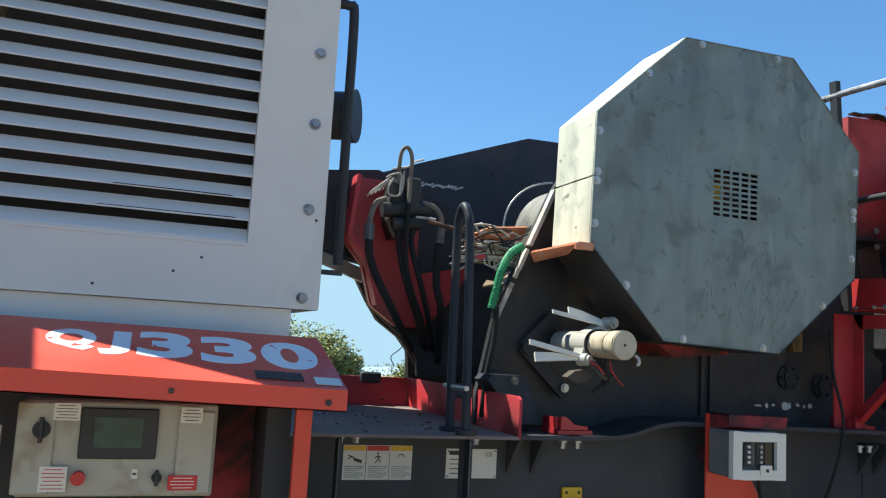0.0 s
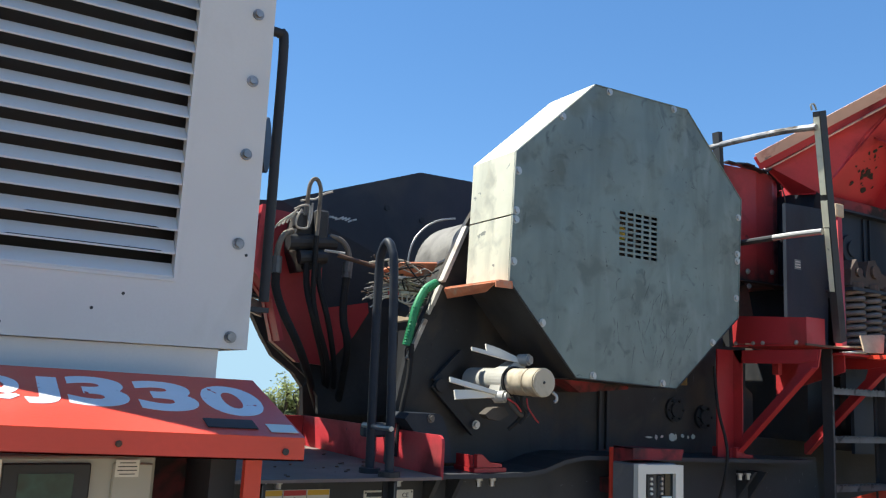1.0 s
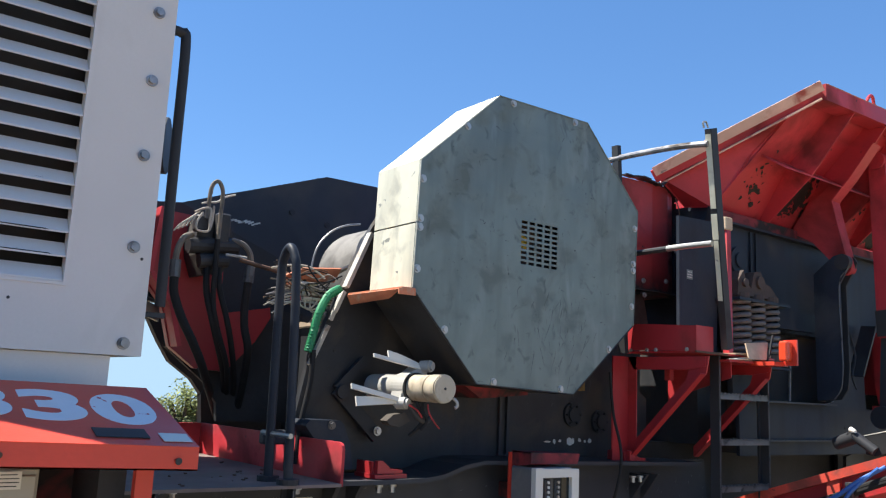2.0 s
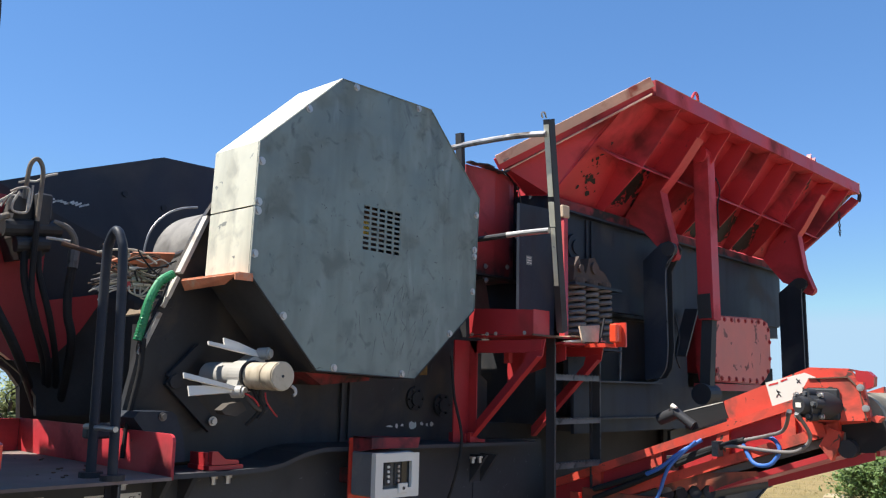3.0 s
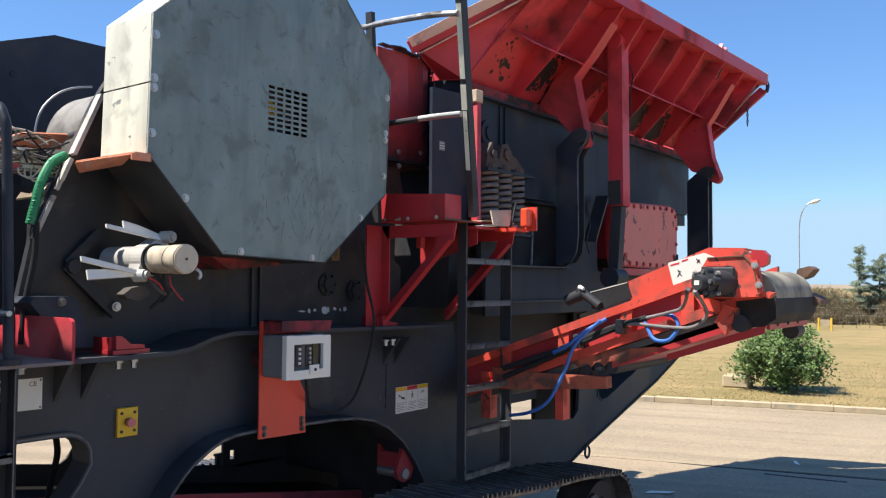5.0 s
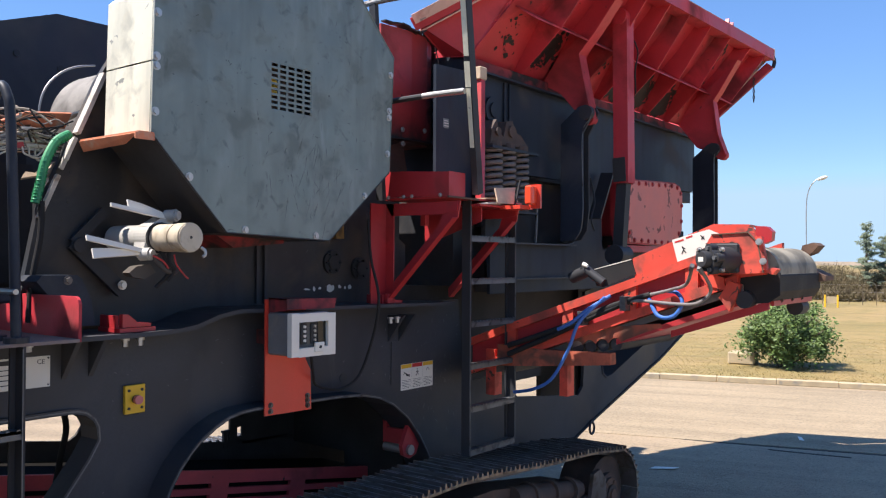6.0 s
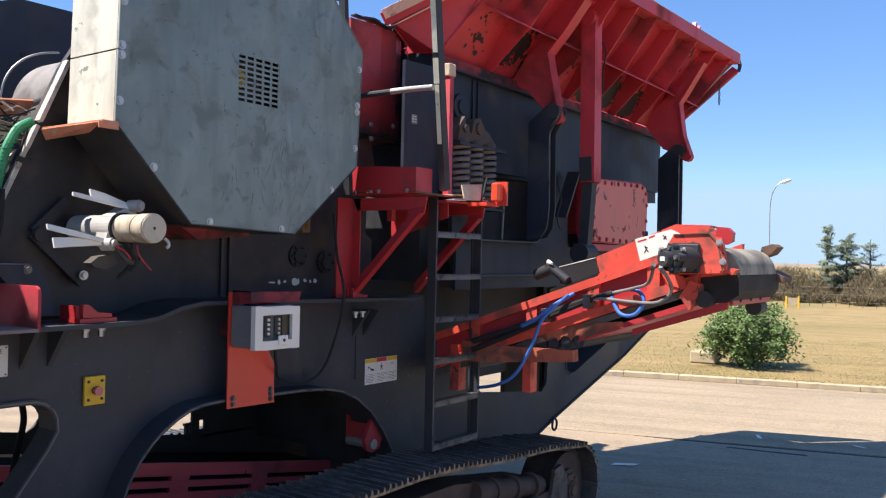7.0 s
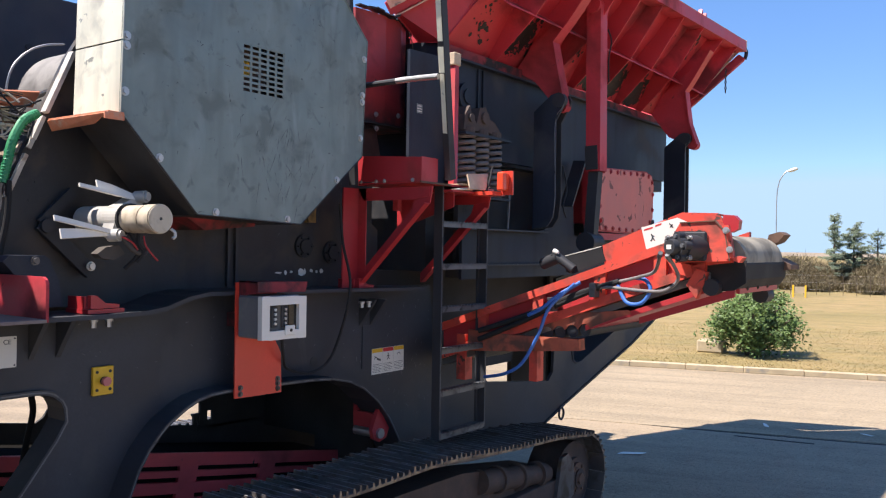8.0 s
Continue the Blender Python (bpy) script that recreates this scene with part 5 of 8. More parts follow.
hose(bundle, [(1.90, 4.05, 2.92), (1.865, 4.04, 2.90), (1.88, 4.03, 2.865), (1.915, 4.04, 2.88), (1.90, 4.05, 2.92)], 0.007, M_HOSE, "cable")

for k in range(22):
    a = Vector((random.uniform(1.72, 1.95), random.uniform(3.97, 4.06), random.uniform(2.70, 2.92)))
    b = Vector((random.uniform(1.98, 2.20), random.uniform(3.96, 4.05), random.uniform(2.70, 2.90)))
    sag = Vector((random.gauss(0, 0.03), random.gauss(0, 0.015), random.uniform(-0.06, 0.04)))
    hose(bundle, [a, a.lerp(b, 0.3) + sag, a.lerp(b, 0.65) + sag * 0.8 + Vector((0, 0, random.gauss(0, 0.015))), b], random.choice((0.003, 0.0035, 0.0045, 0.006)), random.choice((M_HOSE, M_PALE, M_RUBBER, M_RUBBER, M_TANHOSE, M_RUST)), "cable")

green = thing("green_hose", "green spiral-guarded hydraulic hose", "hose")
GREEN = [Vector(p) for p in ((2.06, 3.86, 2.79), (1.99, 3.85, 2.745), (1.935, 3.84, 2.645), (1.91, 3.84, 2.535), (1.89, 3.84, 2.45))]
hose(green, GREEN, 0.0215, M_GREEN, "sleeve")
coil_pts = []
for a, b in zip(GREEN, GREEN[1:]):
    d = (b - a).normalized()
    u = d.orthogonal().normalized()
    v = d.cross(u)
    for k in range(24):
        w = 2 * math.pi * k / 4
        coil_pts.append(a.lerp(b, k / 24) + (u * math.cos(w) + v * math.sin(w)) * 0.0215)
bm = B()
tube(bm, coil_pts, 0.0035, 5)
part("spiral", bm, M_GREEN, green, "raised spiral wrap")
hose(green, [(1.915, 3.83, 2.46), (1.91, 3.83, 2.3), (1.88, 3.84, 2.1), (1.87, 3.85, 1.9)], 0.014, M_RUBBER, "hose")

# ---- breather filter ----
filt = thing("air_filter_canister", "white cylindrical filter canister on angled brackets", "filter")
FX, FZ = 2.312, 2.294
bm = B()
rod(bm, (FX, 3.86, FZ), (FX, 3.50, FZ), 0.066, 30)
part("body", bm, M_CREAM, filt, soft=True)
bm = B()
for ya, yb, r in ((3.475, 3.34, 0.066), (3.34, 3.325, 0.063), (3.325, 3.25, 0.0685), (3.25, 3.243, 0.064)):
    rod(bm, (FX, ya, FZ), (FX, yb, FZ), r, 30)
part("cap", bm, M_TAN, filt, "tan filter bowl", soft=True)
bm = B()
rod(bm, (FX, 3.60, FZ), (FX, 3.492, FZ), 0.0735, 30)
prism(bm, [(FX - 0.05, FZ + 0.055), (FX + 0.045, FZ + 0.115), (FX + 0.085, FZ + 0.10), (FX + 0.065, FZ + 0.02)], "y", 3.50, 3.59)
prism(bm, [(FX - 0.07, FZ - 0.02), (FX - 0.085, FZ - 0.075), (FX - 0.045, FZ - 0.10), (FX + 0.03, FZ - 0.06)], "y", 3.50, 3.59)
part("saddle", bm, M_CREAM, filt)
bm = B()
rod(bm, (FX, 3.492, FZ), (FX, 3.474, FZ), 0.0745, 30)
part("seal", bm, M_RUBBER, filt, "black rubber seal ring", soft=True)
for x, z in ((FX + 0.065, FZ + 0.108), (FX - 0.072, FZ - 0.078)):
    bm = B()
    rod(bm, (x - 0.01, 3.52, z), (x + 0.012, 3.47, z + 0.002), 0.030, 18)
    rod(bm, (x + 0.012, 3.47, z + 0.002), (x + 0.018, 3.458, z + 0.002), 0.022, 18)
    part("knob", bm, M_CREAM, filt, soft=True)
for p, q, w0, w1 in (((2.36, 3.50, 2.395), (2.068, 3.50, 2.443), 0.010, 0.010), ((2.36, 3.51, 2.402), (2.165, 3.52, 2.452), 0.012, 0.026), ((2.23, 3.49, 2.232), (1.952, 3.50, 2.291), 0.010, 0.014), ((2.22, 3.50, 2.222), (1.982, 3.50, 2.222), 0.008, 0.026)):
    p, q = Vector(p), Vector(q)
    wide = Vector((0, 0.35, 1)).normalized()
    bm = B()
    plate(bm, [p - wide * w0, q - wide * w1, q + wide * w1 * 0.8, p.lerp(q, 0.6) + wide * w1 * 0.9, p + wide * w0], 0.010)
    part("bracket_arm", bm, M_LABEL, filt)
bm = B()
rod(bm, (FX, 3.2435, FZ), (FX, 3.241, FZ), 0.007, 10)
part("drain", bm, M_INK, filt)
bm = B()
tube(bm, [(2.385, 3.27, 2.25), (2.40, 3.262, 2.235), (2.402, 3.26, 2.215), (2.39, 3.262, 2.205)], 0.008, 8)
part("nipple", bm, M_STEEL, filt, soft=True)
hose(filt, [(2.30, 3.46, 2.235), (2.32, 3.44, 2.17), (2.33, 3.45, 2.12), (2.30, 3.5, 2.06)], 0.010, M_RUBBER, "hose")
hose(filt, [(2.26, 3.46, 2.21), (2.30, 3.44, 2.15), (2.36, 3.45, 2.13), (2.42, 3.5, 2.15)], 0.012, M_OILY, "hose")
hose(filt, [(2.33, 3.44, 2.23), (2.325, 3.43, 2.18), (2.35, 3.43, 2.14), (2.33, 3.45, 2.09)], 0.008, M_RUBBER, "hose")
hose(filt, [(2.25, 3.45, 2.21), (2.29, 3.43, 2.185), (2.32, 3.43, 2.15)], 0.0045, M_RED, "wire")
hose(filt, [(2.345, 3.42, 2.215), (2.35, 3.41, 2.17), (2.40, 3.42, 2.12), (2.43, 3.43, 2.10)], 0.004, M_RED, "wire")
bm = B()
prism(bm, [(2.16, 2.13), (2.20, 2.16), (2.27, 2.17), (2.30, 2.13), (2.24, 2.10), (2.18, 2.11)], "y", 3.50, 3.56)
part("lower_bracket", bm, M_OILY, filt)

# ---- deck ----
deck = thing("service_deck", "dusty steel service deck with a dark red upstand", "platform")
bm = B()
box(bm, -1.5, 1.87, 3.40, 5.2, 1.838, 1.852)
part("deck_plate", bm, M_DECK, deck)
bm = B()
prism(bm, [(3.415, 1.838), (3.415, 2.0), (3.422, 2.018), (3.435, 2.028), (3.45, 2.032), (5.1, 2.032), (5.1, 1.838)], "x", 1.872, 1.886)
part("upstand", bm, M_HOPPER, deck)
bm = B()
box(bm, 0.9, 1.87, 5.1, 5.12, 1.85, 2.03)
part("back_upstand", bm, M_HOPPER, deck)
for x, y in ((1.55, 5.08), (1.70, 3.9), (1.15, 5.08)):
    bm = B()
    box(bm, x, x + 0.13, y - 0.03, y + 0.03, 1.99, 2.06, bevel=0.01)
    part("clamp", bm, M_DARK, deck)
bm = B()
random.seed(3)
for k in range(40):
    x, y = random.uniform(0.9, 1.8), random.uniform(3.45, 4.6)
    s = random.uniform(0.002, 0.007)
    box(bm, x - s, x + s, y - s, y + s, 1.851, 1.852 + s)
tagged(part("grit", bm, M_RUST, deck), kind="stuff")
bolts(deck, [(1.05, 3.46, 1.838), (1.12, 3.46, 1.838), (1.68, 3.46, 1.838)], (0, 0, -1), 0.014, 0.03)
hoop = thing("deck_handrail", "black tubular handrail hoop on the deck edge", "handrail")
bm = B()
tube(bm, [(1.622, 3.44, 1.855), (1.610, 3.445, 2.3), (1.597, 3.455, 2.76), (1.592, 3.475, 2.86), (1.588, 3.52, 2.905), (1.586, 3.57, 2.86), (1.588, 3.59, 2.76), (1.595, 3.595, 2.3), (1.605, 3.60, 1.855)], 0.021, 12)
part("hoop", bm, M_NAVY, hoop, soft=True)
for x, y in ((1.622, 3.44), (1.605, 3.60)):
    bm = B()
    rod(bm, (x, y, 1.852), (x, y, 1.875), 0.05, 14)
    part("foot", bm, M_BLACK, hoop)
bm = B()
rod(bm, (1.60, 3.40, 2.06), (1.60, 3.68, 2.06), 0.012, 8)
part("pin", bm, M_STEEL, hoop)

# ---- chassis ----
chassis = thing("crusher_chassis", "dark grey welded steel chassis with a track arch", "chassis")
FY = 3.72
ARCH = [(4.66, 0.60), (4.55, 0.72), (4.451, 0.897), (4.369, 1.019), (4.248, 1.151), (4.104, 1.256), (3.966, 1.317), (3.809, 1.351), (3.612, 1.366), (3.382, 1.372), (3.127, 1.379), (2.969, 1.381), (2.874, 1.377), (2.791, 1.360), (2.713, 1.327), (2.611, 1.265), (2.562, 1.222), (2.498, 1.151), (2.439, 1.059), (2.39, 0.94), (2.25, 0.60)]
HOLE = [(1.62, 0.60), (1.917, 1.023), (2.09, 1.25), (2.14, 1.335), (2.135, 1.40), (2.115, 1.44), (2.075, 1.472), (2.03, 1.486), (1.97, 1.49), (1.2, 1.49)]
bm = B()
prism(bm, [(-1.5, 1.835), (2.25, 1.83), (2.47, 1.835), (2.58, 1.85), (2.72, 1.895), (2.85, 1.915), (4.9, 1.90), (5.0, 1.9), (5.05, 1.46), (5.70, 1.36), (5.74, 1.13), (5.82, 1.07), (6.86, 0.95), (6.95, 1.02), (6.97, 1.25), (6.98, 1.9), (7.28, 1.95), (7.31, 1.24), (7.345, 1.10), (7.42, 1.056), (7.52, 1.062), (7.85, 1.165), (8.6, 1.40), (9.3, 2.05), (9.80, 1.50), (8.73, 1.128), (7.2, 0.70), (6.76, 0.56)] + ARCH + HOLE + [(-1.5, 1.49)], "y", FY, FY + 0.03)
part("side_plate", bm, M_DARK, chassis)
def edge_strip(pts, y0, y1, th, name, mat):
    bm = B()
    rings = []
    for i, p in enumerate(pts):
        a, b = pts[max(i - 1, 0)], pts[min(i + 1, len(pts) - 1)]
        d = Vector((b[0] - a[0], 0, b[1] - a[1])).normalized()
        n = Vector((-d.z, 0, d.x)) * th / 2
        c = Vector((p[0], 0, p[1]))
        rings.append([bm.verts.new(c + n * s + Vector((0, y, 0))) for s, y in ((1, y0), (1, y1), (-1, y1), (-1, y0))])
    for a, b in zip(rings, rings[1:]):
        for k in range(4):
            bm.faces.new((a[k], a[(k + 1) % 4], b[(k + 1) % 4], b[k]))
    bm.faces.new(rings[0])
    bm.faces.new(rings[-1][::-1])
    return part(name, bm, mat, chassis)
edge_strip(ARCH, FY - 0.15, FY + 0.10, 0.018, "arch_flange", M_DARK)
edge_strip(HOLE, FY - 0.02, FY + 0.13, 0.024, "opening_flange", M_DARK)
edge_strip([(-1.5, 1.835), (2.25, 1.832), (2.47, 1.837), (2.58, 1.852), (2.72, 1.897), (2.85, 1.917), (4.75, 1.885)], FY - 0.16, FY + 0.2, 0.022, "top_flange", M_DARK)
edge_strip([(6.76, 0.56), (7.2, 0.70), (8.73, 1.128), (9.80, 1.50)], FY - 0.015, FY + 0.25, 0.02, "nose_flange", M_BLACK)
edge_strip([(7.31, 1.24), (7.345, 1.10), (7.42, 1.056), (7.52, 1.062), (7.85, 1.165), (8.6, 1.40)], FY - 0.01, FY + 0.22, 0.016, "nose_opening_flange", M_DARK)
edge_strip(ARCH, FY - 0.1525, FY - 0.15, 0.006, "worn_lip", M_TREAD)
edge_strip(HOLE, FY - 0.0225, FY - 0.02, 0.007, "worn_lip", M_TREAD)
random.seed(91)
bm = B()
for k in range(150):
    if k < 95:
        x, z, a = random.gauss(4.75, 0.28), random.gauss(1.35, 0.3), random.gauss(1.3, 0.6)
    else:
        x, z, a = random.uniform(2.2, 4.3), random.uniform(1.42, 1.8), random.uniform(0, 3.14)
    if z > 1.80 or z < 0.95 or (x < 4.5 and z < 1.4) or x > 5.0:
        continue
    d = Vector((math.cos(a), 0, math.sin(a))) * random.uniform(0.004, 0.03) * (0.5 if k >= 95 else 1)
    s = Vector((-d.z, 0, d.x)).normalized() * random.uniform(0.0006, 0.003)
    p = Vector((x, FY - 0.0006, z))
    bm.faces.new([bm.verts.new(v) for v in (p - d, p - s, p + d, p + s)])
tagged(part("scuff", bm, M_TREAD, chassis, "pale scuffs and scratches"), kind="stuff")
for x in (1.97, 2.10, 4.22, 4.33):
    bm = B()
    prism(bm, [(FY, 1.825), (FY - 0.14, 1.825), (FY, 1.64)], "x", x - 0.012, x + 0.012)
    part("gusset", bm, M_DARK, chassis)
bm = B()
box(bm, 4.24, 4.32, FY - 0.008, FY, 1.35, 1.64)
part("rib", bm, M_DARK, chassis)
# Unseen dark boxes added to stand in for the shaded chassis interior.
bm = B()
box(bm, -1.5, 1.2, 4.0, 5.2, 0.9, 1.5)
box(bm, 1.0, 2.6, 5.0, 5.2, 1.42, 1.85)
box(bm, 4.7, 6.7, 4.6, 5.2, 0.7, 1.9)
box(bm, 2.4, 4.7, 4.0, 5.2, 1.40, 1.86)
prism(bm, [(3.05, 0.30), (5.3, 0.30), (5.3, 0.76), (4.20, 0.782), (4.06, 0.803), (3.96, 0.814), (3.955, 0.83), (3.945, 0.83), (3.94, 0.817), (3.89, 0.826), (3.885, 0.838), (3.875, 0.838), (3.87, 0.828), (3.60, 0.865), (3.05, 0.94)], "y", 5.18, 5.2)
box(bm, 3.05, 3.60, 5.18, 5.2, 0.76, 1.10)
box(bm, 3.60, 4.17, 5.18, 5.2, 0.97, 1.10)
box(bm, 4.17, 5.3, 5.18, 5.2, 0.76, 1.10)
box(bm, 4.055, 4.122, 5.178, 5.2, 0.76, 0.97)
box(bm, 4.122, 4.17, 5.178, 5.2, 0.90, 0.97)
box(bm, 4.122, 4.17, 5.178, 5.2, 0.76, 0.828)
box(bm, 3.995, 4.022, 5.175, 5.2, 0.76, 0.885)
box(bm, 4.034, 4.044, 5.175, 5.2, 0.76, 0.885)
box(bm, 3.985, 4.055, 5.172, 5.2, 0.875, 0.892)
box(bm, 3.05, 5.3, 4.75, 5.2, 1.10, 1.39)
prism(bm, [(1.2, 0.30), (3.05, 0.30), (3.05, 1.15), (2.88, 1.12), (2.83, 1.05), (2.78, 1.02), (2.565, 1.056), (1.2, 1.28)], "y", 5.18, 5.2)
box(bm, 7.4, 8.3, 4.45, 4.5, 0.50, 1.3)
box(bm, 4.7, 6.1, 4.0, 4.6, 0.45, 1.13)
box(bm, 4.7, 6.67, 4.0, 4.6, 1.13, 2.0)
box(bm, 6.67, 7.8, 4.0, 4.6, 1.27, 2.0)
prism(bm, [(6.7, 0.6), (7.4, 0.8), (7.4, 2.05), (6.7, 2.05)], "y", 5.2, 5.23)
prism(bm, [(7.26, 0.78), (8.73, 1.18), (9.72, 1.54), (9.3, 2.05), (7.26, 2.05)], "y", FY + 0.22, FY + 0.25)
part("inner_frame", bm, M_VOID, chassis)
bm = B()
rod(bm, (3.787, FY + 0.002, 1.447), (3.787, FY - 0.003, 1.447), 0.032, 18)
part("hole", bm, M_INK, chassis)
bm = B()
tube(bm, [(7.09, FY - 0.01, 0.68), (7.05, FY - 0.02, 0.64), (7.05, FY - 0.02, 0.59), (7.09, FY - 0.02, 0.56), (7.13, FY - 0.02, 0.59), (7.13, FY - 0.02, 0.64), (7.10, FY - 0.01, 0.68)], 0.011, 8)
part("towing_eye", bm, M_DARK, chassis)
bolts(chassis, [(x, FY - 0.11, 1.818) for x in (2.21, 2.29, 4.11, 4.18)], (0, 0, -1), 0.014, 0.04, mat=M_STEEL)
belly = thing("belly_conveyor", "dull red inclined belly conveyor frame with slots", "conveyor")
tilt_b = Matrix.Translation((3.3, 4.35, 0.70)) @ Matrix.Rotation(math.atan2(0.172, 0.985), 4, "Y")
bm = B()
for z0, z1 in ((-0.20, -0.12), (-0.09, -0.02), (0.01, 0.05), (0.08, 0.16)):
    box(bm, -1.4, 1.7, 0, 0.03, z0, z1, tilt_b)
for x in (-1.4, -0.05, 0.62, 1.55):
    box(bm, x, x + 0.14, 0.002, 0.028, -0.20, 0.155, tilt_b)
part("side", bm, M_CRIMSON, belly)
bm = B()
box(bm, -1.4, 1.7, 0.06, 0.8, -0.15, 0.10, tilt_b)
part("belt", bm, M_MATTRUBBER, belly)
hose(chassis, [(2.25, 4.2, 1.47), (2.23, 4.2, 1.40), (2.24, 4.2, 1.30), (2.22, 4.22, 1.15), (2.2, 4.25, 0.95)], 0.016, M_RUBBER, "hanging_hose")
lugs = thing("crusher_feet", "red bolted lug feet on the chassis flange", "bracket")
def lug(x, z=1.86):
    bm = B()
    prism(bm, [(x - 0.03, z + 0.0), (x + 0.12, z), (x + 0.12, z + 0.016), (x + 0.05, z + 0.022), (x, z + 0.062), (x - 0.03, z + 0.062)], "y", FY - 0.12, FY - 0.09)
    bmesh.ops.translate(bm, verts=bm.verts, vec=(0, 0, 0.009))
    box(bm, x - 0.05, x + 0.14, FY - 0.13, FY + 0.06, z - 0.014, z + 0.006)
    box(bm, x - 0.046, x - 0.032, FY - 0.088, FY + 0.05, z + 0.007, z + 0.065)
    part("foot", bm, M_RED, lugs)
lug(2.22)
lug(4.10, 1.90)
lug2 = thing("track_pivot_lug", "red pivot lug with a steel pin inside the arch", "bracket")
bm = B()
prism(bm, [(4.30, 1.085), (4.32, 1.075), (4.41, 0.94), (4.38, 0.88), (4.31, 0.86), (4.25, 0.89), (4.235, 0.955)], "y", 3.61, 3.64)
prism(bm, [(4.29, 1.10), (4.37, 1.07), (4.35, 0.89), (4.29, 0.89)], "y", 3.80, 3.83)
box(bm, 4.29, 4.32, 3.64, 3.80, 0.95, 1.05)
part("cheek", bm, M_RED, lug2)
bm = B()
rod(bm, (4.306, 3.59, 0.92), (4.306, 3.82, 0.92), 0.034, 16)
part("pin", bm, M_STEEL, lug2, soft=True)

def triple_sticker(x0, z1, w, h, y, name):
    th = thing(name, "three-panel safety sticker with yellow and red headings", "sticker", "safety stickers")
    for k in range(3):
        a, b = x0 + w * k / 3, x0 + w * (k + 1) / 3 - 0.003
        st = bars_label(th, a, b, z1 - h, z1, y, M_LABEL, M_INK, 0, "panel", head=M_INKR if k == 1 else M_YELLOW)
        bm = B()
        cx, cz = (a + b) / 2, z1 - h * 0.37
        if k == 0:
            for p, q, tk in (((-0.03, 0.012), (0.0, 0.0), 0.006), ((-0.005, -0.004), (0.036, -0.014), 0.009), ((0.0, -0.012), (0.036, -0.022), 0.005), ((-0.012, 0.006), (-0.032, -0.006), 0.004)):
                beam(bm, (cx + p[0], y - 0.002, cz + p[1]), (cx + q[0], y - 0.002, cz + q[1]), 0.002, tk)
        elif k == 1:
            for p, q in (((0, 0.014), (0.003, -0.004)), ((0.003, -0.004), (-0.012, -0.022)), ((0.003, -0.004), (0.014, -0.020)), ((0, 0.010), (0.016, 0.002)), ((0, 0.010), (-0.014, 0.0))):
                beam(bm, (cx + p[0], y - 0.002, cz + p[1]), (cx + q[0], y - 0.002, cz + q[1]), 0.002, 0.005)
            rod(bm, (cx, y - 0.001, cz + 0.021), (cx, y - 0.003, cz + 0.021), 0.005, 10)
        else:
            for p, q, tk in (((-0.015, -0.02), (-0.015, 0.004), 0.008), ((0.015, -0.02), (0.015, 0.004), 0.008), ((-0.015, 0.004), (-0.009, 0.017), 0.004), ((-0.009, 0.017), (0.009, 0.017), 0.004), ((0.009, 0.017), (0.015, 0.004), 0.004)):
                beam(bm, (cx + p[0], y - 0.002, cz + p[1]), (cx + q[0], y - 0.002, cz + q[1]), 0.002, tk)
        for r in range(6):
            zz = z1 - h * (0.62 + 0.06 * r)
            box(bm, a + 0.010, b - 0.010 - 0.018 * (r in (2, 5)), y - 0.0027, y - 0.0019, zz - 0.0012, zz + 0.0012)
        part("symbol", bm, M_INK, st)
    return th
triple_sticker(1.133, 1.768, 0.338, 0.158, FY, "safety_sticker")
triple_sticker(4.345, 1.475, 0.352, 0.178, FY, "safety_sticker")
nameplate = thing("maker_plate", "riveted pale maker plate with small print", "plate")
bm = B()
box(bm, 1.64, 1.905, FY - 0.004, FY, 1.617, 1.757, bevel=0.0015)
body = part("plate", bm, M_LABEL, nameplate)
bm = B()
for r in range(4):
    box(bm, 1.66, 1.75 + 0.02 * (r % 2), FY - 0.0046, FY - 0.0039, 1.705 - 0.022 * r, 1.709 - 0.022 * r)
box(bm, 1.655, 1.75, FY - 0.0046, FY - 0.0039, 1.728, 1.748)
part("writing", bm, M_INK, body)
lettering("CE", 0.03, Matrix.Translation((1.845, FY - 0.0045, 1.722)) @ Matrix.Rotation(radians(90), 4, "X"), M_INK, body)
for x in (1.65, 1.895):
    for z in (1.627, 1.747):
        bm = B()
        rod(bm, (x, FY - 0.004, z), (x, FY - 0.007, z), 0.004, 8)
        part("rivet", bm, M_INK, nameplate)
estop = thing("emergency_stop", "red stop button on a yellow square plate", "button")
bm = B()
box(bm, 2.268, 2.378, FY - 0.02, FY, 1.436, 1.576, bevel=0.003)
pl = part("plate", bm, M_YELLOW, estop)
bm = B()
rod(bm, (2.323, FY - 0.02, 1.506), (2.323, FY - 0.035, 1.506), 0.019, 18)
part("collar", bm, M_INK, estop)
bm = B()
rod(bm, (2.323, FY - 0.035, 1.506), (2.323, FY - 0.055, 1.506), 0.022, 18)
part("knob", bm, M_KNOB, estop, soft=True)
for x in (2.288, 2.358):
    for z in (1.463, 1.551):
        bm = B()
        rod(bm, (x, FY - 0.02, z), (x, FY - 0.024, z), 0.0075, 10)
        part("screw", bm, M_INK, pl)

# ---- starter box on its bracket ----
holder = thing("control_box_bracket", "orange-red bent plate holding a control box", "bracket")
bm = B()
prism(bm, [(3.01, 1.975), (3.01, 1.340), (3.187, 1.335), (3.353, 1.332), (3.344, 1.562), (3.304, 1.63), (3.306, 1.974)], "y", 3.548, 3.558)
part("plate", bm, M_ORANGE, holder)
bm = B()
prism(bm, [(3.03, 1.983), (3.40, 1.975), (3.385, 1.918), (3.03, 1.925)], "y", 3.396, 3.402)
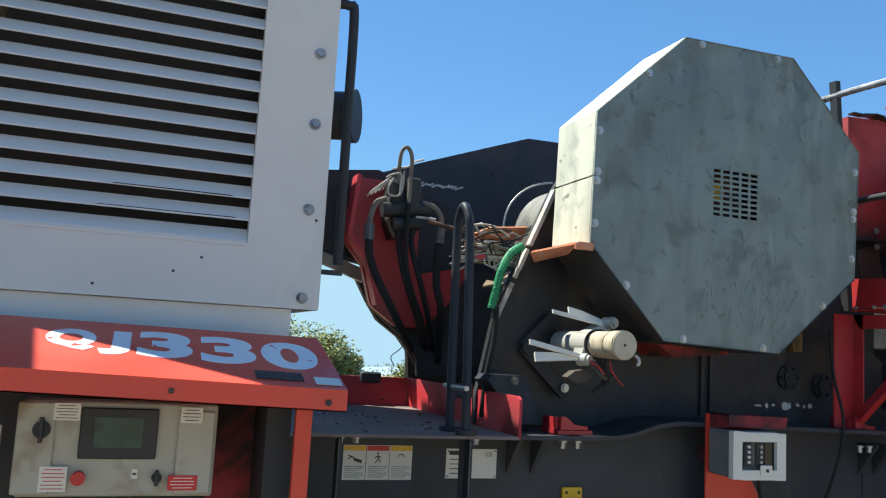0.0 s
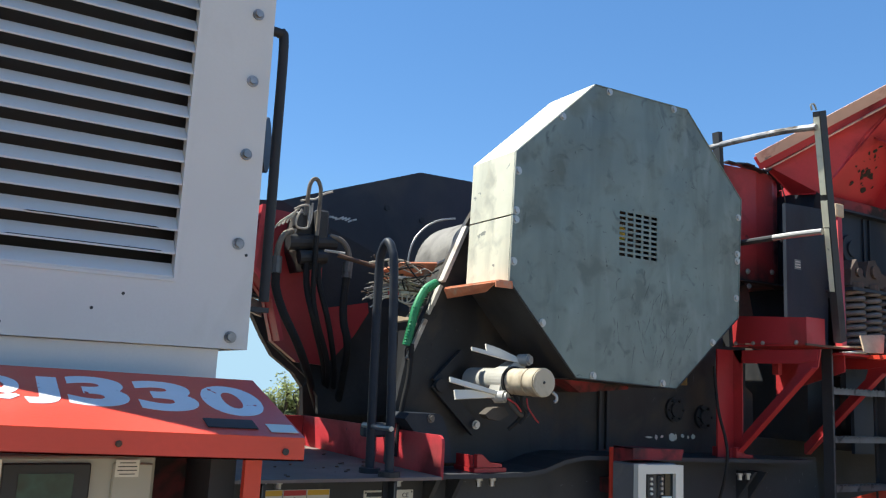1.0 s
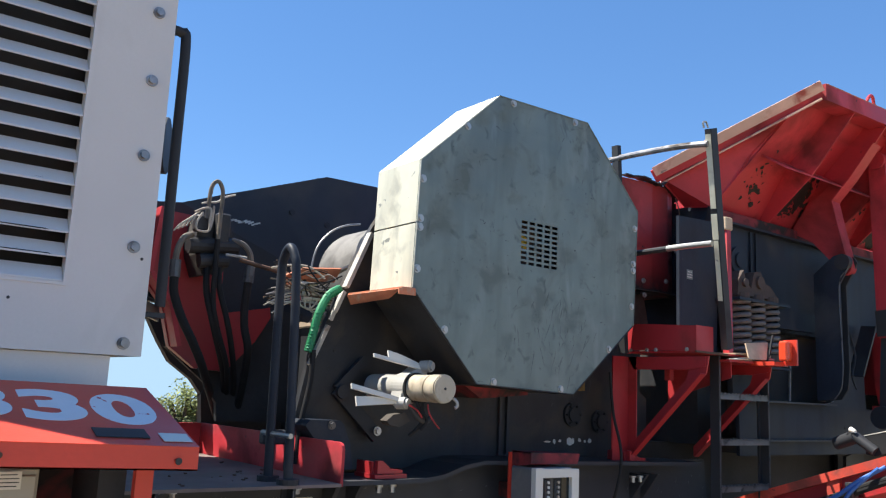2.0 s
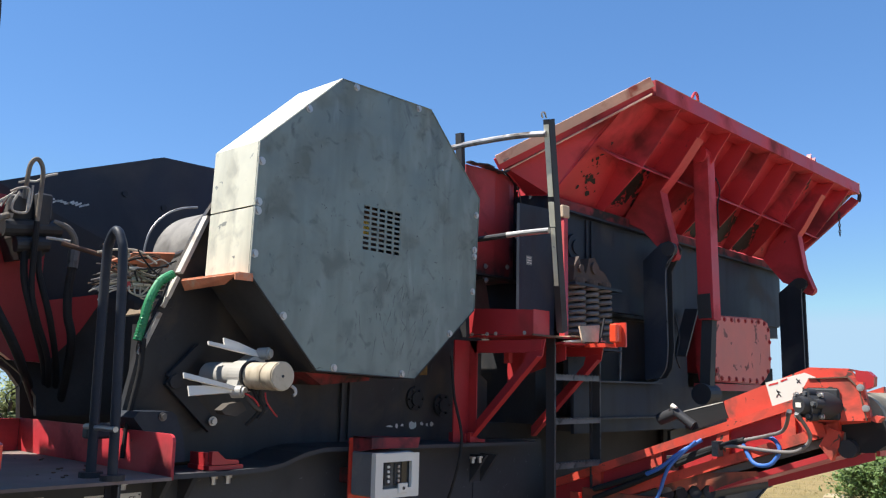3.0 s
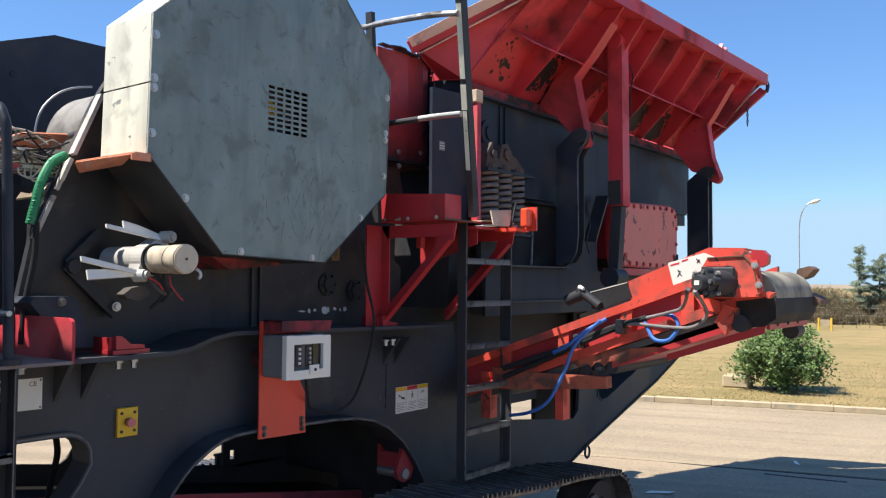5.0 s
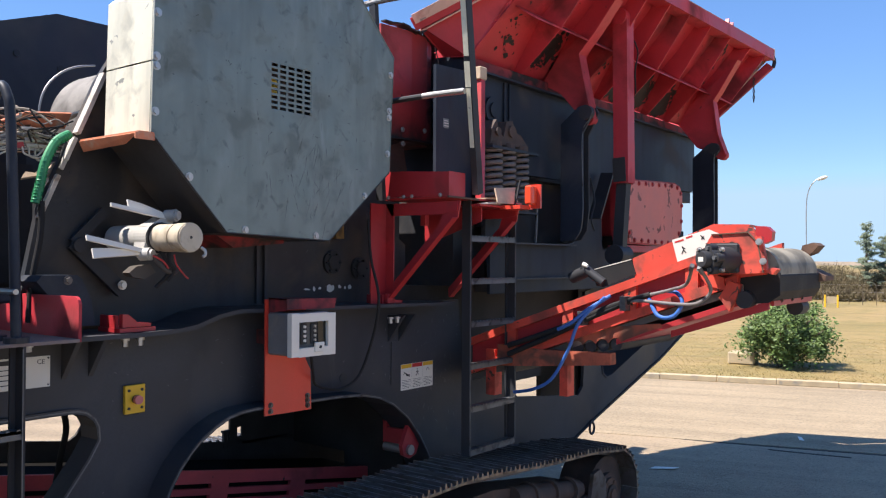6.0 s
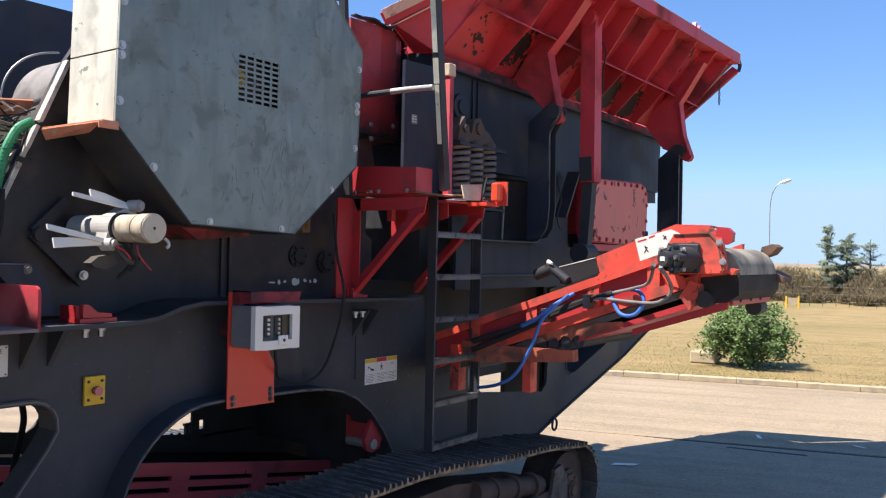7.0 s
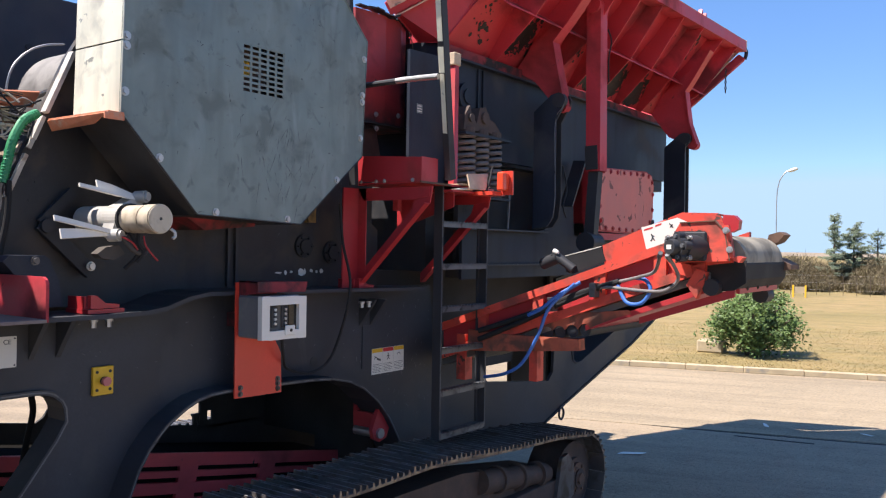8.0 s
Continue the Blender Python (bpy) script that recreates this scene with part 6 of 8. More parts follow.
prism(bm, [(3.03, 1.976), (3.03, 1.983), (3.40, 1.975), (3.40, 1.968)], "y", 3.402, 3.547)
prism(bm, [(3.402, 1.983), (3.547, 1.985), (3.547, 1.90), (3.402, 1.92)], "x", 3.03, 3.036)
box(bm, 3.09, 3.29, 3.558, 3.72, 1.72, 1.80)
part("shelf", bm, M_GRIMESHADE, holder)
bolts(holder, [(3.048, 3.548, 1.394), (3.048, 3.548, 1.36), (3.321, 3.548, 1.388), (3.321, 3.548, 1.414), (3.322, 3.548, 1.359)], (0, -1, 0), 0.011, 0.014, mat=M_TRACK)
cbox = thing("control_box", "grey plastic control box with black switch rows", "control box")
bm = B()
box(bm, 3.02, 3.33, 3.375, 3.547, 1.675, 1.905, bevel=0.010)
part("body", bm, M_BOXSIDE, cbox)
bm = B()
box(bm, 3.012, 3.066, 3.34, 3.374, 1.672, 1.906)
box(bm, 3.282, 3.338, 3.34, 3.374, 1.666, 1.898)
box(bm, 3.066, 3.282, 3.34, 3.374, 1.668, 1.716)
box(bm, 3.066, 3.282, 3.34, 3.374, 1.856, 1.902)
lid = part("lid", bm, M_LABEL, cbox, "dirty white lid frame")
bm = B()
box(bm, 3.066, 3.282, 3.366, 3.3745, 1.716, 1.856)
part("face_plate", bm, M_BELT, lid, "grimy recessed switch plate")
bm = B()
box(bm, 3.222, 3.280, 3.360, 3.366, 1.716, 1.855)
part("window", bm, M_SCREEN, lid, "dark window")
for x in (3.092, 3.166):
    bm = B()
    box(bm, x, x + 0.046, 3.354, 3.366, 1.735, 1.848, bevel=0.004)
    part("switch_plate", bm, M_INK, lid)
    for k in range(4):
        bm = B()
        rod(bm, (x + 0.023, 3.354, 1.755 + 0.025 * k), (x + 0.023, 3.345, 1.755 + 0.025 * k), 0.0075, 10)
        part("switch", bm, M_LABEL if x < 3.1 else M_STEEL, lid)
bm = B()
box(bm, 3.176, 3.246, 3.330, 3.342, 1.690, 1.742, bevel=0.003)
latch = part("latch", bm, M_LABEL, lid)
bm = B()
rod(bm, (3.213, 3.331, 1.716), (3.213, 3.327, 1.716), 0.009, 12)
part("keyhole", bm, M_INK, latch)
hose(cbox, [(3.30, 3.5, 1.69), (3.32, 3.5, 1.55), (3.45, 3.6, 1.45), (3.70, 3.64, 1.40), (3.90, 3.66, 1.5), (3.93, 3.55, 1.9), (3.91, 3.6, 2.2), (3.90, 3.62, 2.45)], 0.009, M_RUBBER, "cable")

# ---- ladders and platform ----
def ladder(name, label, x0, x1, y, z0, z1, rungs, rail_w=0.05):
    th = thing(name, label, "ladder")
    for x in (x0, x1):
        bm = B()
        box(bm, x - 0.006, x + 0.006, y, y + 0.07, z0, z1)
        box(bm, min(x, x + (0.03 if x == x0 else -0.03)), max(x, x + (0.03 if x == x0 else -0.03)), y + 0.06, y + 0.072, z0, z1)
        st = part("stringer", bm, M_BLACK, th)
        bm = B()
        # Pale strip painted for the light caught on the stringer's front edge.
        box(bm, x - 0.0075, x - 0.0035, y - 0.002, y + 0.005, z0 + 0.01, z1 - 0.01)
        part("worn_edge", bm, M_TREAD, st, "thin pale line along the edge")
    for z in rungs:
        bm = B()
        box(bm, x0 + 0.006, x1 - 0.006, y + 0.002, y + 0.068, z - 0.012, z)
        box(bm, x0 + 0.006, x1 - 0.006, y + 0.002, y + 0.010, z - 0.035, z)
        n = 14
        for k in range(n):
            xx = x0 + 0.02 + (x1 - x0 - 0.04) * k / (n - 1)
            box(bm, xx - 0.008, xx + 0.008, y + 0.002, y + 0.008, z, z + 0.006)
        part("rung", bm, M_TREAD, th, "worn serrated steel tread")
    return th
ladder("access_ladder", "black steel access ladder with serrated treads", 4.40, 4.935, 3.17, 0.915, 2.60, [0.955, 1.236, 1.515, 1.79, 2.07, 2.35])
ladder("deck_ladder", "black steel ladder hanging below the service deck", 1.04, 1.637, 3.40, 0.80, 1.838, [0.92, 1.20, 1.50])
plat = thing("platform_bracket", "orange-red platform bracket with a diagonal brace", "bracket", "platform brackets")
def bracket_frame(x, post):
    if post:
        bm = B()
        box(bm, x - 0.15, x + 0.0, 3.665, 3.675, 1.90, 2.56)
        box(bm, x - 0.005, x + 0.005, 3.60, 3.665, 1.90, 2.56)
        part("post", bm, M_RED, plat)
    bm = B()
    prism(bm, [(3.67, 2.56), (3.08, 2.56), (3.08, 2.50), (3.20, 2.48), (3.62, 2.48)], "x", x - 0.005, x + 0.005)
    part("arm", bm, M_RED, plat)
    bm = B()
    prism(bm, [(3.06, 2.56), (3.08, 2.46), (3.62, 1.93), (3.66, 1.93), (3.66, 1.99), (3.22, 2.42), (3.20, 2.48), (3.26, 2.56)], "x", x + 0.0, x + 0.010)
    beam(bm, (x - 0.022, 3.085, 2.455), (x - 0.022, 3.62, 1.93), 0.052, 0.008, (0, 1, 1))
    part("brace", bm, M_RED, plat)
bracket_frame(4.13, True)
bracket_frame(4.80, False)
bm = B()
prism(bm, [(3.132, 2.742), (3.132, 2.592), (3.70, 2.602), (3.70, 2.772), (3.50, 2.765)], "x", 4.098, 4.105)
part("side_board", bm, M_RED, plat)
bm = B()
box(bm, 4.098, 4.268, 3.124, 3.131, 2.590, 2.745)
part("front_board", bm, M_RED, plat)
bm = B()
box(bm, 4.106, 4.95, 3.132, 3.66, 2.582, 2.594)
part("platform", bm, M_RED, plat)
bm = B()
beam(bm, (4.09, 3.124, 2.588), (4.40, 3.118, 2.585), 0.012, 0.012)
part("edge_bar", bm, M_RUST, plat)
bolts(plat, [(4.096, y, 2.60) for y in (3.19, 3.42, 3.49, 3.62)], (-1, 0, 0), 0.009, 0.010)
bm = B()
box(bm, 4.40, 4.95, 3.10, 3.66, 2.545, 2.558)
prism(bm, [(3.16, 2.45), (3.16, 2.545), (3.64, 2.545), (3.64, 2.30)], "x", 4.50, 4.508)
part("step_tray", bm, M_RED, plat)
bm = B()
box(bm, 4.27, 4.31, 3.45, 3.49, 2.42, 2.52)
part("tab", bm, M_RED, plat)
ply = thing("plywood_board", "pale worn plywood board lying under the springs", "board")
bm = B()
plate(bm, [(4.512, 3.045, 2.562), (4.52, 3.075, 2.664), (4.765, 3.075, 2.684), (4.70, 3.045, 2.569)], -0.010)
box(bm, 4.52, 4.85, 3.10, 3.4, 2.596, 2.606)
part("board", bm, M_TIMBER, ply)
bm = B()
plate(bm, [(4.40, 3.09, 2.557), (4.62, 3.09, 2.565), (4.66, 3.12, 2.585), (4.45, 3.16, 2.56)], 0.006)
part("torn_flap", bm, M_LABEL, ply, "pale torn flap")
bm = B()
tube(bm, [(4.80, 3.05, 2.735), (4.785, 3.05, 2.70), (4.745, 3.042, 2.62), (4.70, 3.036, 2.56)], 0.008, 6)
part("strap", bm, M_RUBBER, ply, "black strap")
marker = thing("marker_light", "orange-red rectangular marker light on a bracket", "lamp")
bm = B()
box(bm, 4.705, 4.775, 2.90, 2.96, 2.565, 2.69, bevel=0.01)
part("lens", bm, M_LENS, marker)
bm = B()
box(bm, 4.775, 4.79, 2.875, 2.965, 2.54, 2.70)
box(bm, 4.66, 4.815, 2.96, 3.12, 2.535, 2.56)
part("bracket", bm, M_ORANGE, marker)
guardrail = thing("platform_handrail", "black worn tubular handrail with paint rubbed off", "handrail")
bm = B()
beam(bm, (3.985, 2.93, 3.90), (4.375, 3.10, 2.62), 0.06, 0.045, (0, 1, 0))
part("front_post", bm, M_BLACK, guardrail)
bm = B()
for a, b, w in ((0.03, 0.36, 0.036), (0.385, 0.50, 0.04), (0.505, 0.78, 0.030)):
    p, q = Vector((3.953, 2.93, 3.90)), Vector((4.343, 3.10, 2.62))
    beam(bm, p.lerp(q, a), p.lerp(q, b), 0.006, w, (0, 1, 0))
# Rubbed paint on the post's side face, coloured as sunlit.
part("worn_strip", bm, M_GALVLIT, guardrail, "worn metal, paled for the sun on it")
bm = B()
beam(bm, (3.915, 3.6, 3.92), (4.05, 3.64, 2.58), 0.035, 0.05, (0, 1, 0))
part("rear_post", bm, M_BLACK, guardrail)
bm = B()
tube(bm, [(3.97, 2.94, 3.805), (3.955, 3.1, 3.822), (3.94, 3.3, 3.832), (3.92, 3.6, 3.835), (3.90, 3.85, 3.81), (3.88, 4.1, 3.71)], 0.019, 10)
part("top_bar", bm, M_TIP, guardrail, "top bar with the paint rubbed off", soft=True)
bm = B()
tube(bm, [(4.13, 3.03, 3.235), (4.11, 3.2, 3.235), (4.09, 3.33, 3.23)], 0.019, 10)
part("middle_bar", bm, M_STEEL, guardrail, soft=True)
bm = B()
tube(bm, [(4.09, 3.33, 3.23), (4.06, 3.6, 3.22), (4.03, 3.9, 3.2)], 0.019, 10)
part("bar_end", bm, M_BLACK, guardrail, soft=True)
bm = B()
tube(bm, [(3.96, 2.93, 3.90), (3.94, 2.93, 3.93), (3.91, 2.93, 3.92), (3.92, 2.93, 3.89)], 0.006, 6)
part("wire_loop", bm, M_STEEL, guardrail)

# ---- crawler track ----
track = thing("crawler_track", "worn steel crawler track with dusty grouser shoes", "track")
TY0, TY1 = 2.90, 3.40
loop = []
for k in range(40):
    loop.append((2.7 + 3.3 * k / 40, 0.02))
for k in range(26):
    a = -math.pi / 2 + math.pi * k / 26
    loop.append((6.0 + 0.345 * math.cos(a), 0.365 + 0.345 * math.sin(a)))
for k in range(41):
    t = k / 40
    loop.append((6.0 - 3.3 * t, 0.71 + 0.175 * math.sin(min(t * 1.25, 1) * math.pi / 2) + 0.010 * math.sin(t * 14)))
for k in range(1, 26):
    a = math.pi / 2 + math.pi * k / 26
    loop.append((2.7 + 0.433 * math.cos(a), 0.453 + 0.433 * math.sin(a)))
lens = [0.0]
for a, b in zip(loop, loop[1:] + loop[:1]):
    lens.append(lens[-1] + math.hypot(b[0] - a[0], b[1] - a[1]))
def on_loop(s):
    s %= lens[-1]
    i = max(k for k in range(len(loop)) if lens[k] <= s)
    a, b = loop[i], loop[(i + 1) % len(loop)]
    f = (s - lens[i]) / max(lens[i + 1] - lens[i], 1e-6)
    return Vector((a[0] + (b[0] - a[0]) * f, 0, a[1] + (b[1] - a[1]) * f))
bm = B()
prism(bm, [(-0.074, -0.008), (0.078, -0.008), (0.078, 0.006), (0.056, 0.010), (0.052, 0.040), (0.040, 0.040), (0.034, 0.008), (0.004, 0.008), (0.0, 0.030), (-0.010, 0.030), (-0.016, 0.008), (-0.05, 0.008), (-0.054, 0.032), (-0.064, 0.032), (-0.074, 0.006)], "y", TY0, TY1)
shoe_mesh = mesh_of("shoe", bm, M_TRACK)
shoe_mesh.materials.append(M_TIP)
shoe_mesh.materials.append(M_SHOEDUST)
for f in shoe_mesh.polygons:
    if abs(f.normal.y) > 0.9:
        f.material_index = 2
    elif f.center.z > 0.018 and f.normal.z > 0.9:
        f.material_index = 1
n_shoes = round(lens[-1] / 0.155)
for k in range(n_shoes):
    s = lens[-1] * k / n_shoes
    p, d = on_loop(s), (on_loop(s + 0.05) - on_loop(s - 0.05)).normalized()
    up = Vector((d.z, 0, -d.x))
    ob = new("shoe", shoe_mesh)
    ob.parent = track
    m = Matrix(((d.x, 0, up.x, p.x), (0, 1, 0, 0), (d.z, 0, up.z, p.z), (0, 0, 0, 1)))
    ob.matrix_basis = m
bm = B()
for y0, y1 in ((3.03, 3.10), (3.20, 3.27)):
    for k in range(n_shoes):
        p, q = on_loop(lens[-1] * k / n_shoes), on_loop(lens[-1] * (k + 1) / n_shoes)
        c = Vector((4.35, 0, 0.42))
        p2, q2 = p + (c - p).normalized() * 0.035, q + (c - q).normalized() * 0.035
        beam(bm, (p2.x, (y0 + y1) / 2, p2.z), (q2.x, (y0 + y1) / 2, q2.z), y1 - y0, 0.05, (0, 1, 0.01))
tagged(part("chain_link", bm, M_TRACK, track), kind="stuff")
bm = B()
rod(bm, (6.0, 3.02, 0.363), (6.0, 3.28, 0.363), 0.285, 36)
rod(bm, (6.0, 2.99, 0.363), (6.0, 3.30, 0.363), 0.16, 28)
rod(bm, (6.0, 2.95, 0.363), (6.0, 3.32, 0.363), 0.075, 20)
part("idler", bm, M_DKRUST, track, "rusty idler wheel", soft=True)
bm = B()
rod(bm, (6.0, 2.965, 0.363), (6.0, 2.99, 0.363), 0.125, 28)
rod(bm, (6.0, 2.935, 0.363), (6.0, 2.95, 0.363), 0.045, 16)
for k in range(6):
    a = k * math.pi / 3
    rod(bm, (6.0 + 0.1 * math.cos(a), 2.955, 0.363 + 0.1 * math.sin(a)), (6.0 + 0.1 * math.cos(a), 2.965, 0.363 + 0.1 * math.sin(a)), 0.013, 6)
part("hub", bm, M_RUST, track, "rusty bolted hub", soft=True)
bm = B()
rod(bm, (4.7, 3.06, 0.60), (5.62, 3.06, 0.47), 0.085, 16, 0.07)
for f in (0.25, 0.55, 0.85):
    c = Vector((4.7, 3.06, 0.60)).lerp(Vector((5.62, 3.06, 0.47)), f)
    rod(bm, c - Vector((0.02, 0, -0.003)), c + Vector((0.02, 0, -0.003)), 0.098, 16)
part("recoil_tube", bm, M_DKRUST, track, soft=True)
bm = B()
prism(bm, [(5.62, 0.30), (5.70, 0.58), (5.80, 0.60), (5.90, 0.50), (5.90, 0.26), (5.78, 0.22)], "y", 2.955, 2.985)
part("guide_plate", bm, M_TRACK, track)
bm = B()
prism(bm, [(2.9, 0.22), (2.9, 0.72), (4.5, 0.70), (5.5, 0.55), (5.75, 0.48), (5.75, 0.22)], "y", 3.06, 3.31)
box(bm, 3.0, 5.7, 2.985, 3.06, 0.24, 0.42, bevel=0.006)
prism(bm, [(5.75, 0.25), (5.98, 0.32), (5.98, 0.41), (5.75, 0.48)], "y", 2.96, 3.0)
part("side_frame", bm, M_DKRUST, track)
bm = B()
rod(bm, (2.7, 2.98, 0.453), (2.7, 3.32, 0.453), 0.36, 36)
part("sprocket", bm, M_TRACK, track)
for x in (3.3, 3.75, 4.2, 4.65, 5.1, 5.5):
    bm = B()
    rod(bm, (x, 2.98, 0.13), (x, 3.32, 0.13), 0.09, 20)
    part("roller", bm, M_TRACK, track, soft=True)
far_track = copy_thing(track, Matrix.Translation((0, 2.74, 0)) @ Matrix.Diagonal((1, 1, 0.72, 1)))
tagged(far_track, "worn steel crawler track on the far side")
cross = thing("track_cross_member", "dark steel cross member between the two tracks", "beam")
bm = B()
box(bm, 3.5, 4.1, 3.3, 5.7, 0.22, 0.42)
part("beam", bm, M_BLACK, cross)

# ---- feed hopper ----
hopper = thing("feed_hopper", "red flared steel feed hopper with ribbed worn sides", "hopper")
MID = 4.53
R0, R1 = Vector((5.18, 2.97, 4.44)), Vector((9.84, 2.97, 4.575))
F0, F1 = Vector((5.06, 3.335, 4.075)), Vector((9.50, 3.335, 4.115))
D0, D1 = Vector((4.99, 3.63, 3.70)), Vector((9.22, 3.63, 3.72))
END = Vector((4.72, 3.92, 3.945))
LOW = Vector((5.02, 3.88, 3.74))
def mir(v):
    return Vector((min(v.x, 7.3), 2 * MID - v.y, v.z))
def low(v):
    """The unseen far side, its flare set lower to fit the ground shadow."""
    m = mir(v)
    return Vector((m.x, m.y - 0.30, m.z - 0.40)) if v.z > 4.1 else m
for flip in (False, True):
    f = low if flip else (lambda v: v.copy())
    for name, pts in (("upper_side", (R0, R1, F1, F0)), ("lower_side", (F0, F1, D1, D0)), ("wing", (R0, F0, D0)), ("wing", (R0, D0, LOW, END))):
        bm = B()
        q = [f(p) for p in pts]
        plate(bm, q if not flip else q[::-1], -0.012)
        part(name, bm, M_HOPPER, hopper)
    bm = B()
    a, b = f(R0), f(R1)
    beam(bm, a + Vector((-0.02, -0.07, -0.025)), b + Vector((0.01, -0.07, -0.023)), 0.14, 0.116)
    part("rim", bm, M_HOPPER, hopper)
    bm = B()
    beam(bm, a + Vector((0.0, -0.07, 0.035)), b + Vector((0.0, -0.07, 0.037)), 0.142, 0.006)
    part("rim_top", bm, M_DUSTORANGE, hopper, "pale orange worn rim top")
    bm = B()
    beam(bm, f(R0) + Vector((-0.03, -0.11, -0.015)), f(END) + Vector((-0.02, 0, -0.02)), 0.03, 0.10, (-0.35, -0.35, 1))
    part("end_rim", bm, M_HOPPER, hopper)
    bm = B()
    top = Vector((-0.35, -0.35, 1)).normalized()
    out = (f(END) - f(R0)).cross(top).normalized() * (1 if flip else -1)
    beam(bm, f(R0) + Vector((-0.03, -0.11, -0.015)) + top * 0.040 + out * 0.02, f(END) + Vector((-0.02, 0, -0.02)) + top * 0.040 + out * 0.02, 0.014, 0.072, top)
    # Pale band painted where the sun strikes the upper rim face.
    part("end_rim_edge", bm, M_SUNLITRED, hopper, "worn end rim edge coloured as sunlit")
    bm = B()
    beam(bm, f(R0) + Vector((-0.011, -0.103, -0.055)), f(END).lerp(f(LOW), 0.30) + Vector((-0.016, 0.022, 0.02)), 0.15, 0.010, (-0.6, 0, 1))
    # Lit edge of the flange, painted in the same pale red.
    part("wing_flange", bm, M_SUNLITRED, hopper)
def rib(xt, xf, xb, th=0.012):
    """A deep stiffener standing out from both side facets, from the rim over the fold to the base flange."""
    t = (xt - R0.x) / (R1.x - R0.x)
    inner = [Vector((xt, 2.98, 4.43 + 0.135 * t)), Vector((xf, 3.337, 4.073 + 0.04 * t)), Vector((xb, 3.632, 3.698 + 0.02 * t))]
    outer = [Vector((xt, 2.845, 4.355 + 0.135 * t)), Vector((xf, 3.155, 3.945 + 0.04 * t)), Vector((xb, 3.56, 3.655 + 0.02 * t))]
    line = outer + inner[::-1]
    bm = B()
    sides = [[bm.verts.new(p + Vector((dx, 0, 0))) for p in line] for dx in (-th / 2, th / 2)]
    for a in sides:
        for q in ((0, 1, 4, 5), (1, 2, 3, 4)):
            bm.faces.new([a[k] for k in q])
    for k in range(6):
        j = (k + 1) % 6
        bm.faces.new((sides[0][k], sides[0][j], sides[1][j], sides[1][k]))
    part("rib", bm, M_HOPPER, hopper)
for xt, xf, xb in ((5.57, 5.53, 5.60), (6.05, 6.02, 6.06), (6.46, 6.44, 6.50), (6.88, 6.86, 6.95), (7.32, 7.32, 7.44), (7.86, 7.84, 7.98), (8.42, 8.38, 8.54), (9.04, 8.92, 9.02), (9.55, 9.35, 9.16)):
    rib(xt, xf, xb)
def worn_patch(x, s, reach, n, upper=False):
    """A loose cluster of bare black spots on one side facet, x along and s from its upper edge to its lower."""
    t = (x - R0.x) / (R1.x - R0.x)
    r, fo, d = R0.lerp(R1, t), F0.lerp(F1, t), D0.lerp(D1, t)
    a, b = (r, fo) if upper else (fo, d)
    down = (b - a)
    down.x = 0
    out = Vector((0, down.z, -down.y)).normalized()
    if out.z > 0:
        out = -out
    bm = B()
    spots = [(0.0, s, 0.62), (-0.2, s - 0.1, 0.4), (0.2, s + 0.12, 0.42)] if n >= 80 else []
    spots += [(random.gauss(0, 0.42), random.gauss(s, 0.16), random.choice((0.05, 0.07, 0.09, 0.14, 0.2))) for _ in range(2 * n)]
    for u, v, size in spots:
        u, rad = u * reach, size * reach
        if not 0.05 < v < 0.95 or abs(u) > reach:
            continue
        c = Vector((x + u, a.y, a.z)) + Vector((0, down.y * v, down.z * v)) + out * (0.0135 + 0.0015 * random.random())
        k = 18 if size > 0.3 else random.randint(6, 9)
        turn, squeeze = random.uniform(0, 3), random.uniform(0.45, 0.95)
        ring = []
        for j in range(k):
            w, q = 2 * math.pi * j / k, rad * random.uniform(0.55, 1.15)
            e, g = q * math.cos(w), q * squeeze * math.sin(w)
            ring.append(bm.verts.new(c + Vector((e * math.cos(turn) - g * math.sin(turn), 0, 0)) + down.normalized() * (e * math.sin(turn) + g * math.cos(turn))))
        bm.faces.new(ring)
    ret = bmesh.ops.extrude_face_region(bm, geom=bm.faces[:])
    bmesh.ops.translate(bm, verts=[v for v in ret["geom"] if isinstance(v, bmesh.types.BMVert)], vec=out * 0.0015)
    tagged(part("worn_patch", bm, M_WORN, hopper, "black patch where the paint is worn off"), kind="stuff")
random.seed(61)
for x, s, reach, n, up in ((5.88, 0.42, 0.19, 90, False), (5.80, 0.75, 0.10, 14, False), (5.25, 0.3, 0.12, 8, False), (5.35, 0.65, 0.16, 9, False), (6.26, 0.45, 0.14, 22, False), (6.74, 0.3, 0.11, 20, False), (7.20, 0.62, 0.24, 150, False), (7.70, 0.62, 0.25, 150, False), (8.24, 0.66, 0.25, 150, False), (8.75, 0.6, 0.12, 14, False), (5.78, 0.55, 0.08, 8, True), (6.68, 0.25, 0.12, 16, True), (7.14, 0.45, 0.10, 9, True), (7.62, 0.5, 0.15, 30, True), (8.18, 0.6, 0.17, 40, True), (8.75, 0.5, 0.17, 36, True)):
    worn_patch(x, s, reach, n, up)
bm = B()
prism(bm, [(3.338, 4.085), (3.150, 3.955), (3.150, 3.945), (3.338, 4.07)], "x", 5.16, 9.42)
part("fold_bar", bm, M_HOPPER, hopper)
bm = B()
prism(bm, [(3.63, 3.705), (3.545, 3.668), (3.548, 3.588), (3.66, 3.588)], "x", 4.95, 9.22)
part("base_flange", bm, M_GRIMESHADE, hopper, "grimy black-stained base flange")
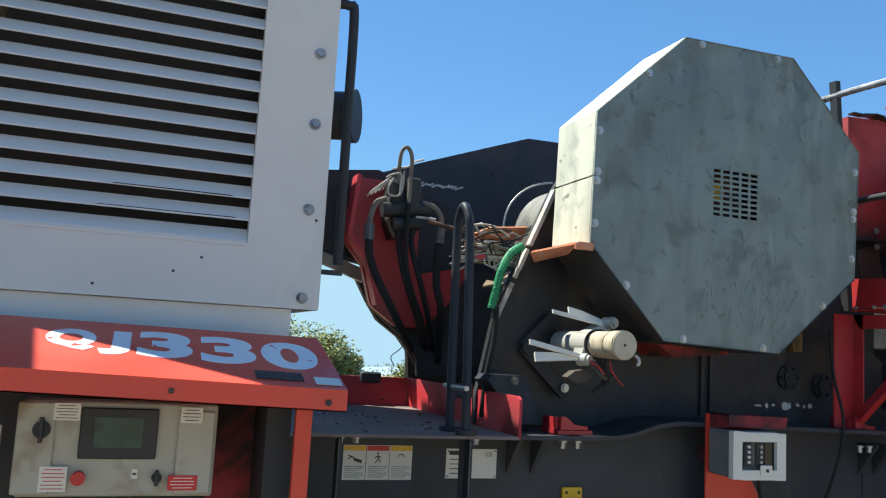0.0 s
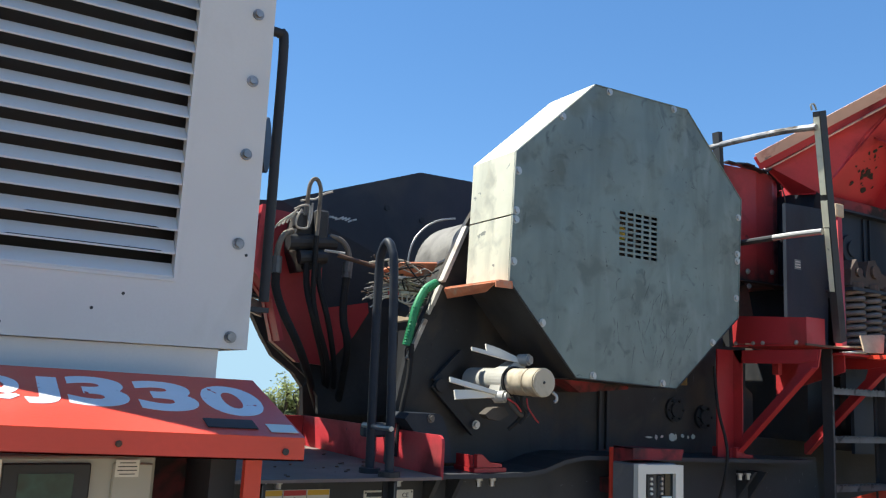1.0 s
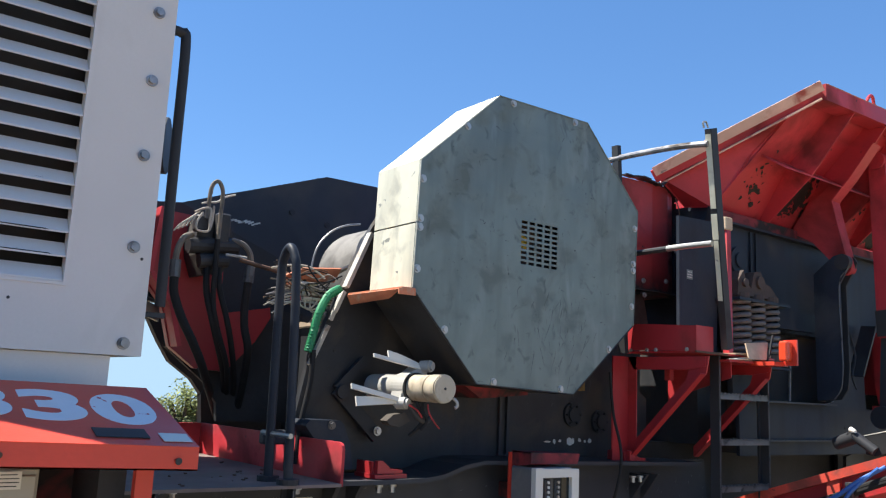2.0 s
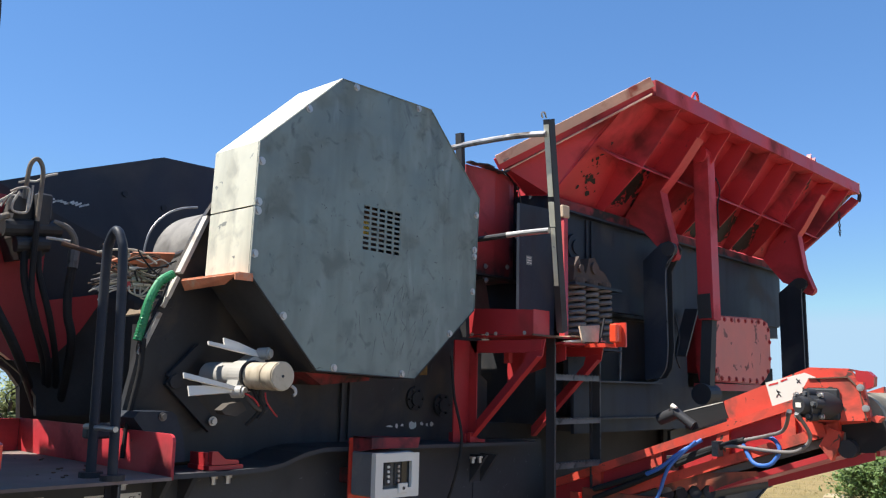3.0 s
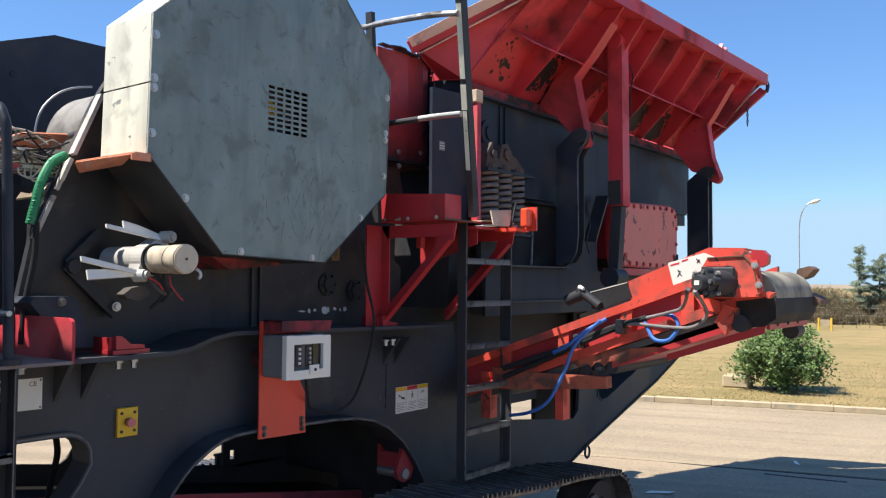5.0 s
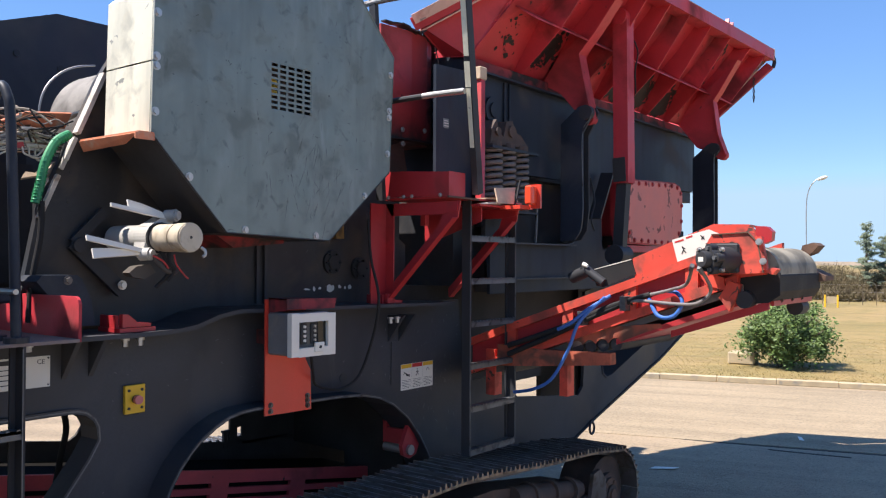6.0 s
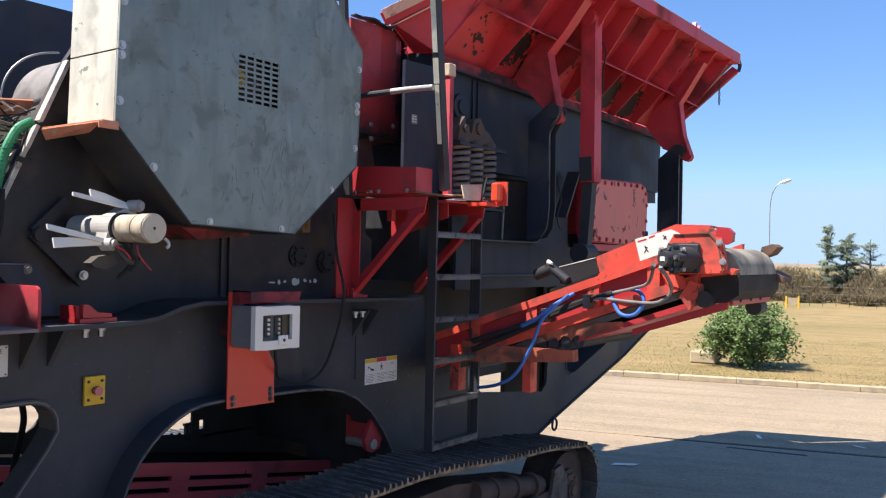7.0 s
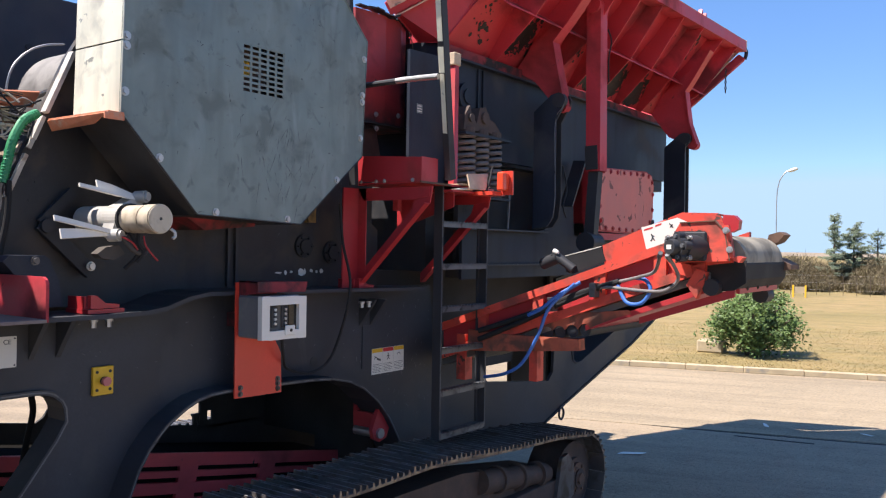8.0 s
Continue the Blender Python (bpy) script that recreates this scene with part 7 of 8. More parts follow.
# Hidden end wall and far side, shaped to give the ground shadow's edge.
C0, C1, C2 = Vector((9.58, 3.30, 4.40)), Vector((9.10, 4.70, 4.40)), Vector((7.15, 5.53, 4.38))
for name, pts in (("end_wall", (C0, C1, Vector((8.95, 4.62, 3.73)), Vector((9.24, 3.66, 3.73)))), ("far_side", (C1, C2, Vector((7.15, 5.25, 3.73)), Vector((8.95, 4.62, 3.73))))):
    bm = B()
    plate(bm, pts, 0.012)
    part(name, bm, M_HOPPER, hopper)
for a, b in ((C0, C1), (C1, C2)):
    bm = B()
    beam(bm, a, b, 0.08, 0.06)
    part("end_wall_rim", bm, M_HOPPER, hopper)
bm = B()
plate(bm, [R1 + Vector((0.02, -0.05, -0.08)), R1 + Vector((0.02, 0.04, -0.08)), Vector((9.52, 3.25, 4.08)), Vector((9.50, 3.19, 4.05))], 0.012)
# Pale timber colour puts the sun on this red steel strip.
part("end_strip", bm, M_TIMBER, hopper, "inside of the end wall coloured as sunlit")
bm = B()
beam(bm, R1 + Vector((0.03, -0.08, -0.14)), Vector((9.36, 3.34, 3.84)), 0.05, 0.09, (0.5, 0, 1))
part("end_bar", bm, M_HOPPER, hopper)
bm = B()
tube(bm, [R1 + Vector((0.02, -0.12, -0.04)), R1 + Vector((0.045, -0.13, -0.09)), R1 + Vector((0.03, -0.12, -0.16))], 0.022, 8)
part("end_hook", bm, M_BLACK, hopper)
for x in (5.88, 8.45):
    bm = B()
    if x < 7:
        tube(bm, [(x - 0.09, 2.87, 4.49), (x - 0.02, 2.87, 4.575), (x + 0.03, 2.87, 4.575), (x + 0.045, 2.87, 4.50)], 0.012, 8)
    else:
        prism(bm, [(x - 0.10, 4.56), (x - 0.06, 4.64), (x - 0.04, 4.59), (x + 0.03, 4.585), (x + 0.06, 4.63), (x + 0.09, 4.56)], "y", 2.85, 2.89)
    part("lifting_eye", bm, M_HOPPER, hopper)
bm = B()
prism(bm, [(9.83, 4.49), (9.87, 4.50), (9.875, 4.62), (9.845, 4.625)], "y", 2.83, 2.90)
# The tab takes the sunlit colour too.
part("corner_tab", bm, M_SUNLITRED, hopper)
bm = B()
for k in range(8):
    p = Vector((9.60, 2.985, 4.25 - 0.034 * k))
    if k % 2:
        tube(bm, [p + Vector((0.011, 0, 0)), p + Vector((0, 0, 0.022)), p - Vector((0.011, 0, 0)), p - Vector((0, 0, 0.022)), p + Vector((0.011, 0, 0))], 0.005, 5)
    else:
        tube(bm, [p + Vector((0, 0.011, 0)), p + Vector((0, 0, 0.022)), p - Vector((0, 0.011, 0)), p - Vector((0, 0, 0.022)), p + Vector((0, 0.011, 0))], 0.005, 5)
part("chain", bm, M_INK, hopper)

def hopper_leg(x, pts, name_x):
    bm = B()
    prism(bm, pts, "x", x, x + 0.03)
    part("leg", bm, M_HOPPER, hopper)
    outer = pts[:name_x]
    bm = B()
    for (ya, za), (yb, zb) in zip(outer, outer[1:]):
        beam(bm, (x + 0.02, ya, za), (x + 0.02, yb, zb), 0.12, 0.014, (0, -1, 0.2))
    rod(bm, (x + 0.005, outer[-1][0] + 0.05, outer[-1][1] - 0.0), (x + 0.085, outer[-1][0] + 0.05, outer[-1][1]), 0.055, 18)
    part("leg_flange", bm, M_HOPPER, hopper)
hopper_leg(6.0, [(2.91, 4.25), (3.10, 4.01), (3.242, 3.86), (3.20, 3.65), (3.13, 3.34), (3.20, 3.29), (3.30, 3.42), (3.42, 3.56), (3.60, 3.66), (3.45, 3.86)], 5)
hopper_leg(8.7, [(2.86, 4.28), (3.06, 3.96), (3.12, 3.88), (3.07, 3.53), (2.99, 3.31), (3.06, 3.26), (3.16, 3.34), (3.30, 3.40), (3.50, 3.66), (3.40, 3.84)], 5)
ram = thing("hopper_ram", "red box-section hydraulic ram holding the hopper", "hydraulic ram")
bm = B()
beam(bm, (6.45, 3.085, 4.22), (6.45, 3.07, 2.84), 0.13, 0.13, (1, 0, 0))
rod(bm, (6.36, 3.085, 4.23), (6.54, 3.085, 4.23), 0.07, 18)
part("sleeve", bm, M_HOPPER, ram)
bm = B()
beam(bm, (6.375, 3.085, 3.05), (6.375, 3.075, 2.85), 0.11, 0.012, (1, 0, 0))
part("patch", bm, M_INK, ram, "black scuffed patch")
bm = B()
beam(bm, (6.46, 3.08, 2.84), (6.46, 3.12, 2.22), 0.09, 0.09, (1, 0, 0))
rod(bm, (6.36, 3.12, 2.24), (6.56, 3.12, 2.24), 0.085, 20)
part("rod", bm, M_BLACK, ram)
hose(ram, [(6.53, 3.02, 4.05), (6.56, 3.0, 3.95), (6.53, 3.01, 3.8), (6.54, 3.01, 3.6)], 0.006, M_RUBBER)

def clevis_post(pts, x, foot, label, pin):
    """A clevis post: a cheek plate on either side of the hopper leg, a worn front edge and a pin."""
    th = thing("hopper_post", label, "post", "hopper posts")
    for k, dx in enumerate((0.0, 0.10)):
        bm = B()
        prism(bm, pts, "x", x + dx, x + dx + 0.02)
        cheek = part("cheek_plate", bm, M_NAVY if k == 0 else M_BLACK, th)
        if k == 0:
            bm = B()
            tube(bm, [(x - 0.001, y, z) for y, z in pts[:foot]], 0.004, 5)
            part("worn_edge", bm, M_TREAD, cheek, "thin pale line along the edge")
    bm = B()
    box(bm, x + 0.02, x + 0.10, pts[0][0] + 0.12, pts[0][0] + 0.14, 2.34, 3.15)
    part("web", bm, M_BLACK, th)
    bm = B()
    rod(bm, (x - 0.018, pin[0], pin[1]), (x + 0.035, pin[0], pin[1]), 0.058, 20)
    part("pin", bm, M_BLACK, th)
clevis_post([(3.265, 2.358), (3.212, 2.436), (3.193, 2.595), (3.196, 2.82), (3.198, 3.209), (3.134, 3.317), (3.108, 3.375), (3.13, 3.42), (3.175, 3.44), (3.24, 3.425), (3.31, 3.369), (3.396, 3.30), (3.396, 2.345)], 5.955, 7, "black steel clevis post bolted under the hopper leg", (3.165, 3.375))
clevis_post([(3.10, 2.0), (3.10, 2.745), (3.102, 3.272), (3.055, 3.33), (3.045, 3.385), (3.08, 3.425), (3.13, 3.432), (3.17, 3.418), (3.246, 3.353), (3.332, 3.285), (3.332, 2.0)], 8.655, 5, "black steel clevis post carrying the hopper's rear leg", (3.10, 3.37))

# ---- feeder and upper frame ----
feeder = thing("vibrating_feeder", "dark grey steel vibrating feeder trough", "feeder")
bm = B()
prism(bm, [(4.52, 2.55), (4.52, 3.55), (5.0, 3.57), (9.24, 3.57), (9.24, 2.97), (4.95, 2.97), (4.93, 2.55)], "y", 3.56, 3.585)
part("near_side", bm, M_NAVY, feeder)
bm = B()
box(bm, 5.0, 7.0, 2 * MID - 3.585, 2 * MID - 3.56, 2.97, 3.57)
part("far_side", bm, M_DARK, feeder)
bm = B()
# The hidden far corner is cut back to fit the ground shadow.
prism(bm, [(5.3, 3.585), (9.24, 3.585), (9.24, 4.35), (7.6, 5.05), (7.0, 5.475), (5.3, 5.475)], "z", 2.85, 2.97)
part("pan", bm, M_NAVY, feeder)
bm = B()
prism(bm, [(9.215, 3.585), (9.24, 3.585), (9.24, 4.35), (7.6, 5.05), (7.0, 5.475), (6.98, 5.45), (7.58, 5.03), (9.215, 4.33)], "z", 2.97, 3.57)
part("end_plate", bm, M_NAVY, feeder)
bm = B()
box(bm, 5.24, 5.30, 3.60, 2 * MID - 3.60, 2.45, 3.60)
box(bm, 5.03, 5.06, 3.66, 2 * MID - 3.66, 2.60, 3.745)
part("inlet_plate", bm, M_NAVY, feeder)
bm = B()
box(bm, 5.17, 5.21, 3.98, 4.95, 3.0, 3.98)
part("liner", bm, M_HOPPER, feeder)
bars_label(feeder, 4.60, 4.665, 3.12, 3.185, 3.56, M_GALV, M_LABEL, 3, "worn_sticker")
bm = B()
box(bm, 4.98, 9.30, 3.50, 3.585, 3.57, 3.585)
box(bm, 9.24, 9.30, 3.56, 3.60, 2.99, 3.57)
part("top_flange", bm, M_NAVY, feeder)
bm = B()
for x in (5.35, 5.42):
    box(bm, x, x + 0.02, 3.545, 3.56, 2.98, 3.56)
rod(bm, (5.18, 3.56, 3.32), (5.18, 3.53, 3.32), 0.10, 24)
rod(bm, (5.18, 3.53, 3.32), (5.18, 3.515, 3.32), 0.055, 20)
part("stiffener", bm, M_NAVY, feeder)
bm = B()
prism(bm, [(5.55, 2.86), (5.55, 3.0), (6.1, 3.0), (6.1, 2.90), (6.05, 2.86)], "y", 3.46, 3.50)
box(bm, 4.92, 5.56, 3.36, 3.56, 3.0, 3.02)
box(bm, 4.92, 5.55, 3.36, 3.56, 2.545, 2.56)
part("spring_seat", bm, M_NAVY, feeder)
drive = thing("feeder_drive_cover", "faded pink-red bolted drive cover plate", "cover")
PINK = [(6.93, 2.36), (6.88, 2.50), (6.87, 2.91), (7.97, 2.955), (8.10, 2.93), (8.155, 2.84), (8.14, 2.50), (8.02, 2.40), (7.88, 2.345)]
bm = B()
prism(bm, PINK, "y", 3.245, 3.26)
part("cover_plate", bm, M_PINK, drive)
bm = B()
prism(bm, [(7.5 + (x - 7.5) * 1.03, 2.65 + (z - 2.65) * 1.05) for x, z in PINK], "y", 3.26, 3.40)
box(bm, 6.95, 8.05, 3.40, 3.60, 2.42, 2.90)
part("casing", bm, M_RED, drive)
bm = B()
box(bm, 6.85, 8.1, 3.24, 3.42, 2.27, 2.33)
part("foot_rail", bm, M_RED, drive)
spots = []
for (xa, za), (xb, zb) in zip(PINK, PINK[1:] + PINK[:1]):
    d = math.hypot(xb - xa, zb - za)
    for k in range(max(1, round(d / 0.16))):
        f = (k + 0.5) / max(1, round(d / 0.16))
        x, z = xa + (xb - xa) * f, za + (zb - za) * f
        spots.append((x + (7.5 - x) * 0.035, 3.245, z + (2.65 - z) * 0.07))
bolts(drive, spots, (0, -1, 0), 0.016, 0.014, mat=M_RED)
coil = thing("drive_spring", "small coil spring beside the feeder drive", "spring")
bm = B()
tube(bm, [(8.35 + 0.05 * math.cos(k), 3.45 + 0.05 * math.sin(k), 2.50 + 0.017 * k) for k in range(24)], 0.012, 6)
part("coil", bm, M_STEEL, coil)
bm = B()
box(bm, 8.25, 8.45, 3.35, 3.60, 2.30, 2.50)
part("seat", bm, M_BLACK, coil)
bm = B()
box(bm, 8.27, 8.44, 3.38, 3.6, 2.90, 2.96)
part("seat", bm, M_BLACK, coil)
side_frame = thing("upper_side_frame", "dark grey upper frame plate with a rounded notch", "frame")
bm = B()
notch = [(6.0, 2.31)] + [(6.08 + 0.285 * math.sin(a), 2.60 - 0.285 * math.cos(a)) for a in [0.06 + 0.25 * k for k in range(7)]] + [(6.368, 2.72), (6.368, 3.27)]
prism(bm, [(4.95, 1.95), (4.95, 2.32)] + notch + [(6.385, 3.44), (6.43, 3.50), (6.50, 3.51), (6.555, 3.47), (6.585, 3.38), (6.62, 3.30), (6.66, 3.1), (6.70, 2.3), (8.9, 2.2), (9.2, 1.95)], "y", 3.40, 3.425)
part("plate", bm, M_NAVY, side_frame)
bm = B()
box(bm, 4.95, 6.1, 3.32, 3.50, 2.312, 2.324)
box(bm, 4.95, 6.3, 3.36, 3.50, 2.045, 2.057)
part("flange", bm, M_DARK, side_frame)
bm = B()
tube(bm, [(6.366, 3.398, 3.27), (6.366, 3.398, 2.95), (6.366, 3.398, 2.64), (6.31, 3.398, 2.44), (6.18, 3.398, 2.345), (6.03, 3.398, 2.318)], 0.005, 6)
tube(bm, [(6.366, 3.398, 3.27), (6.385, 3.398, 3.44), (6.43, 3.398, 3.50), (6.50, 3.398, 3.51)], 0.004, 6)
part("worn_edge", bm, M_TREAD, side_frame, "notch thin pale line along the edge")
bm = B()
box(bm, 5.2, 9.2, 3.425, 3.72, 1.95, 2.05)
# Far corner cut back here too, to fit the ground shadow.
prism(bm, [(4.96, 3.74), (9.1, 3.74), (9.1, 4.25), (8.0, 4.7), (6.6, 5.3), (4.96, 5.3)], "z", 2.0, 2.7)
# Unseen dark sheet added to stop light leaking through behind the notch.
box(bm, 5.31, 9.1, 3.70, 3.735, 2.06, 2.845)
part("cross_beam", bm, M_OILY, side_frame)
for z in (2.10, 2.15):
    for x in (6.36, 6.44):
        bm = B()
        rod(bm, (x, 3.401, z), (x, 3.396, z), 0.012, 8)
        part("hole", bm, M_INK, side_frame)
bm = B()
beam(bm, (6.42, 3.33, 2.55), (6.60, 3.30, 2.95), 0.02, 0.12, (0, 1, 0))
part("link", bm, M_DARK, side_frame)
bm = B()
tube(bm, [(6.40, 3.36, 2.9), (6.44, 3.34, 2.7), (6.36, 3.33, 2.55), (6.42, 3.33, 2.45)], 0.008, 6)
part("wire", bm, M_DARK, side_frame)
bm = B()
tube(bm, [(5.56, 3.39, 2.33), (5.56, 3.38, 2.62), (5.54, 3.38, 2.66), (5.45, 3.38, 2.67)], 0.010, 6)
part("bent_pipe", bm, M_TREAD, side_frame)
bm = B()
prism(bm, [(5.18, 2.33), (5.18, 2.58), (5.36, 2.60), (5.40, 2.56), (5.40, 2.33)], "y", 3.60, 3.64)
part("inner_plate", bm, M_DARK, side_frame)
for k, x in enumerate((5.035, 5.215, 5.395)):
    th = thing("coil_spring", "heavy rusty coil spring under the feeder", "spring", "feeder springs")
    bm = B()
    tube(bm, [(x + 0.070 * math.cos(a), 3.45 + 0.070 * math.sin(a), 2.64 + 0.0074 * a) for a in [0.5 * j for j in range(104)]], 0.0175, 8)
    part("coil", bm, M_COIL, th, soft=True)
    bm = B()
    rod(bm, (x, 3.45, 2.56), (x, 3.45, 2.645), 0.088, 20)
    part("cup", bm, M_DKRUST, th)
    bm = B()
    rod(bm, (x, 3.45, 3.02), (x, 3.45, 3.06), 0.08, 16)
    part("cap", bm, M_DKRUST, th)
cap = thing("spring_bracket", "rusty cast bracket above the coil springs", "bracket")
bm = B()
prism(bm, [(4.95, 3.04), (4.97, 3.15), (5.03, 3.22), (5.06, 3.14), (5.12, 3.10), (5.16, 3.22), (5.24, 3.235), (5.29, 3.15), (5.36, 3.14), (5.47, 3.05)], "y", 3.40, 3.54)
rod(bm, (5.22, 3.38, 3.15), (5.22, 3.42, 3.15), 0.045, 16)
rod(bm, (5.035, 3.38, 3.13), (5.035, 3.42, 3.13), 0.03, 12)
part("casting", bm, M_DKRUST, cap)
red_pole = thing("red_strut", "narrow red strut with a pale timber block", "strut")
bm = B()
beam(bm, (4.655, 3.28, 2.56), (4.825, 3.40, 3.47), 0.045, 0.045, (1, 0, 0))
part("strut", bm, M_RED, red_pole)
bm = B()
box(bm, 4.785, 4.865, 3.37, 3.45, 3.47, 3.56, bevel=0.006)
part("block", bm, M_TIMBER, red_pole)

# ---- side conveyor ----
conv = thing("side_conveyor", "orange-red side conveyor with belt, motor and hoses", "conveyor")
NX, WX = 4.95, 5.86
def cy(s, h=0.0):
    """Along the conveyor: s metres of y, running out to -y and up; h above the top rail."""
    return 2.195 + (1.966 - s) * 0.357 + h
def side_strip(x0, x1, ya, yb, h0, h1):
    bm = B()
    prism(bm, [(ya, cy(ya, h0)), (ya, cy(ya, h1)), (yb, cy(yb, h1)), (yb, cy(yb, h0))], "x", x0, x1)
    return bm
for x0, x1 in ((NX, NX + 0.01), (WX - 0.01, WX)):
    part("top_rail", side_strip(x0 - 0.04, x1 + 0.0, 3.55, 1.62, -0.055, 0.0), M_CONV, conv)
    part("rail_web", side_strip(x0, x1, 3.55, 1.62, -0.20, -0.055), M_RED, conv)
    part("bottom_rail", side_strip(x0 - 0.04, x1, 3.55, 1.62, -0.262, -0.200), M_CONV, conv)
for y in (3.2, 2.75, 2.30, 1.90):
    bm = side_strip(NX - 0.03, NX + 0.0, y + 0.04, y - 0.04, -0.225, -0.055)
    part("upright", bm, M_CONV, conv)
part("carry_belt", side_strip(NX + 0.06, WX - 0.06, 3.55, 1.74, -0.02, 0.0), M_BELT, conv)
part("return_belt", side_strip(NX - 0.01, WX - 0.02, 3.55, 1.60, -0.312, -0.268), M_BELT, conv)
part("return_guard", side_strip(NX - 0.02, WX - 0.02, 2.40, 1.58, -0.385, -0.350), M_RED, conv)
for k in range(5):
    y = 2.405 + 0.092 * k
    bm = B()
    rod(bm, (NX - 0.008, y, 1.655 - 0.012 * k), (WX, y, 1.655 - 0.012 * k), 0.040, 16)
    part("idler_roller", bm, M_BLACK, conv, soft=True)
scallop = [(2.82, 1.700), (2.60, 1.742), (2.393, 1.772), (2.103, 1.806), (2.085, 1.785), (2.20, 1.745), (2.33, 1.692)]
for k in range(5):
    y, z = 2.405 + 0.092 * k, 1.655 - 0.012 * k
    scallop += [(y + 0.043 * math.cos(a), z + 0.043 * math.sin(a)) for a in [math.pi - 0.4 - 0.45 * j for j in range(6)]]
scallop.append((2.83, 1.64))
bm = B()
prism(bm, scallop, "x", NX - 0.022, NX - 0.012)
part("idler_guard", bm, M_RUSTRED, conv, "rusty scalloped idler guard")
bm = B()
prism(bm, [(3.3, 1.45), (3.3, 1.60), (2.93, 1.588), (2.43, 1.598), (2.425, 1.523), (2.96, 1.474)], "x", NX - 0.05, NX + 0.03)
part("support_beam", bm, M_RUSTRED, conv)
for y0, y1, z0 in ((2.81, 2.75, 1.285), (3.41, 3.335, 1.235)):
    bm = B()
    box(bm, NX - 0.03, NX + 0.06, y1, y0, z0, 1.56)
    part("support_leg", bm, M_CONV, conv)
bm = B()
prism(bm, [(2.293, 2.21), (2.275, 2.08), (1.95, 2.20), (1.64, 2.095), (1.46, 2.12), (1.50, 2.29), (1.52, 2.37), (1.56, 2.41), (1.773, 2.416)], "x", NX - 0.01, NX)
head = part("side_plate", bm, M_CONV, conv, "orange head side plate")
bm = B()
plate(bm, [(NX, 1.56, 2.41), (NX, 1.773, 2.416), (NX + 0.16, 1.773, 2.41), (NX + 0.16, 1.56, 2.405)], 0.008)
part("head_cover", bm, M_CONV, conv)
bm = B()
prism(bm, [(2.28, 2.20), (2.28, 2.075), (1.95, 2.19), (1.64, 2.09), (1.50, 2.08), (1.50, 2.20), (1.56, 2.23), (1.9, 2.25)], "x", WX - 0.01, WX)
part("far_side_plate", bm, M_CONV, conv)
bm = B()
prism(bm, [(1.76, 2.11), (1.77, 2.30), (1.74, 2.35), (1.53, 2.36), (1.475, 2.30), (1.445, 2.13)], "x", NX - 0.13, NX - 0.01)
gear = part("drive_box", bm, M_CONV, conv)
bm = B()
for (ya, za), (yb, zb) in (((1.74, 2.35), (1.53, 2.36)), ((1.53, 2.36), (1.475, 2.30)), ((1.475, 2.30), (1.445, 2.13)), ((1.77, 2.30), (1.76, 2.11))):
    beam(bm, (NX - 0.132, ya, za), (NX - 0.132, yb, zb), 0.006, 0.014, (1, 0, 0))
part("rubbed_edge", bm, M_RUST, gear, "rusty rubbed edges")
bm = B()
box(bm, NX - 0.15, NX - 0.13, 1.575, 1.755, 2.125, 2.30, bevel=0.012)
part("motor_flange", bm, M_BLACK, gear)
bm = B()
prism(bm, [(1.425, 2.15), (1.455, 2.335), (1.49, 2.335), (1.465, 2.14)], "x", NX - 0.135, NX - 0.10)
prism(bm, [(1.425, 2.13), (1.44, 2.145), (1.40, 2.16), (1.375, 2.15), (1.40, 2.12)], "x", NX - 0.12, NX - 0.04)
part("take_up", bm, M_CONV, conv)
bolts(conv, [(NX - 0.135, 1.468, 2.305), (NX - 0.135, 1.446, 2.195)], (-1, -0.2, 0), 0.013, 0.03, mat=M_STEEL)
bm = B()
prism(bm, [(1.52, 2.40), (1.455, 2.395), (1.425, 2.365), (1.43, 2.315), (1.47, 2.295), (1.52, 2.33)], "x", NX - 0.03, NX + 0.03)
part("head_lug", bm, M_RED, conv)
bm = B()
rod(bm, (NX - 0.10, 1.63, 2.205), (NX - 0.25, 1.69, 2.205), 0.074, 26)
axis = Vector((-0.14, 0.06, 0)).normalized()
across = Vector((0.06, 0.14, 0)).normalized()
c0 = Vector((NX - 0.24, 1.69, 2.205))
for k in range(5):
    a = 0.5 + k * 2 * math.pi / 5
    e = c0 + (across * math.cos(a) + Vector((0, 0, 1)) * math.sin(a)) * 0.064
    rod(bm, e, e + axis * 0.055, 0.026, 12)
rod(bm, c0, c0 + axis * 0.06, 0.066, 24)
rod(bm, c0 + axis * 0.06, c0 + axis * 0.10, 0.050, 20, 0.042)
motor = part("motor", bm, M_BLACK, conv, "black hydraulic drive motor", soft=True)
for k in range(5):
    a = 0.5 + k * 2 * math.pi / 5
    e = c0 + (across * math.cos(a) + Vector((0, 0, 1)) * math.sin(a)) * 0.064 + axis * 0.055
    bm = B()
    rod(bm, e, e + axis * 0.014, 0.013, 6)
    part("casting_bolt", bm, M_TREAD, motor)
bolts(motor, [(NX - 0.26, 1.69 + dy, 2.205 + dz) for dy, dz in ((0.07, 0.055), (-0.06, 0.055), (0.07, -0.06), (-0.06, -0.06))], (-1, 0.35, 0), 0.010, 0.022, name="motor_bolt", mat=M_STEEL)
bm = B()
beam(bm, c0 + axis * 0.101 - across * 0.018, c0 + axis * 0.101 + across * 0.018, 0.002, 0.026)
part("motor_plate", bm, M_LABEL, motor, "small pale data plate")
bm = B()
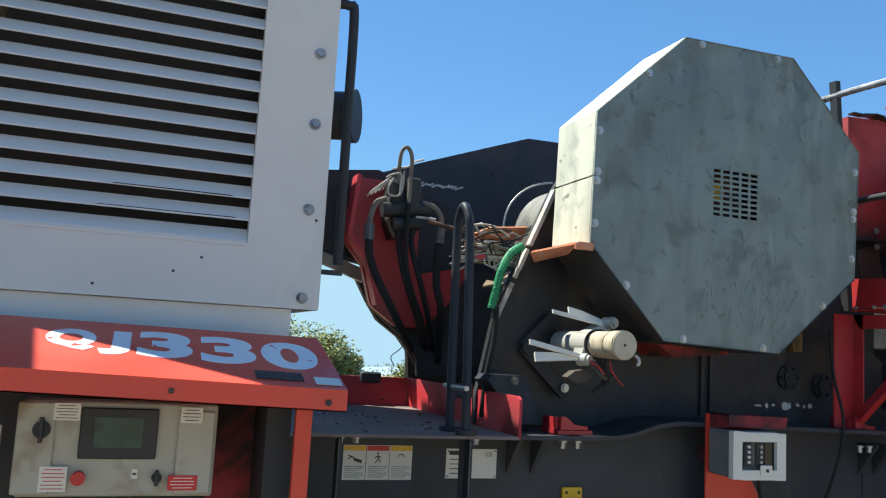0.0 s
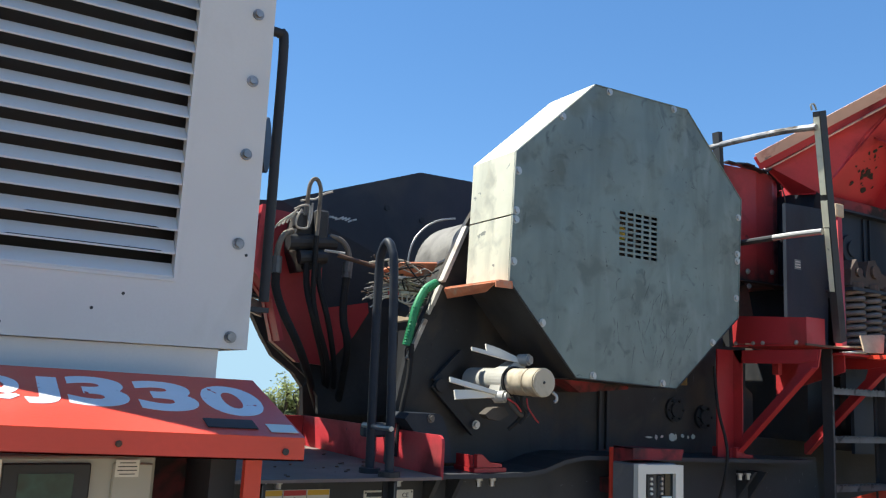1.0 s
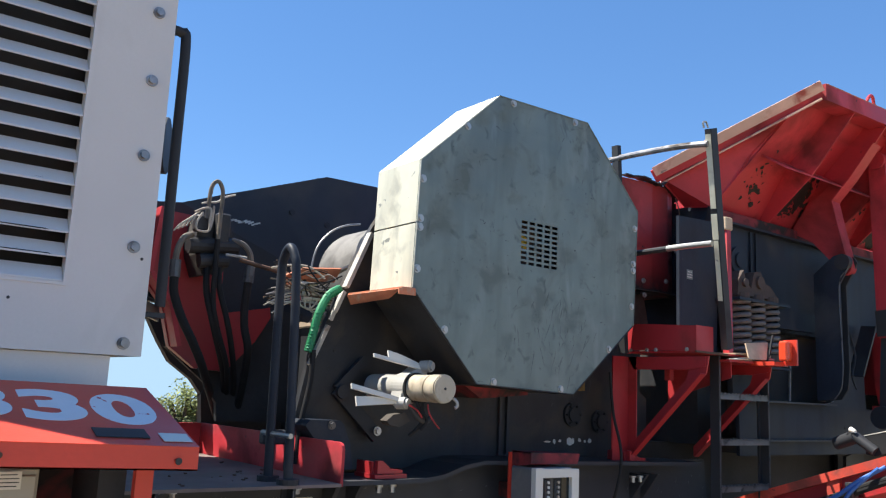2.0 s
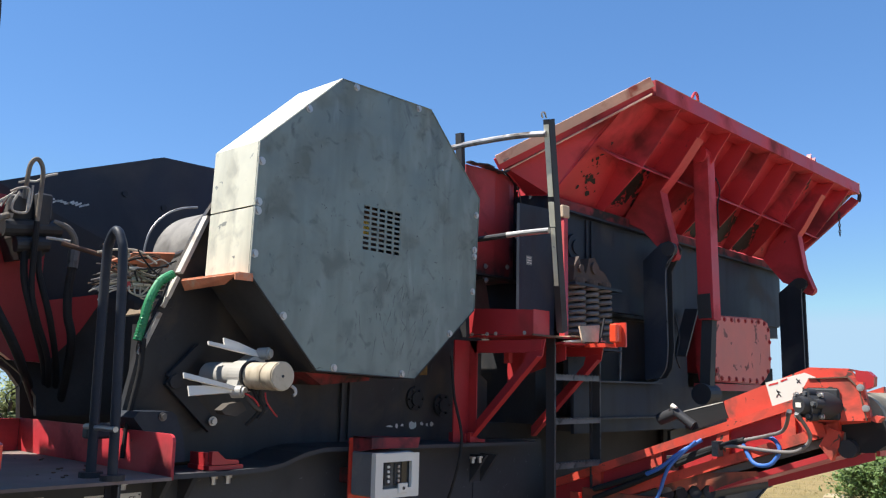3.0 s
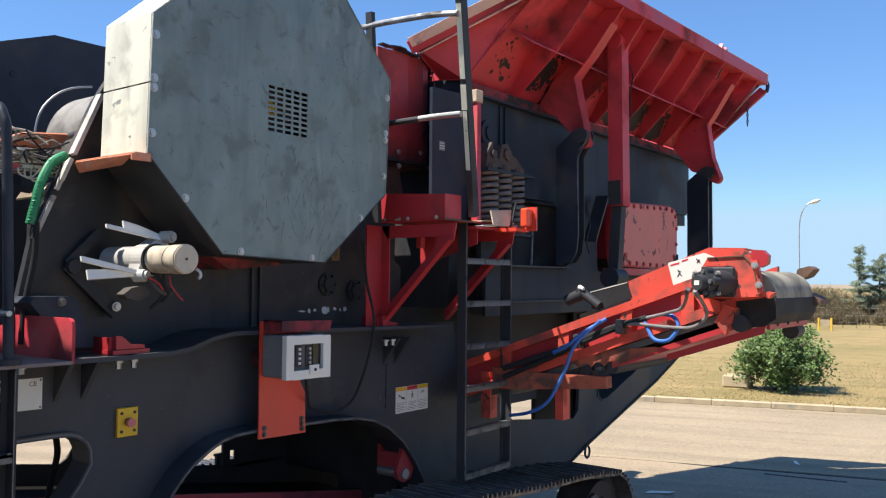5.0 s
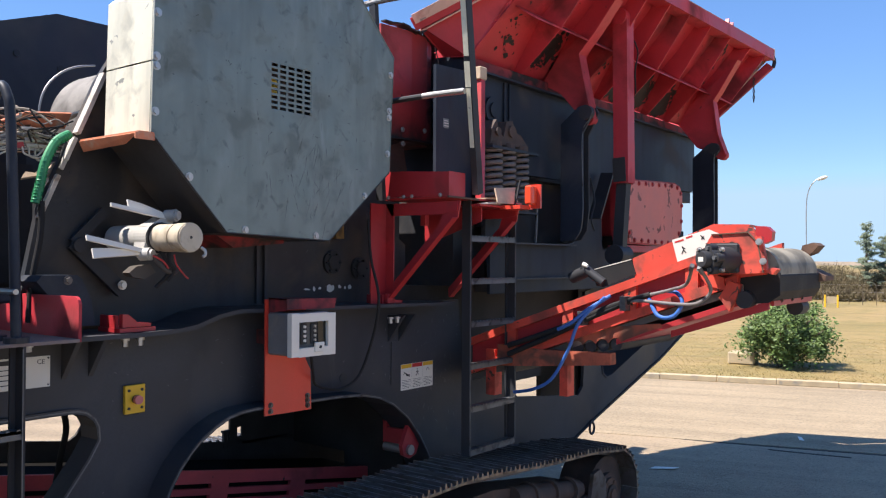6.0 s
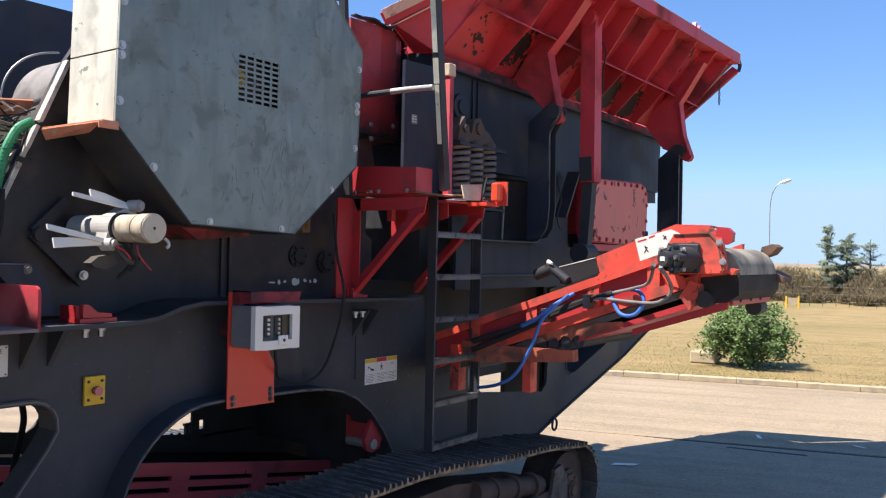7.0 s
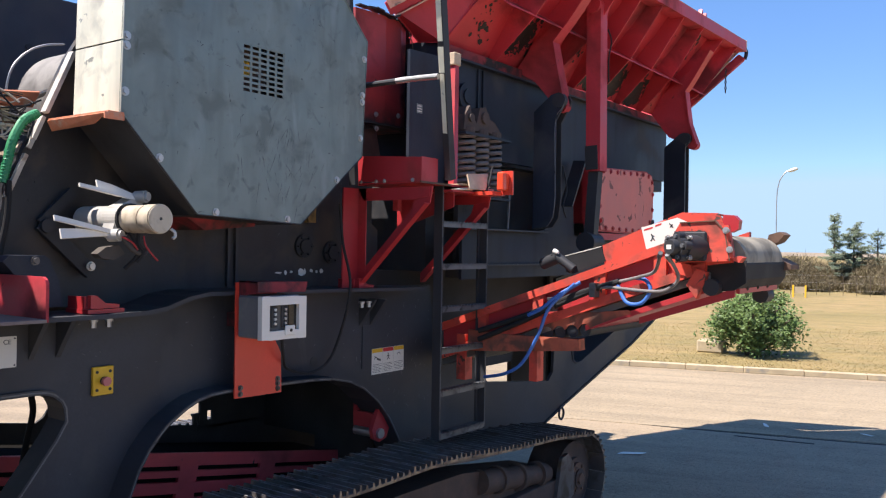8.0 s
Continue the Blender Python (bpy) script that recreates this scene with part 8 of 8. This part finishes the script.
plate(bm, [(NX - 0.012, 2.03, 2.325), (NX - 0.012, 1.995, 2.19), (NX - 0.012, 1.86, 2.20), (NX - 0.012, 1.80, 2.28), (NX - 0.012, 1.74, 2.36), (NX - 0.012, 1.80, 2.385)], 0.003)
st = part("sticker", bm, M_LABEL, conv, "white torn safety sticker")
bm = B()
for p, q in (((1.965, 2.285), (1.955, 2.262)), ((1.955, 2.262), (1.967, 2.24)), ((1.955, 2.262), (1.94, 2.245)), ((1.965, 2.278), (1.945, 2.27)), ((1.85, 2.35), (1.825, 2.325)), ((1.83, 2.345), (1.845, 2.325))):
    beam(bm, (NX - 0.016, p[0], p[1]), (NX - 0.016, q[0], q[1]), 0.002, 0.006, (0, 1, 0.5))
part("symbol", bm, M_INK, st)
bm = B()
for a, b, c, d in ((2.012, 1.955, 2.31, 2.322), (1.94, 1.90, 2.335, 2.345)):
    plate(bm, [(NX - 0.0155, a, c - 0.006), (NX - 0.0155, b, d - 0.002), (NX - 0.0155, b, d + 0.008), (NX - 0.0155, a, c + 0.004)], 0.001)
part("heading", bm, M_INKR, st)
bm = B()
rod(bm, (NX + 0.05, 1.56, 2.125), (WX - 0.03, 1.56, 2.125), 0.155, 36)
part("head_drum", bm, M_DUSTBELT, conv, "dusty belt round the head drum", soft=True)
bm = B()
prism(bm, [(1.44, 1.965), (1.405, 2.02), (1.40, 2.11), (1.41, 2.125), (1.425, 2.02), (1.46, 1.97)], "x", NX + 0.02, WX + 0.05)
part("rubber_skirt", bm, M_RUBBER, conv)
# Dark sheet added to stand in for the shade over the drum end.
bm = B()
prism(bm, [(1.395, 2.00), (1.395, 2.13), (1.75, 2.13), (1.80, 2.02), (1.70, 1.93), (1.46, 1.955)], "x", NX + 0.012, NX + 0.03)
part("drum_cheek", bm, M_RUBBER, conv, "dark sheet added for shade beside the drum")
bm = B()
box(bm, NX + 0.05, WX - 0.02, 1.44, 1.46, 1.935, 1.993)
prism(bm, [(1.46, 1.915), (2.05, 1.72), (2.05, 1.76), (1.46, 1.965)], "x", NX + 0.02, NX + 0.04)
part("scraper_bar", bm, M_RED, conv)
bolts(conv, [(NX + 0.2 + 0.22 * k, 1.44, 1.965) for k in range(3)], (0, -1, 0), 0.010, 0.010, mat=M_DKRUST)
bm = B()
rod(bm, (WX - 0.2, 1.50, 1.90), (WX - 0.05, 1.50, 1.90), 0.052, 18)
part("snub_roller", bm, M_BLACK, conv)
bm = B()
prism(bm, [(1.52, 2.22), (1.50, 2.30), (1.43, 2.32), (1.40, 2.30), (1.44, 2.25)], "x", WX - 0.02, WX + 0.16)
prism(bm, [(1.48, 2.05), (1.50, 2.15), (1.44, 2.14), (1.36, 2.10), (1.36, 2.07)], "x", WX + 0.0, WX + 0.22)
part("side_flap", bm, M_RUST, conv)
bm = B()
prism(bm, [(1.72, 1.98), (1.66, 2.08), (1.60, 2.06), (1.62, 1.98), (1.66, 1.90)], "x", NX - 0.07, NX - 0.01)
prism(bm, [(1.70, 2.10), (1.86, 2.14), (1.80, 2.05), (1.68, 2.02)], "x", NX - 0.05, NX - 0.01)
part("scraper_bracket", bm, M_CONV, conv)
bm = B()
rod(bm, (NX - 0.05, 1.58, 1.97), (NX + 0.05, 1.58, 1.97), 0.05, 16)
part("scraper_roller", bm, M_BLACK, conv)
bm = B()
prism(bm, [(2.559, 2.136), (2.299, 2.202), (2.267, 2.109), (2.496, 2.022), (2.55, 2.03)], "x", NX - 0.014, NX - 0.004)
part("skirt_rubber", bm, M_RUBBER, conv)
bm = B()
beam(bm, (NX - 0.012, 2.559, 2.137), (NX - 0.012, 2.299, 2.203), 0.008, 0.006)
part("skirt_edge", bm, M_PALE, conv, "thin pale line on the skirt edge")
bm = B()
rod(bm, (NX - 0.02, 2.64, 2.15), (NX - 0.02, 2.49, 2.05), 0.030, 14)
rod(bm, (NX + 0.02, 2.74, 2.08), (NX - 0.02, 2.60, 2.13), 0.040, 16)
part("tail_arm", bm, M_BLACK, conv, soft=True)
bm = B()
rod(bm, (NX - 0.04, 2.625, 2.168), (NX - 0.05, 2.59, 2.158), 0.018, 14, 0.010)
part("arm_cap", bm, M_LABEL, conv, "white plastic end cap", soft=True)
HX = NX - 0.06
hose(conv, [(NX - 0.33, 1.78, 2.17), (HX - 0.1, 1.88, 2.06), (HX - 0.04, 2.0, 2.02), (HX, 2.15, 1.985)], 0.0105, M_DUSTHOSE, fit=0.05)
hose(conv, [(NX - 0.33, 1.74, 2.16), (HX - 0.14, 1.72, 2.03), (HX - 0.12, 1.80, 1.95), (HX - 0.06, 1.95, 1.935), (HX - 0.02, 2.2, 1.945), (HX, 2.3, 1.935)], 0.0105, M_DUSTHOSE, fit=0.05)
hose(conv, [(HX, 2.15, 1.985), (HX, 2.45, 1.89), (HX, 2.8, 1.74), (HX, 3.2, 1.60)], 0.019)
hose(conv, [(HX, 2.3, 1.935), (HX, 2.55, 1.83), (HX, 2.85, 1.69), (HX, 3.2, 1.54)], 0.019)
hose(conv, [(HX, 2.16, 1.96), (HX - 0.05, 2.08, 1.86), (HX - 0.06, 1.98, 1.86), (HX - 0.04, 1.93, 1.94), (HX - 0.02, 1.97, 2.0), (HX, 2.04, 2.01)], 0.0125, M_BLUE, "blue_hose")
hose(conv, [(HX, 2.42, 1.97), (HX - 0.06, 2.55, 1.88), (HX - 0.08, 2.66, 1.79), (HX - 0.08, 2.76, 1.74)], 0.0125, M_BLUE, "blue_hose")
hose(conv, [(HX - 0.02, 2.45, 1.96), (HX - 0.08, 2.60, 1.80), (HX - 0.08, 2.68, 1.62), (HX - 0.08, 2.80, 1.42), (HX - 0.06, 2.95, 1.33), (HX, 3.15, 1.28)], 0.0115, M_BLUE, "blue_hose")
for y in (2.32, 2.62):
    bm = B()
    box(bm, NX - 0.10, NX - 0.02, y - 0.02, y + 0.02, cy(y, -0.19), cy(y, -0.10))
    part("hose_clamp", bm, M_TREAD, conv)
